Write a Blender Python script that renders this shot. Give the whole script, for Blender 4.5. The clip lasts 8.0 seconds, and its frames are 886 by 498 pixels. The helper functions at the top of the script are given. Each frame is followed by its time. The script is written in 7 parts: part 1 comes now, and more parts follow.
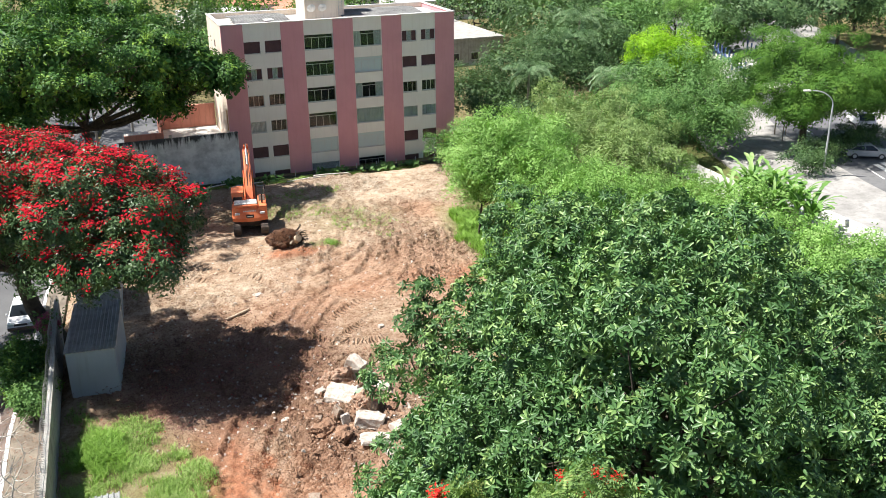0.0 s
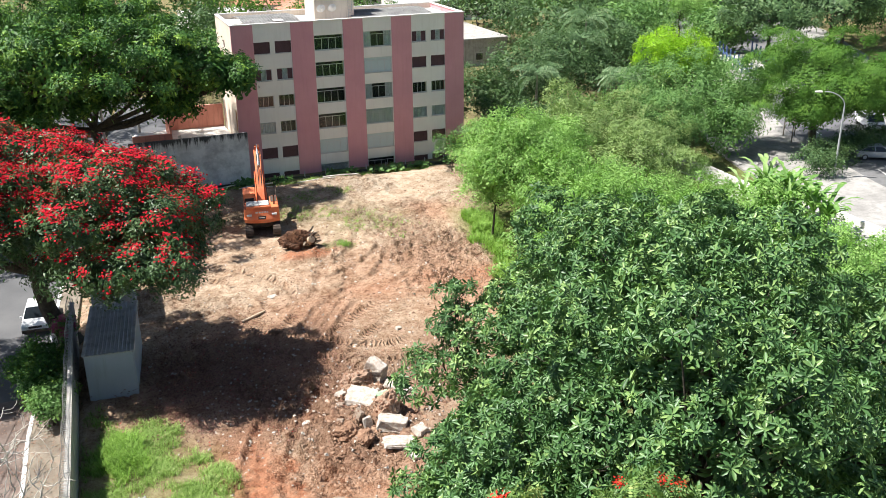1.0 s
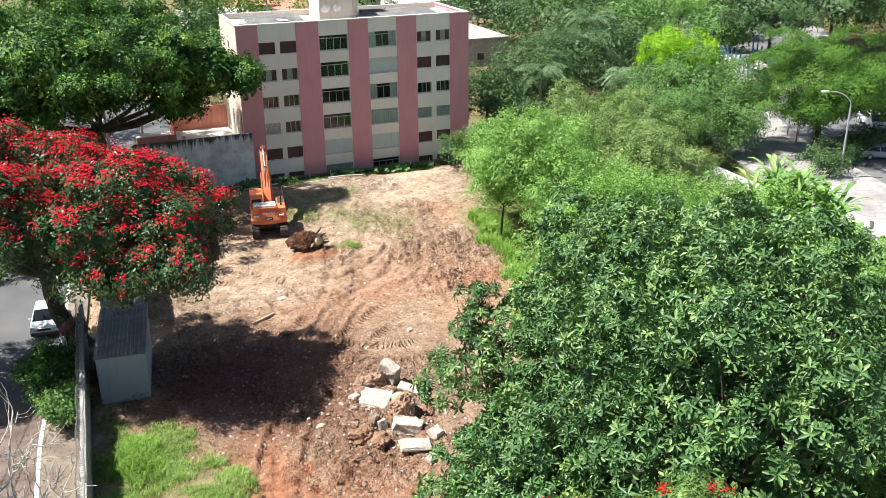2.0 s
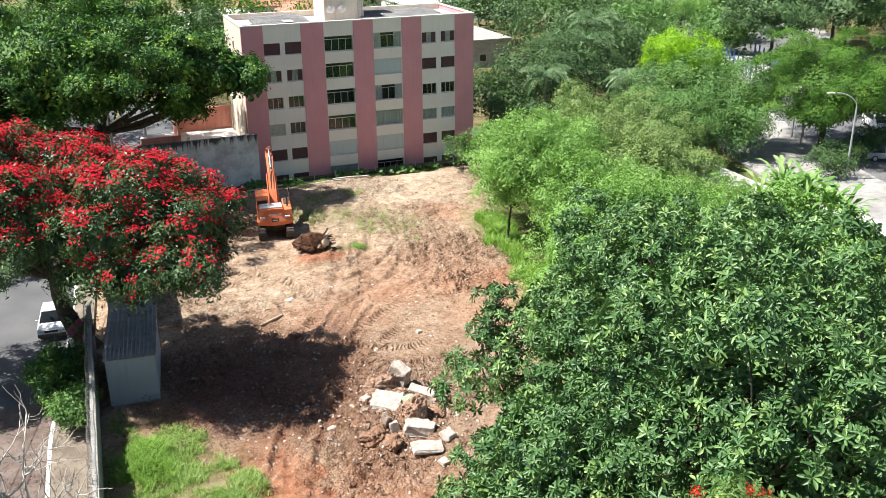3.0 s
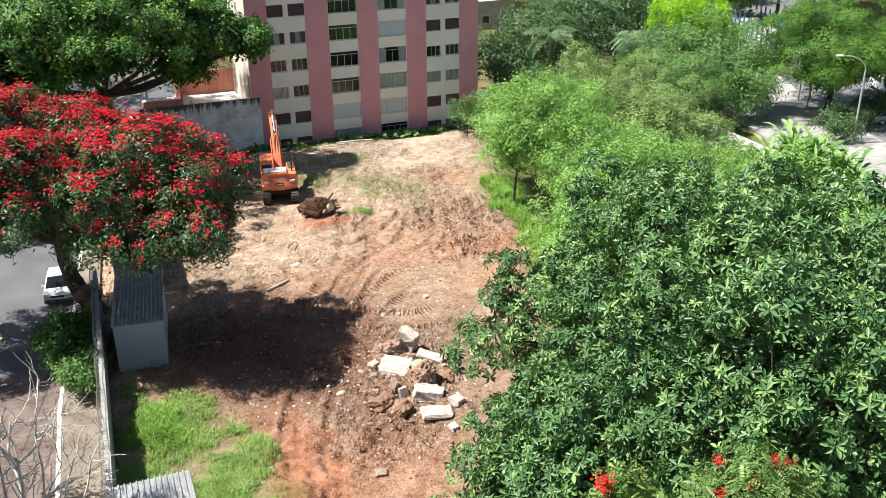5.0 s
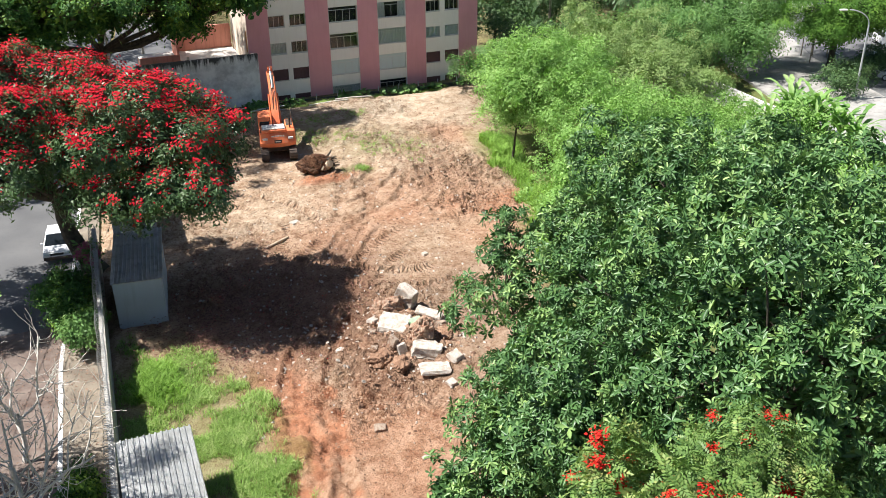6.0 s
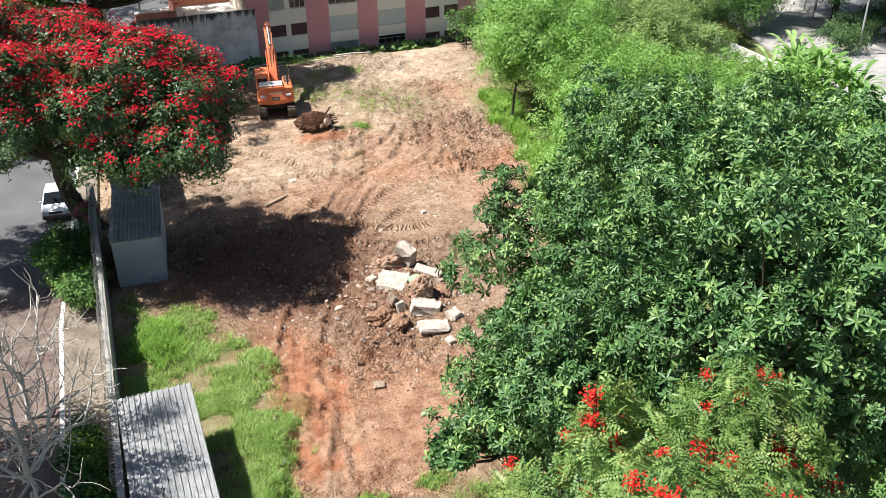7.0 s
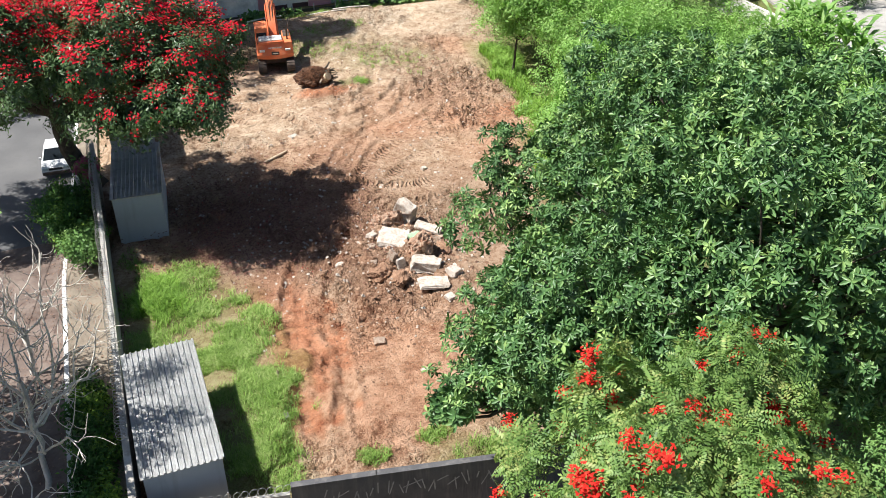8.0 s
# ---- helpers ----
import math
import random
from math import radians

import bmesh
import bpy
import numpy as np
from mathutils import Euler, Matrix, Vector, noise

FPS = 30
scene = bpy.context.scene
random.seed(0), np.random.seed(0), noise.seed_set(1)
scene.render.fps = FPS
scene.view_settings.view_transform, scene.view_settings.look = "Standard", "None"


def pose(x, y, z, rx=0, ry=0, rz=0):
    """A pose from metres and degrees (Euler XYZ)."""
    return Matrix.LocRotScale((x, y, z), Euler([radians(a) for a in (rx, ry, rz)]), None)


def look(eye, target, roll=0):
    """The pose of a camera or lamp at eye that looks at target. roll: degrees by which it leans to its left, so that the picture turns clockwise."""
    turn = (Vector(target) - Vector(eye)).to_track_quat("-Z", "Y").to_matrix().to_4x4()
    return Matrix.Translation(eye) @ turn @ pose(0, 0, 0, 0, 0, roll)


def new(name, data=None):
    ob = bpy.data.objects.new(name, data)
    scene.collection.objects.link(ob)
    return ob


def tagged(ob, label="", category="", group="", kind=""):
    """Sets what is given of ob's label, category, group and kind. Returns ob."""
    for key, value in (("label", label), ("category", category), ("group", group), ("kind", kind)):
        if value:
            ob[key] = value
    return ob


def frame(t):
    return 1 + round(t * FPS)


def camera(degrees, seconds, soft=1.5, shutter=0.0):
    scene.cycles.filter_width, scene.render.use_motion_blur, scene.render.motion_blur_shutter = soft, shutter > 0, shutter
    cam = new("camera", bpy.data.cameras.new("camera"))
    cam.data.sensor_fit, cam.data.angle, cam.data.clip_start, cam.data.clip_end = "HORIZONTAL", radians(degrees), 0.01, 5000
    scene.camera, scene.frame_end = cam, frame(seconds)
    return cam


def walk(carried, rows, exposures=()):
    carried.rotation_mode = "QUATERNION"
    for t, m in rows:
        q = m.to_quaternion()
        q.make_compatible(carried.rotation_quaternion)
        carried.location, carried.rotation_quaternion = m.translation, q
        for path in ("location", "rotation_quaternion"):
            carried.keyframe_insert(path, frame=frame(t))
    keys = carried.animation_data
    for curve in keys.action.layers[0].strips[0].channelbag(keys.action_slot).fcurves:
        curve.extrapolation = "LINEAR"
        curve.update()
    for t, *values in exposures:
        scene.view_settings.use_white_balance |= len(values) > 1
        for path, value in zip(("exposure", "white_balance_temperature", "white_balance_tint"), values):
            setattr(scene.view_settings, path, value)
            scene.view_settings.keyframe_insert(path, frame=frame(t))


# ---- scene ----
cam = camera(51.3, 8.0, soft=0.8)
PATH = [
    (0, (3.288, -1.558, 26.622), (3.955, 0.178, 25.887), -0.7),
    (0.5, (2.651, -1.145, 26.605), (3.323, 0.589, 25.87), -0.7),
    (1, (2.104, -0.724, 26.564), (2.78, 1.01, 25.83), -0.6),
    (1.5, (1.637, -0.361, 26.581), (2.318, 1.37, 25.846), -0.6),
    (3, (0.588, 0.399, 26.479), (1.28, 2.127, 25.748), -0.5),
    (3.5, (0.368, 0.606, 26.455), (1.061, 2.334, 25.725), -0.5),
    (4, (0.237, 0.773, 26.456), (0.931, 2.499, 25.723), -0.5),
    (4.5, (0.229, 0.863, 26.467), (0.918, 2.578, 25.704), -0.5),
    (6, (0.345, 0.822, 26.453), (1.01, 2.486, 25.565), -0.6),
    (6.5, (0.414, 0.813, 26.473), (1.07, 2.457, 25.543), -0.7),
    (7, (0.459, 0.812, 26.518), (1.106, 2.437, 25.547), -0.7),
    (7.5, (0.456, 0.78, 26.611), (1.093, 2.383, 25.597), -0.7),
    (8, (0.46, 0.747, 26.7), (1.086, 2.326, 25.644), -0.7),
]
EXPOSURES = [(0, 1.0), (4.5, 1.0), (6.0, 0.95), (8, 0.88)]
walk(cam, [(t, look(eye, target, roll)) for t, eye, target, roll in PATH], EXPOSURES)

# ---- light ----
SUN_TO = Vector((-0.57, 0.17, 1.0)).normalized()
world = bpy.data.worlds.new("sky")
scene.world = world
world.use_nodes = True
wn = world.node_tree
sky = wn.nodes.new("ShaderNodeTexSky")
sky.sky_type = "NISHITA"
sky.sun_disc = False
sky.sun_elevation = math.asin(SUN_TO.z)
sky.sun_rotation = math.atan2(SUN_TO.x, SUN_TO.y)
sky.altitude = 700
sky.dust_density = 1.5
wn.nodes["Background"].inputs["Strength"].default_value = 0.061
wn.links.new(sky.outputs[0], wn.nodes["Background"].inputs["Color"])
sun = new("sun", bpy.data.lights.new("sun", "SUN"))
sun.data.energy = 5.0
sun.data.angle = radians(0.53)
sun.data.color = (1.0, 0.965, 0.915)
sun.matrix_basis = look(SUN_TO * 200, (0, 0, 0))

# ---- materials ----
MATS = {}


class Nodes:
    """Short hand for a node tree."""

    def __init__(self, name):
        self.mat = bpy.data.materials.new(name)
        self.mat.use_nodes = True
        self.tree = self.mat.node_tree
        self.bsdf = self.tree.nodes["Principled BSDF"]
        self.out = self.tree.nodes["Material Output"]
        self.co = self.tree.nodes.new("ShaderNodeTexCoord").outputs["Object"]

    def add(self, kind, ins=None):
        n = self.tree.nodes.new(kind)
        for k, v in (ins or {}).items():
            if isinstance(v, bpy.types.NodeSocket):
                self.tree.links.new(v, n.inputs[k])
            else:
                n.inputs[k].default_value = v
        return n

    def noise(self, scale, detail=4, rough=0.55, dist=0.0, co=None):
        return self.add("ShaderNodeTexNoise", {"Vector": co or self.co, "Scale": scale, "Detail": detail, "Roughness": rough, "Distortion": dist}).outputs["Fac"]

    def ramp(self, fac, stops):
        n = self.add("ShaderNodeValToRGB", {"Fac": fac})
        e = n.color_ramp.elements
        while len(e) < len(stops):
            e.new(0.5)
        for el, (p, c) in zip(e, stops):
            el.position = p
            el.color = (*c, 1) if len(c) == 3 else c
        return n.outputs["Color"]

    def mix(self, fac, a, b, blend="MIX"):
        n = self.add("ShaderNodeMix")
        n.data_type, n.blend_type = "RGBA", blend
        for k, v in ((0, fac), (6, a), (7, b)):
            if isinstance(v, bpy.types.NodeSocket):
                self.tree.links.new(v, n.inputs[k])
            else:
                n.inputs[k].default_value = v if k == 0 else (*v, 1)
        return n.outputs[2]

    def math(self, op, a, b=0.0, clamp=False):
        n = self.add("ShaderNodeMath")
        n.operation, n.use_clamp = op, clamp
        for k, v in ((0, a), (1, b)):
            if isinstance(v, bpy.types.NodeSocket):
                self.tree.links.new(v, n.inputs[k])
            else:
                n.inputs[k].default_value = v
        return n.outputs[0]

    def attr(self, name):
        n = self.add("ShaderNodeAttribute")
        n.attribute_name = name
        return n.outputs["Fac"]

    def stretch(self, sx, sy, sz):
        return self.add("ShaderNodeMapping", {"Vector": self.co, "Scale": (sx, sy, sz)}).outputs["Vector"]

    def bump(self, height, strength=0.3, distance=0.05):
        b = self.add("ShaderNodeBump", {"Height": height, "Strength": strength, "Distance": distance})
        self.tree.links.new(b.outputs[0], self.bsdf.inputs["Normal"])

    def base(self, color):
        self.set("Base Color", color)

    def set(self, key, v):
        if isinstance(v, bpy.types.NodeSocket):
            self.tree.links.new(v, self.bsdf.inputs[key])
        else:
            self.bsdf.inputs[key].default_value = v if not isinstance(v, tuple) else (*v, 1)


def surface(name, c0, c1, scale=3.0, rough=0.7, metal=0.0, bump=0.3, bscale=40.0, stain=None, bdist=0.01, streak=False, stain_amount=0.6):
    """A worn surface: two tones in blotches, fine grain, optional stains (streaks that run down)."""
    if name in MATS:
        return MATS[name]
    n = Nodes(name)
    big = n.noise(scale, 5, 0.6)
    fine = n.noise(bscale, 3, 0.6)
    col = n.ramp(n.math("ADD", n.math("MULTIPLY", big, 0.75), n.math("MULTIPLY", fine, 0.25)), [(0.36, c0), (0.64, c1)])
    if stain:
        co = n.stretch(1.6, 1.6, 0.14) if streak else n.stretch(0.7, 0.7, 0.7)
        s = n.noise(2.0, 6, 0.65, co=co)
        m = n.ramp(s, [(0.5, (0, 0, 0)), (0.66, (stain_amount,) * 3)])
        col = n.mix(m, col, stain)
    n.base(col)
    n.set("Roughness", n.math("ADD", n.math("MULTIPLY", fine, 0.25), rough - 0.12, clamp=True))
    n.set("Metallic", metal)
    n.bump(fine, bump, bdist)
    MATS[name] = n.mat
    return n.mat


def leaf_mat(name, dark, light, young=None, rough=0.42, glow=0.2, patch=0.35, young_at=0.72, sheen=0.22, sprig=0.0):
    """Leaves: tones leaf by leaf and in patches, light shining through."""
    if name in MATS:
        return MATS[name]
    n = Nodes(name)
    isl = n.add("ShaderNodeNewGeometry").outputs["Random Per Island"]
    blot = n.noise(patch, 3, 0.6)
    f = n.math("ADD", n.math("MULTIPLY", isl, 0.55), n.math("MULTIPLY", n.math("SUBTRACT", blot, 0.27), 1.0), clamp=True)
    if sprig:
        f = n.math("ADD", n.math("MULTIPLY", f, 0.55), n.math("MULTIPLY", n.math("SUBTRACT", n.noise(sprig, 2, 0.5), 0.28), 1.0), clamp=True)
    dark, light, young = [c and (c[0], c[1], c[2] * 1.2) for c in (dark, light, young)]
    stops = [(0.1, dark), (0.7, light)]
    if young:
        stops = [(0.08, dark), (0.55, light), (young_at + 0.2, young)]
    col = n.ramp(f, stops)
    n.base(col)
    n.set("Roughness", rough)
    n.set("Specular IOR Level", sheen)
    tr = n.add("ShaderNodeBsdfTranslucent", {"Color": n.mix(1.0, col, (1.2, 1.3, 0.75), "MULTIPLY")})
    mx = n.add("ShaderNodeMixShader", {0: glow, 1: n.bsdf.outputs[0], 2: tr.outputs[0]})
    n.tree.links.new(mx.outputs[0], n.out.inputs["Surface"])
    MATS[name] = n.mat
    return n.mat


def plain(name, color, rough=0.5, metal=0.0):
    if name in MATS:
        return MATS[name]
    n = Nodes(name)
    fine = n.noise(30, 3)
    lo, hi = tuple(c * 0.82 for c in color), tuple(min(c * 1.12, 1) for c in color)
    n.base(n.ramp(fine, [(0.3, lo), (0.7, hi)]))
    n.set("Roughness", rough)
    n.set("Metallic", metal)
    MATS[name] = n.mat
    return n.mat


def soil_mat():
    n = Nodes("soil")
    big, mid, fine, grit = n.noise(0.22, 5, 0.6), n.noise(0.9, 6, 0.7, 0.6), n.noise(4, 7, 0.78, 0.5), n.noise(16, 5, 0.78)
    warp = n.add("ShaderNodeVectorMath", {0: n.co, 1: n.add("ShaderNodeTexNoise", {"Vector": n.co, "Scale": 4.0, "Detail": 3.0}).outputs["Color"]}).outputs[0]
    lump = n.add("ShaderNodeTexVoronoi", {"Vector": warp, "Scale": 3.4, "Randomness": 1.0})
    tone = n.add("ShaderNodeSeparateColor", {0: lump.outputs["Color"]}).outputs[0]
    churn = n.attr("churn")
    t = n.math("ADD", n.math("MULTIPLY", mid, 0.5), n.math("MULTIPLY", fine, 0.5))
    t = n.math("ADD", t, n.math("MULTIPLY", n.math("SUBTRACT", tone, 0.5), n.math("MULTIPLY", churn, 0.16)))
    col = n.ramp(t, [(0.36, (0.14, 0.074, 0.045)), (0.455, (0.355, 0.235, 0.15)), (0.57, (0.545, 0.415, 0.3))])
    pale = n.math("MULTIPLY", n.attr("pale"), n.math("ADD", 0.05, n.math("MULTIPLY", mid, 1.3)), clamp=True)
    col = n.mix(pale, col, n.ramp(t, [(0.36, (0.33, 0.24, 0.165)), (0.47, (0.53, 0.42, 0.305)), (0.6, (0.68, 0.575, 0.45))]))
    red = n.math("MULTIPLY", n.attr("red"), n.math("ADD", 0.2, n.math("MULTIPLY", fine, 1.5)), clamp=True)
    col = n.mix(red, col, n.ramp(t, [(0.36, (0.21, 0.06, 0.028)), (0.6, (0.56, 0.26, 0.145))]))
    # dark earth: damp soil tone, and tree shade painted into the colour
    moist_shade = n.math("MULTIPLY", n.attr("moist_shade"), n.math("ADD", 0.1, n.math("MULTIPLY", mid, 1.4)), clamp=True)
    col = n.mix(moist_shade, col, n.ramp(t, [(0.36, (0.096, 0.047, 0.03)), (0.6, (0.285, 0.165, 0.108))]))
    grass = n.math("MULTIPLY", n.attr("grass"), n.math("ADD", 0.15, n.math("MULTIPLY", fine, 1.5)), clamp=True)
    col = n.mix(grass, col, n.ramp(fine, [(0.35, (0.07, 0.1, 0.025)), (0.62, (0.19, 0.25, 0.07))]))
    specks = n.ramp(grit, [(0.61, (0, 0, 0)), (0.67, (0.6, 0.6, 0.6))])
    col = n.mix(specks, col, (0.66, 0.53, 0.42))
    crumbs = n.ramp(n.noise(6.5, 5, 0.72), [(0.36, (0.9, 0.9, 0.9)), (0.43, (0, 0, 0))])
    col = n.mix(n.math("MULTIPLY", crumbs, n.math("ADD", 0.35, n.math("MULTIPLY", churn, 0.65))), col, (0.15, 0.075, 0.046))
    bars = n.math("MULTIPLY", n.math("SINE", n.math("MULTIPLY", n.attr("way"), 19.0)), n.attr("tread"))
    bars = n.math("MULTIPLY", bars, n.ramp(n.noise(0.8, 4, 0.6), [(0.38, (0, 0, 0)), (0.52, (1, 1, 1))]))
    col = n.mix(n.math("MULTIPLY", bars, 0.5, clamp=True), col, (0.25, 0.13, 0.075))
    n.base(col)
    n.set("Roughness", 0.95)
    n.set("Specular IOR Level", 0.12)
    h = n.math("ADD", n.math("MULTIPLY", fine, 0.9), n.math("MULTIPLY", grit, 0.3))
    h = n.math("SUBTRACT", h, n.math("MULTIPLY", n.math("MULTIPLY", lump.outputs["Distance"], churn), 1.3))
    h = n.math("SUBTRACT", h, n.math("MULTIPLY", bars, 0.6))
    n.bump(h, 1.0, 0.2)
    return n.mat


SOIL = soil_mat()
ASPHALT = surface("asphalt", (0.085, 0.086, 0.09), (0.135, 0.135, 0.136), 0.35, 0.85, bump=0.4, bscale=60, stain=(0.08, 0.08, 0.08), stain_amount=0.4)
AVENUE = surface("avenue_asphalt", (0.115, 0.115, 0.12), (0.18, 0.18, 0.18), 0.2, 0.85, bscale=30, stain=(0.1, 0.1, 0.1))
LITTER = surface("leaf_littered_paving", (0.1, 0.072, 0.06), (0.21, 0.165, 0.14), 0.6, 0.9, bump=0.5, bscale=9, stain=(0.08, 0.042, 0.028), bdist=0.03)
PAVING = surface("worn_paving", (0.13, 0.105, 0.08), (0.29, 0.25, 0.195), 0.7, 0.9, bump=0.5, bscale=14, stain=(0.1, 0.07, 0.045), bdist=0.02)
LIGHT_PAVING = surface("light_paving", (0.25, 0.24, 0.225), (0.41, 0.395, 0.37), 0.4, 0.9, bscale=8, stain=(0.2, 0.19, 0.175))
KERB_WHITE = surface("white_kerb_paint", (0.55, 0.54, 0.52), (0.8, 0.79, 0.77), 2.0, 0.75, bscale=20, stain=(0.35, 0.32, 0.29), stain_amount=0.4)
PINK = surface("pink_render", (0.62, 0.285, 0.31), (0.69, 0.33, 0.355), 0.35, 0.85, bscale=30, stain=(0.56, 0.25, 0.27), streak=True, stain_amount=0.3)
CREAM = surface("cream_render", (0.79, 0.735, 0.665), (0.86, 0.81, 0.745), 0.4, 0.85, bscale=30, stain=(0.69, 0.63, 0.56), streak=True, stain_amount=0.3)
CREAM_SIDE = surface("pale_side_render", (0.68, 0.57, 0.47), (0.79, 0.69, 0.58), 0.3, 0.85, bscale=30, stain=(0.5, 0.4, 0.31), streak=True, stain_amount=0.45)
WHITE_WALL = surface("white_render", (0.62, 0.6, 0.57), (0.78, 0.76, 0.73), 0.5, 0.85, bscale=30, stain=(0.45, 0.43, 0.4), streak=True, stain_amount=0.5)
CONCRETE = surface("concrete", (0.3, 0.285, 0.26), (0.47, 0.45, 0.41), 1.2, 0.9, bscale=18, stain=(0.16, 0.14, 0.12), streak=True, stain_amount=0.5)
SLAB = surface("pale_concrete_slab", (0.46, 0.44, 0.41), (0.62, 0.6, 0.56), 0.5, 0.9, bscale=14, stain=(0.34, 0.31, 0.28), stain_amount=0.4)


def rubble_mat(name, c0, c1, dirt, amount):
    """Broken concrete: pale fracture, earth caked on it in patches, pits."""
    n = Nodes(name)
    mid, fine, pit = n.noise(2.5, 6, 0.7), n.noise(14, 5, 0.7), n.noise(45, 3, 0.6)
    col = n.ramp(n.math("ADD", n.math("MULTIPLY", mid, 0.5), n.math("MULTIPLY", fine, 0.5)), [(0.36, c0), (0.6, c1)])
    cake = n.math("ADD", n.math("MULTIPLY", n.noise(3.6, 6, 0.75, 0.5), 0.7), n.math("MULTIPLY", fine, 0.3))
    col = n.mix(n.math("MULTIPLY", n.ramp(cake, [(0.46, (0, 0, 0)), (0.58, (1, 1, 1))]), amount), col, n.ramp(fine, [(0.35, tuple(c * 0.55 for c in dirt)), (0.65, dirt)]))
    n.base(col)
    n.set("Roughness", 0.95)
    n.bump(n.math("ADD", fine, n.math("MULTIPLY", pit, 0.4)), 0.9, 0.06)
    return n.mat


RUBBLE = rubble_mat("broken_concrete", (0.28, 0.21, 0.155), (0.48, 0.4, 0.32), (0.27, 0.135, 0.08), 0.95)
RUBBLE_PALE = rubble_mat("broken_pale_concrete", (0.45, 0.4, 0.34), (0.7, 0.65, 0.58), (0.36, 0.22, 0.145), 0.62)
RUBBLE_BROWN = surface("earthy_rubble", (0.17, 0.088, 0.052), (0.34, 0.21, 0.135), 3.0, 0.95, bump=0.9, bscale=12, bdist=0.05)
BLACKWALL = surface("soot_dark_wall", (0.045, 0.045, 0.05), (0.1, 0.1, 0.105), 0.8, 0.85, bscale=20, stain=(0.2, 0.19, 0.18), streak=True, stain_amount=0.4)
DARKWALL = surface("damp_dark_wall", (0.035, 0.04, 0.03), (0.09, 0.085, 0.07), 1.2, 0.9, bscale=20, stain=(0.05, 0.08, 0.025))
SHEET = surface("weathered_roof_sheet", (0.46, 0.47, 0.47), (0.62, 0.63, 0.63), 0.9, 0.55, 0.0, bscale=25, stain=(0.36, 0.35, 0.33), stain_amount=0.35)
SHEET_OLD = surface("old_fibre_cement_sheet", (0.58, 0.58, 0.57), (0.76, 0.75, 0.74), 0.9, 0.8, bscale=25, stain=(0.3, 0.29, 0.27), stain_amount=0.5)
ROOF_DARK = surface("dark_roof_sheet", (0.24, 0.24, 0.235), (0.4, 0.4, 0.39), 0.5, 0.85, bscale=10, stain=(0.14, 0.14, 0.14))
HUT_WALL = surface("grey_blue_panel", (0.33, 0.37, 0.42), (0.4, 0.44, 0.49), 0.5, 0.55, bscale=30, stain=(0.27, 0.29, 0.31), streak=True, stain_amount=0.4)
ORANGE_WALL = surface("terracotta_paint", (0.56, 0.215, 0.155), (0.66, 0.3, 0.225), 0.5, 0.85, bscale=20, stain=(0.4, 0.16, 0.11), streak=True)
TILES_RED = surface("clay_roof", (0.38, 0.15, 0.09), (0.55, 0.27, 0.18), 1.0, 0.85, bscale=6, stain=(0.2, 0.1, 0.07))
BARK = surface("dark_bark", (0.035, 0.027, 0.02), (0.1, 0.08, 0.06), 3.0, 0.95, bump=0.9, bscale=22, bdist=0.04)
BARK_PALE = surface("pale_bark", (0.2, 0.16, 0.12), (0.4, 0.34, 0.27), 3.0, 0.9, bump=0.6, bscale=25, bdist=0.02)
DRYWOOD = surface("bare_grey_wood", (0.46, 0.42, 0.37), (0.72, 0.68, 0.62), 4.0, 0.9, bscale=30)
ROOT = surface("root_fibre", (0.045, 0.02, 0.012), (0.16, 0.08, 0.042), 2.5, 0.95, bump=0.9, bscale=18, bdist=0.05)
ROOT_RED = surface("red_rootlets", (0.08, 0.032, 0.017), (0.27, 0.13, 0.068), 3.0, 0.95, bump=0.5, bscale=25, bdist=0.02)
RUBBLE_LUMP = rubble_mat("stained_masonry", (0.3, 0.19, 0.125), (0.52, 0.39, 0.29), (0.3, 0.125, 0.065), 0.9)
GREEN_TILE = surface("green_painted_masonry", (0.22, 0.36, 0.2), (0.38, 0.52, 0.34), 4.0, 0.8, bscale=20)
TIMBER = surface("pale_timber", (0.42, 0.32, 0.22), (0.6, 0.49, 0.36), 3.0, 0.85, bscale=25)
EX_ORANGE = surface("orange_machine_paint", (0.68, 0.15, 0.055), (0.8, 0.225, 0.09), 1.0, 0.5, bscale=25, stain=(0.62, 0.27, 0.15), stain_amount=0.5)
EX_PALE = surface("pale_hood_panel", (0.6, 0.6, 0.57), (0.74, 0.74, 0.71), 1.0, 0.5, bscale=20, stain=(0.4, 0.38, 0.35))
STEEL_DARK = surface("dirty_track_steel", (0.05, 0.04, 0.035), (0.14, 0.1, 0.075), 2.0, 0.7, 0.3, bscale=20)
BLACK = plain("black_rubber", (0.02, 0.02, 0.02), 0.7)
GALV = surface("galvanised_steel", (0.38, 0.39, 0.4), (0.55, 0.56, 0.57), 5.0, 0.45, 0.8, bscale=40)
GREYPAINT = plain("grey_steel_paint", (0.4, 0.41, 0.41), 0.5)
BLUE = plain("blue_steel_paint", (0.05, 0.09, 0.22), 0.5)
WHITE_PAINT = surface("white_car_paint", (0.72, 0.73, 0.74), (0.8, 0.81, 0.82), 1.0, 0.25, bscale=20, bump=0.02)
SILVER_PAINT = plain("silver_car_paint", (0.4, 0.42, 0.44), 0.25, 0.3)
DARK_PAINT = plain("dark_car_paint", (0.03, 0.035, 0.05), 0.22)
SHUTTER = surface("brown_shutter", (0.075, 0.032, 0.032), (0.115, 0.052, 0.05), 1.0, 0.7, bscale=12)
FRAME = plain("grey_window_frame", (0.55, 0.55, 0.53), 0.5)
CURTAIN = surface("pale_curtain", (0.56, 0.6, 0.59), (0.76, 0.79, 0.77), 3.0, 0.9, bscale=10)
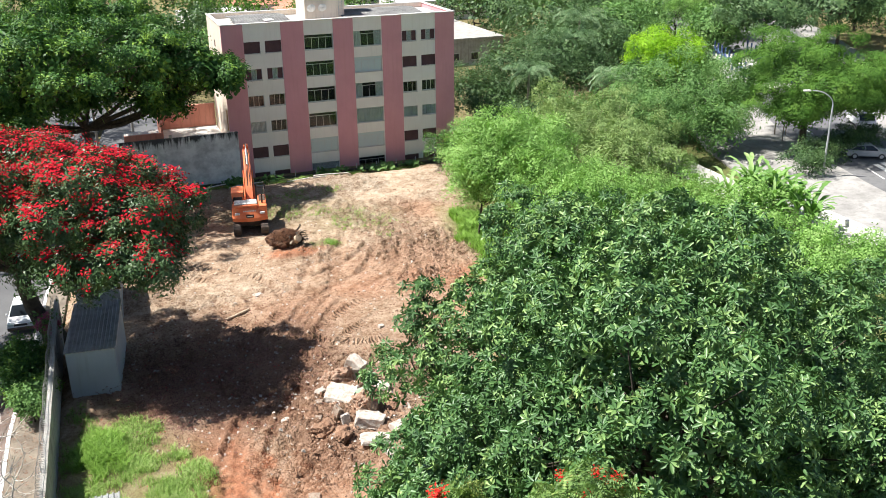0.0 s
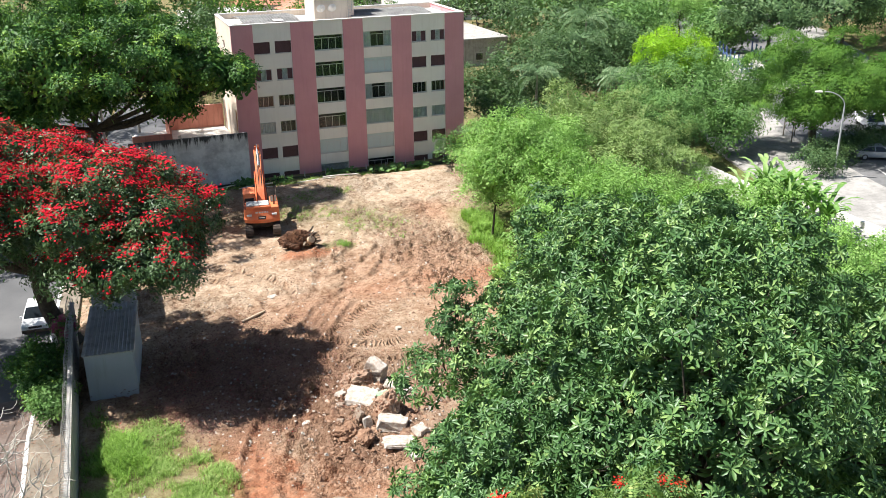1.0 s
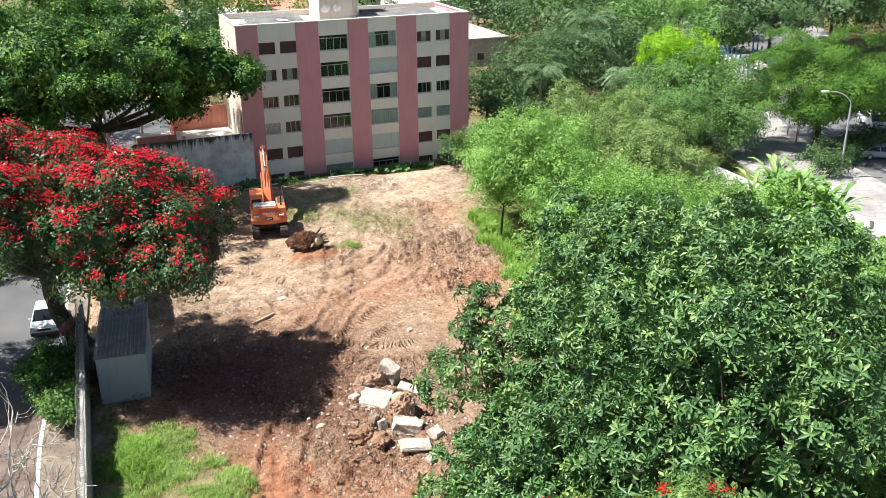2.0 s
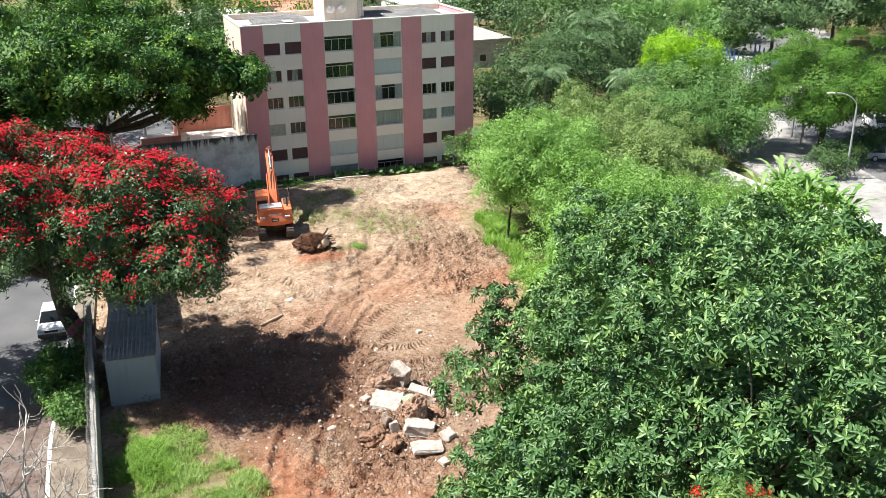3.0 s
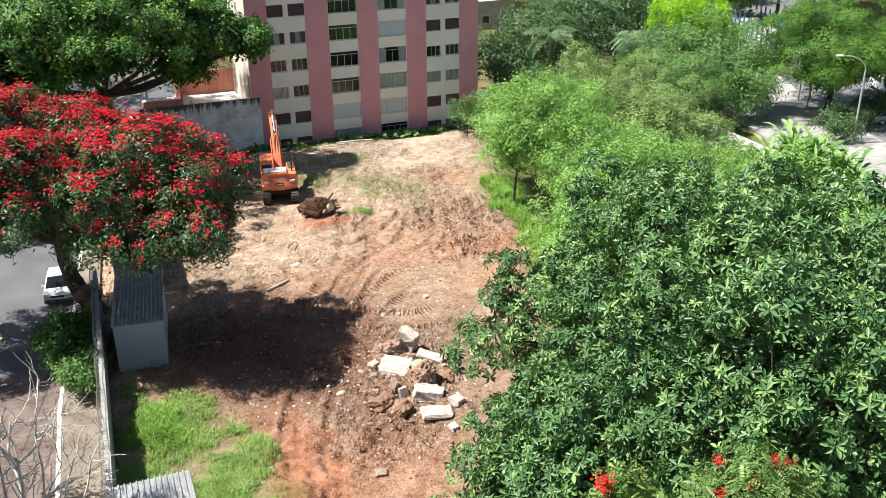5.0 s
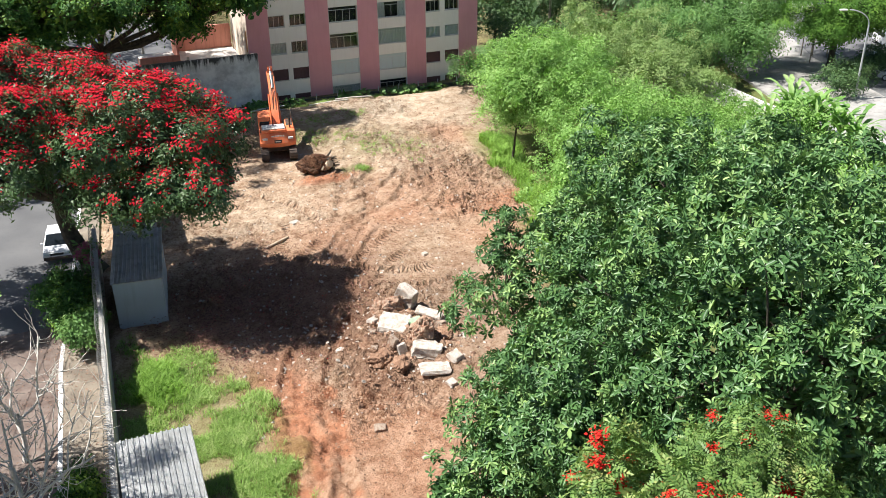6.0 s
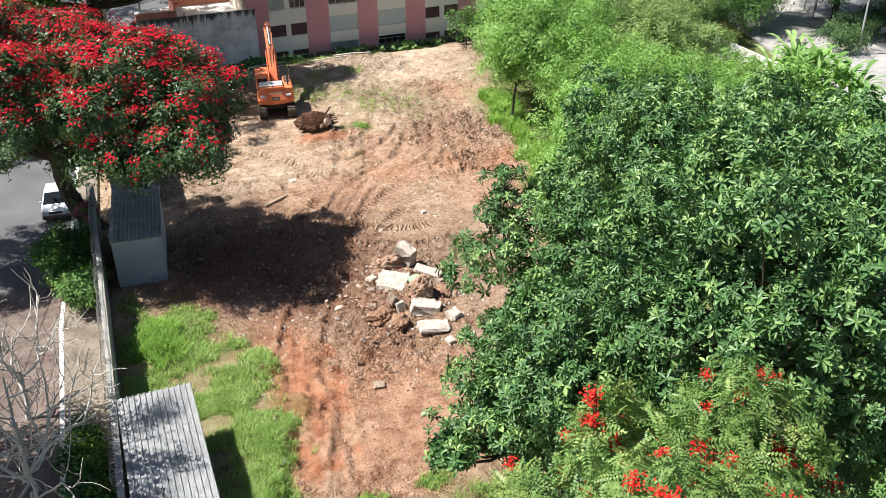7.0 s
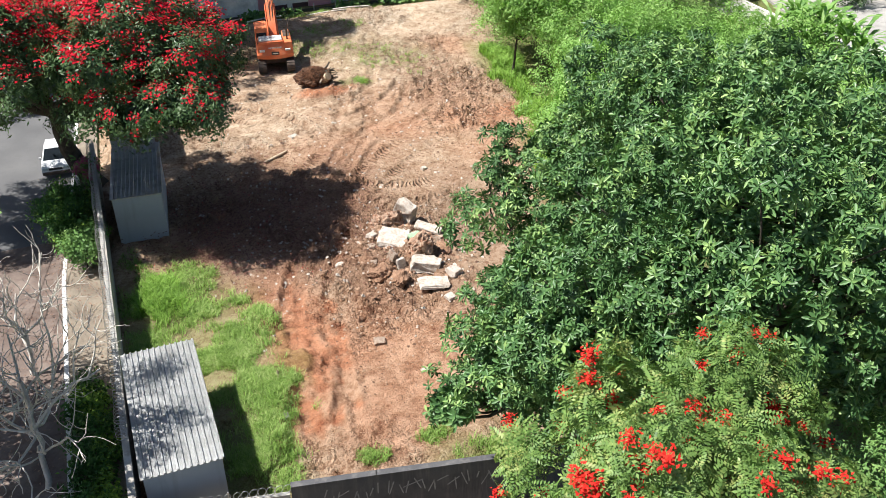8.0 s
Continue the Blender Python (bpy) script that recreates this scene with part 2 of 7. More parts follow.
# interior shade given as a near-black colour
ROOM_SHADE = plain("room_shade", (0.02, 0.02, 0.022), 0.9)
ORANGE_BRICK = plain("brick_patch", (0.5, 0.24, 0.11), 0.9)
GRAFFITI = surface("faded_white_spray", (0.2, 0.2, 0.2), (0.36, 0.36, 0.36), 3.0, 0.9, bscale=20)


def glass_mat():
    n = Nodes("window_glass")
    n.base((0.8, 0.84, 0.84))
    n.set("Roughness", 0.03)
    n.set("Transmission Weight", 1.0)
    n.set("IOR", 1.45)
    return n.mat


GLASS = glass_mat()
CAR_GLASS = plain("car_glass", (0.015, 0.02, 0.025), 0.06)
FROSTED = plain("frosted_glass", (0.5, 0.58, 0.58), 0.35)

LEAF_MAGNOLIA = leaf_mat("broad_glossy_leaf", (0.022, 0.062, 0.019), (0.09, 0.19, 0.05), (0.31, 0.45, 0.125), 0.4, 0.14, sheen=0.36, sprig=1.5, young_at=0.62)
LEAF_TULIP = leaf_mat("pinnate_leaf", (0.05, 0.115, 0.026), (0.165, 0.275, 0.06), (0.42, 0.42, 0.13), 0.48, 0.2, 0.5, sheen=0.3, sprig=1.3)
LEAF_RED = leaf_mat("dark_pinnate_leaf", (0.016, 0.042, 0.014), (0.07, 0.135, 0.04), (0.17, 0.25, 0.085), 0.42, 0.12, sheen=0.35, sprig=1.2)
LEAF_STREET = leaf_mat("street_tree_leaf", (0.014, 0.046, 0.011), (0.06, 0.15, 0.025), (0.26, 0.42, 0.05), 0.5, 0.09, 0.5, 0.6, sheen=0.2, sprig=0.8)
LEAF_BRIGHT = leaf_mat("bright_leaf", (0.09, 0.2, 0.036), (0.25, 0.43, 0.095), (0.42, 0.58, 0.18), 0.5, 0.3, 0.4, sprig=0.9)
LEAF_MID = leaf_mat("mid_green_leaf", (0.045, 0.115, 0.028), (0.14, 0.27, 0.065), (0.27, 0.41, 0.11), 0.5, 0.2, 0.4, sprig=0.9)
LEAF_OLIVE = leaf_mat("olive_leaf", (0.09, 0.145, 0.038), (0.22, 0.325, 0.09), (0.36, 0.42, 0.15), 0.6, 0.22, 0.5, sprig=0.9)
LEAF_DARK = leaf_mat("dark_grove_leaf", (0.02, 0.052, 0.018), (0.08, 0.15, 0.045), (0.19, 0.28, 0.09), 0.5, 0.15, 0.4, sprig=0.9)
LEAF_LIME = leaf_mat("lime_leaf", (0.11, 0.25, 0.01), (0.26, 0.48, 0.016), (0.4, 0.6, 0.025), 0.5, 0.3, 0.3, sprig=0.6)
LEAF_UMBRELLA = leaf_mat("feathery_leaf", (0.03, 0.085, 0.014), (0.09, 0.195, 0.026), (0.19, 0.33, 0.045), 0.6, 0.14, 0.5, sheen=0.12, sprig=0.6)
LEAF_BANANA = leaf_mat("banana_leaf", (0.09, 0.2, 0.04), (0.2, 0.36, 0.08), (0.42, 0.55, 0.2), 0.45, 0.32, 1.6, sheen=0.25)
LEAF_PALM = leaf_mat("palm_frond", (0.035, 0.085, 0.03), (0.12, 0.21, 0.075), (0.28, 0.36, 0.17), 0.4, 0.15, 0.5)
LEAF_LITTER = leaf_mat("dark_fallen_leaf", (0.05, 0.024, 0.016), (0.17, 0.075, 0.048), (0.36, 0.19, 0.13), 0.8, 0.1, 0.8)
LEAF_DRY = leaf_mat("dry_leaf", (0.14, 0.08, 0.05), (0.28, 0.18, 0.11), None, 0.7, 0.15)
GRASS = leaf_mat("grass_blade", (0.11, 0.2, 0.035), (0.27, 0.41, 0.085), (0.46, 0.52, 0.2), 0.6, 0.3, 0.9)
GRASS_TALL = leaf_mat("tall_grass_blade", (0.11, 0.21, 0.03), (0.24, 0.41, 0.062), (0.38, 0.54, 0.12), 0.6, 0.32, 0.7)
PETAL = leaf_mat("scarlet_petal", (0.32, 0.005, 0.013), (0.56, 0.01, 0.022), (0.68, 0.025, 0.04), 0.9, 0.2, 0.8)
PETAL_ORANGE = leaf_mat("orange_red_petal", (0.42, 0.012, 0.01), (0.6, 0.025, 0.014), (0.7, 0.06, 0.03), 0.9, 0.15, 0.8)
PETAL_PINK = leaf_mat("pink_petal", (0.3, 0.05, 0.1), (0.45, 0.1, 0.18), None, 0.5, 0.2, 0.8)


def clod_mat():
    n = Nodes("loose_earth")
    isl = n.add("ShaderNodeNewGeometry").outputs["Random Per Island"]
    fine = n.noise(25, 3)
    n.base(n.ramp(n.math("ADD", n.math("MULTIPLY", isl, 0.8), n.math("MULTIPLY", fine, 0.25)), [(0.1, (0.1, 0.05, 0.03)), (0.5, (0.23, 0.13, 0.08)), (0.92, (0.38, 0.25, 0.17)), (1.0, (0.5, 0.39, 0.3))]))
    n.set("Roughness", 0.95)
    return n.mat


CLOD = clod_mat()


def mould_mat():
    """Pale render, black mould running down from the top in ragged drips."""
    n = Nodes("mouldy_concrete")
    z = n.add("ShaderNodeSeparateXYZ", {0: n.co}).outputs[2]
    drips = n.noise(1.0, 5, 0.7, co=n.stretch(2.6, 2.6, 0.22))
    blot = n.noise(0.8, 5, 0.65)
    fine = n.noise(20, 4)
    f = n.math("ADD", n.math("MULTIPLY", n.math("SUBTRACT", z, 3.7), 0.6), n.math("MULTIPLY", n.math("SUBTRACT", drips, 0.5), 2.6))
    m = n.ramp(n.math("ADD", f, n.math("MULTIPLY", n.math("SUBTRACT", blot, 0.5), 1.2)), [(0.25, (0, 0, 0)), (0.6, (0.95, 0.95, 0.95))])
    pale = n.ramp(blot, [(0.35, (0.46, 0.46, 0.46)), (0.6, (0.78, 0.78, 0.77))])
    n.base(n.mix(m, pale, (0.035, 0.035, 0.034)))
    n.set("Roughness", 0.92)
    n.bump(fine, 0.3, 0.01)
    return n.mat


MOULDY = mould_mat()

# ---- shaping helpers ----
RNG = np.random.default_rng(7)


def thing(name, label, category, group="", kind="", at=(0, 0, 0), rz=0.0):
    ob = new(name)
    ob.empty_display_size = 0.3
    ob.matrix_basis = pose(*at, 0, 0, rz)
    return tagged(ob, label, category, group, kind)


def finish(mesh, material, smooth=False):
    for m in material if isinstance(material, (list, tuple)) else [material]:
        mesh.materials.append(m)
    if smooth:
        mesh.polygons.foreach_set("use_smooth", [True] * len(mesh.polygons))
    return mesh


def part(name, bm, material, parent, label="", smooth=False, kind=""):
    """One mesh object under a thing or a part; bm is a bmesh or a ready mesh."""
    if isinstance(bm, bmesh.types.BMesh):
        bmesh.ops.recalc_face_normals(bm, faces=bm.faces)
        mesh = bpy.data.meshes.new(name)
        bm.to_mesh(mesh)
        bm.free()
    else:
        mesh = bm
    finish(mesh, material, smooth)
    ob = new(name, mesh)
    ob.parent = parent
    return tagged(ob, label, kind=kind)


def solid(name, bm, material, label, category, kind="", group="", smooth=False, at=(0, 0, 0), rz=0.0):
    """One mesh that is a thing by itself."""
    ob = part(name, bm, material, None, "", smooth)
    ob.matrix_basis = pose(*at, 0, 0, rz)
    return tagged(ob, label, category, group, kind)


def raw(name, verts, faces):
    """A mesh from arrays: verts (n, 3), faces (m, 3 or 4)."""
    me = bpy.data.meshes.new(name)
    verts, faces = np.asarray(verts, np.float32), np.asarray(faces, np.int32)
    k = faces.shape[1]
    me.vertices.add(len(verts))
    me.vertices.foreach_set("co", verts.ravel())
    me.loops.add(faces.size)
    me.loops.foreach_set("vertex_index", faces.ravel())
    me.polygons.add(len(faces))
    me.polygons.foreach_set("loop_start", np.arange(len(faces), dtype=np.int32) * k)
    me.polygons.foreach_set("loop_total", np.full(len(faces), k, np.int32))
    me.update(calc_edges=True)
    me.validate()
    return me


def box(bm, x0, x1, y0, y1, z0, z1, bevel=0.0, m=None):
    r = bmesh.ops.create_cube(bm, size=1)
    mat = Matrix.Translation(((x0 + x1) / 2, (y0 + y1) / 2, (z0 + z1) / 2)) @ Matrix.Diagonal((x1 - x0, y1 - y0, z1 - z0, 1))
    if m is not None:
        mat = m @ mat
    bmesh.ops.transform(bm, matrix=mat, verts=r["verts"])
    if bevel:
        edges = list({e for v in r["verts"] for e in v.link_edges})
        bmesh.ops.bevel(bm, geom=edges, offset=bevel, segments=1, affect="EDGES")
    return bm


def boxed(*a, **k):
    return box(bmesh.new(), *a, **k)


def prism(profile, x0, x1, bevel=0.0):
    """A profile of (y, z) points pushed along x."""
    bm = bmesh.new()
    a = [bm.verts.new((x0, y, z)) for y, z in profile]
    b = [bm.verts.new((x1, y, z)) for y, z in profile]
    n = len(profile)
    bm.faces.new(a)
    bm.faces.new(b[::-1])
    for i in range(n):
        bm.faces.new((a[i], b[i], b[(i + 1) % n], a[(i + 1) % n]))
    if bevel:
        bmesh.ops.bevel(bm, geom=bm.edges[:], offset=bevel, segments=2, affect="EDGES")
    return bm


def tubes(paths, sides=7):
    """Tapered tubes; each path is a list of (x, y, z, radius). Returns verts and quads."""
    V, F, base = [], [], 0
    ang = np.linspace(0, 2 * np.pi, sides, endpoint=False)
    ring = np.stack([np.cos(ang), np.sin(ang)], 1)
    for path in paths:
        p = np.array(path, float)
        d = np.gradient(p[:, :3], axis=0)
        d /= np.linalg.norm(d, axis=1, keepdims=True) + 1e-9
        ref = np.array([1.0, 0.13, 0.07]) if abs(d[0, 0]) < 0.8 else np.array([0.1, 1.0, 0.05])
        u = np.cross(d, ref)
        u /= np.linalg.norm(u, axis=1, keepdims=True) + 1e-9
        w = np.cross(d, u)
        pts = p[:, None, :3] + (ring[None, :, 0:1] * u[:, None] + ring[None, :, 1:2] * w[:, None]) * p[:, None, 3:4]
        V.append(pts.reshape(-1, 3))
        n = len(p)
        i, j = np.meshgrid(np.arange(n - 1), np.arange(sides), indexing="ij")
        a = base + i * sides + j
        b = base + i * sides + (j + 1) % sides
        F.append(np.stack([a, b, b + sides, a + sides], -1).reshape(-1, 4))
        base += n * sides
    return np.concatenate(V), np.concatenate(F)


def tube_mesh(name, paths, sides=7):
    return raw(name, *tubes(paths, sides))


def curve_pts(a, b, sag, n, r0, r1, wob=0.0, rng=RNG):
    """A bent tapered line from a to b; sag: offset of its middle."""
    t = np.linspace(0, 1, n)[:, None]
    a, b, sag = np.array(a, float), np.array(b, float), np.array(sag, float)
    p = a + (b - a) * t + sag * (4 * t * (1 - t))
    p[1:-1] += rng.normal(0, wob, (n - 2, 3)) if n > 2 else 0
    return np.concatenate([p, r0 + (r1 - r0) * t], 1)


def lattice_noise(seed):
    g = np.random.default_rng(seed).random((256, 256))

    def f(x, y):
        xi, yi = np.floor(x).astype(int), np.floor(y).astype(int)
        u, v = x - xi, y - yi
        u, v = u * u * (3 - 2 * u), v * v * (3 - 2 * v)
        a, b = g[xi % 256, yi % 256], g[(xi + 1) % 256, yi % 256]
        c, d = g[xi % 256, (yi + 1) % 256], g[(xi + 1) % 256, (yi + 1) % 256]
        return (a * (1 - u) + b * u) * (1 - v) + (c * (1 - u) + d * u) * v - 0.5

    return f


LAT = lattice_noise(3)


def fbm(x, y, freq, octaves=4, gain=0.5):
    s, a = 0, 1.0
    for i in range(octaves):
        s = s + a * LAT(x * freq + 17.3 * i, y * freq + 9.1 * i)
        freq, a = freq * 2.03, a * gain
    return s


def angular(size, seed, chip=0.42):
    """A broken block with flat faces and chipped corners."""
    r = random.Random(seed)
    bm = bmesh.new()
    a, b, c = size
    for sx in (-0.5, 0.5):
        for sy in (-0.5, 0.5):
            for sz in (-0.5, 0.5):
                p = Vector((sx * a * r.uniform(0.85, 1.05), sy * b * r.uniform(0.82, 1.05), sz * c * r.uniform(0.85, 1.05)))
                if r.random() < 0.7:
                    q = r.uniform(0.4, 1.0) * chip
                    for ax in range(3):
                        v = p.copy()
                        v[ax] *= 1 - 2 * q * r.uniform(0.4, 1)
                        bm.verts.new(v)
                else:
                    bm.verts.new(p)
    hull = bmesh.ops.convex_hull(bm, input=bm.verts[:])
    bmesh.ops.delete(bm, geom=[v for v in bm.verts if not v.link_faces], context="VERTS")
    bmesh.ops.bevel(bm, geom=bm.edges[:], offset=min(size) * 0.04, segments=1, affect="EDGES")
    bmesh.ops.triangulate(bm, faces=bm.faces[:])
    bmesh.ops.subdivide_edges(bm, edges=bm.edges[:], cuts=1)
    off = Vector((seed * 3.1, seed * 1.7, 0))
    for v in bm.verts:
        v.co += noise.noise_vector(v.co * 3.5 + off) * (size[0] * size[1] * size[2]) ** (1 / 3) * 0.085
    return bm


# ---- leaves ----
def blade(length, width, droop, fold=0.18, tip=0.12):
    """One leaf along +x, folded at its midrib."""
    m, w = 0.5 * length, width / 2
    V = [(0, 0, 0), (m, -w, fold * w - 0.25 * droop * length), (length, 0, -droop * length), (m, 0, -0.25 * droop * length - fold * w), (m, w, fold * w - 0.25 * droop * length)]
    return np.array(V), np.array([(0, 1, 2, 3), (0, 3, 2, 4)])


def thin_leaf(length, width, droop=0.2):
    """A lean diamond leaf along +x, one bent quad pair."""
    V = np.array([(0, 0, 0), (length * 0.5, -width / 2, -droop * length * 0.2), (length, 0, -droop * length), (length * 0.5, width / 2, -droop * length * 0.2)])
    return V, np.array([(0, 1, 2, 3)])


def spread(parts):
    """Join (verts, faces) templates."""
    V, F, b = [], [], 0
    for v, f in parts:
        V.append(v)
        F.append(f + b)
        b += len(v)
    return np.concatenate(V), np.concatenate(F)


def turned(tpl, rz=0.0, ry=0.0, rx=0.0, at=(0, 0, 0), scale=1.0):
    m = np.array(Euler((rx, ry, rz)).to_matrix())
    return tpl[0] * scale @ m.T + np.array(at), tpl[1]


def obovate(length, width, droop):
    """A blunt leaf along +x, widest past its middle, its halves raised from the midrib."""
    w, u = width / 2, 0.2 * width
    V = np.array([(0, 0, 0), (length * 0.58, -w, u - 0.3 * droop * length), (length * 0.88, -w * 0.62, u * 0.6 - 0.75 * droop * length), (length, 0, -droop * length), (length * 0.88, w * 0.62, u * 0.6 - 0.75 * droop * length), (length * 0.58, w, u - 0.3 * droop * length)])
    return V, np.array([(0, 1, 2, 3), (0, 3, 4, 5)])


def whorl(n=9, length=0.34, width=0.12, seed=1):
    """A rosette at a twig's end, as on a magnolia: lower leaves spread, upper ones raised."""
    r = random.Random(seed)
    out = []
    for i in range(n):
        t = i / (n - 1)
        out.append(turned(obovate(length * r.uniform(0.8, 1.15) * (1.05 - 0.3 * t), width * r.uniform(0.85, 1.15), r.uniform(0.12, 0.4)), rz=2.4 * i + r.uniform(-0.25, 0.25), ry=0.3 - 1.15 * t + r.uniform(-0.2, 0.2), at=(0, 0, -0.05 + 0.08 * t)))
    return spread(out)


def pinnate(pairs, length, lw, ll, droop=0.25):
    """A compound leaf along +x with leaflets in pairs."""
    out = []
    for i in range(pairs):
        t = (i + 0.7) / pairs
        x, z = t * length, -droop * t * t * length
        s = (0.65 + 0.7 * math.sin(math.pi * (0.15 + 0.8 * t)) * 0.5)
        for sg in (-1, 1):
            out.append(turned(thin_leaf(ll * s, lw * s, 0.3), rz=sg * 1.15, at=(x, 0, z)))
    out.append(turned(thin_leaf(ll * 0.9, lw, 0.3), at=(length, 0, -droop * length)))
    return spread(out)


def fan(tpl_list, n, seed, lift=(0.0, 0.8), jitter=0.06):
    r = random.Random(seed)
    return spread([turned(tpl_list[i % len(tpl_list)], rz=2 * math.pi * i / n + r.uniform(-0.4, 0.4), ry=-r.uniform(*lift), at=(r.uniform(-jitter, jitter), r.uniform(-jitter, jitter), r.uniform(-jitter, jitter)), scale=r.uniform(0.75, 1.1)) for i in range(n)])


def clump(n, size, lw, ll, seed, tilt=0.55):
    """A loose handful of small leaves."""
    r = random.Random(seed)
    out = []
    for i in range(n):
        at = [r.gauss(0, size * 0.42) for _ in range(2)] + [r.gauss(0, size * 0.26)]
        out.append(turned(thin_leaf(ll * r.uniform(0.7, 1.2), lw * r.uniform(0.8, 1.2), 0.3), rz=r.uniform(0, 6.3), ry=tilt * r.uniform(-0.7, 0.5), rx=tilt * r.uniform(-0.5, 0.5), at=at))
    return spread(out)


def scatter(tpls, P, N, size=(0.8, 1.2), rng=RNG, lean=0.35, grow=None):
    """Copies of leaf templates at the points P, facing N. Returns verts and faces."""
    P, N = np.asarray(P), np.asarray(N)
    N = N + rng.normal(0, lean, N.shape)
    N /= np.linalg.norm(N, axis=1, keepdims=True)
    which = rng.integers(0, len(tpls), len(P))
    V, F, base = [], [], 0
    for k, (tv, tf) in enumerate(tpls):
        idx = np.nonzero(which == k)[0]
        if not len(idx):
            continue
        n = N[idx]
        h = rng.normal(size=n.shape)
        u = np.cross(n, h)
        u /= np.linalg.norm(u, axis=1, keepdims=True) + 1e-9
        w = np.cross(n, u)
        s = rng.uniform(*size, len(idx))[:, None, None]
        if grow is not None:
            s = s * grow[idx][:, None, None]
        pts = (tv[None, :, 0:1] * u[:, None] + tv[None, :, 1:2] * w[:, None] + tv[None, :, 2:3] * n[:, None]) * s + P[idx][:, None]
        V.append(pts.reshape(-1, 3))
        F.append((tf[None] + (base + np.arange(len(idx)) * len(tv))[:, None, None]).reshape(-1, tf.shape[1]))
        base += len(idx) * len(tv)
    return np.concatenate(V), np.concatenate(F)


def lobes_of(ells, rng, share=0.42, push=0.62):
    """Break crown ellipsoids into smaller uneven lobes."""
    out = []
    for cx, cy, cz, rx, ry, rz in ells:
        c, r = np.array((cx, cy, cz)), np.array((rx, ry, rz))
        mean = (rx * ry * rz) ** (1 / 3)
        n = int(9 + 6 * (mean / 2.2))
        i = np.arange(n) + 0.5
        ph = np.arccos(1 - 1.55 * i / n)
        th = np.pi * (1 + 5 ** 0.5) * i + rng.uniform(0, 6)
        d = np.stack([np.cos(th) * np.sin(ph), np.sin(th) * np.sin(ph), np.cos(ph)], 1)
        d += rng.normal(0, 0.14, d.shape)
        for k in range(n):
            out.append((c + d[k] * r * rng.uniform(push - 0.1, push + 0.1), r * share * rng.uniform(0.8, 1.2)))
        out.append((c, r * 0.7))
    return out


def crown_points(ells, count, rng, share=0.3, push=0.76, gaps=0.3, depth=0.25, under=-0.55, tuft=(12, 0.8), inner=1.5, plate=1.0, fill=0.2):
    """Places and facings of leaf clumps: tufts on the lobes of a crown, dark room between them, and leaves deeper in."""
    lobes = [(c, r * np.array((1, 1, plate))) for c, r in lobes_of(ells, rng, share, push)]
    area = np.array([(r[0] * r[1] + r[0] * r[2] + r[1] * r[2]) for _, r in lobes])
    k, rad = tuft
    want = max(6, int(count * (1 - fill) / k))
    C, D = [], []
    off = rng.uniform(0, 100, 3)
    for (c, r), a in zip(lobes, area / area.sum()):
        n = max(5, int(want * a * 7))
        d = rng.normal(size=(n, 3))
        d /= np.linalg.norm(d, axis=1, keepdims=True)
        d = d[d[:, 2] > under]
        p = c + d * r * (1 - depth * rng.random(len(d)) ** 2)[:, None]
        keep = np.ones(len(p), bool)
        for c2, r2 in lobes:
            if c2 is c:
                continue
            keep &= (((p - c2) / r2) ** 2).sum(1) > 0.7
        g = np.sin(p[:, 0] * 0.9 + off[0]) * np.sin(p[:, 1] * 1.1 + off[1]) * np.sin(p[:, 2] * 1.0 + off[2])
        keep &= (g > -0.35) | (rng.random(len(p)) > gaps * 1.6)
        nn = d / r
        nn /= np.linalg.norm(nn, axis=1, keepdims=True)
        C.append(p[keep])
        D.append(nn[keep])
    C, D = np.concatenate(C), np.concatenate(D)
    # thin out: no two tufts too near each other
    order = rng.permutation(len(C))
    chosen = []
    cell = {}
    gap = rad * 1.25
    for i in order:
        key = tuple(np.floor(C[i] / gap).astype(int))
        near = False
        for dx in (-1, 0, 1):
            for dy in (-1, 0, 1):
                for dz in (-1, 0, 1):
                    for j in cell.get((key[0] + dx, key[1] + dy, key[2] + dz), ()):
                        if ((C[i] - C[j]) ** 2).sum() < gap * gap:
                            near = True
        if not near:
            cell.setdefault(key, []).append(i)
            chosen.append(i)
            if len(chosen) >= want:
                break
    C, D = C[chosen], D[chosen]
    k = max(4, min(int(count * (1 - fill) / len(C)), int(k * 1.7)))
    u = rng.normal(size=(len(C), k, 3))
    u /= np.linalg.norm(u, axis=2, keepdims=True)
    up = D[:, None] + np.array((0, 0, 0.7))
    up = up / np.linalg.norm(up, axis=2, keepdims=True)
    dot = (u * up).sum(2, keepdims=True)
    u = np.where(dot < -0.1, u - 2 * dot * up, u)
    size = rad * rng.uniform(0.7, 1.25, (len(C), 1, 1))
    P = (C[:, None] + u * size * np.array((1, 1, 0.8 * plate)) * rng.uniform(0.75, 1.05, (len(C), k, 1))).reshape(-1, 3)
    N = (u + up * 0.6).reshape(-1, 3)
    P, N, S = [P], [N], [np.ones(len(P))]
    for cx, cy, cz, rx, ry, rz in ells:
        n = int(count * fill / len(ells))
        d = rng.normal(size=(n, 3))
        d /= np.linalg.norm(d, axis=1, keepdims=True)
        d[:, 2] = np.abs(d[:, 2]) * np.where(rng.random(n) < (0.8 if fill < 0.3 else 0.35), 1, -1)
        P.append(np.array((cx, cy, cz)) + d * np.array((rx, ry, rz)) * rng.uniform(0.4, 0.72, n)[:, None])
        N.append(d + (0, 0, 0.4))
        S.append(np.full(n, inner))
    return np.concatenate(P), np.concatenate(N), lobes, np.concatenate(S)


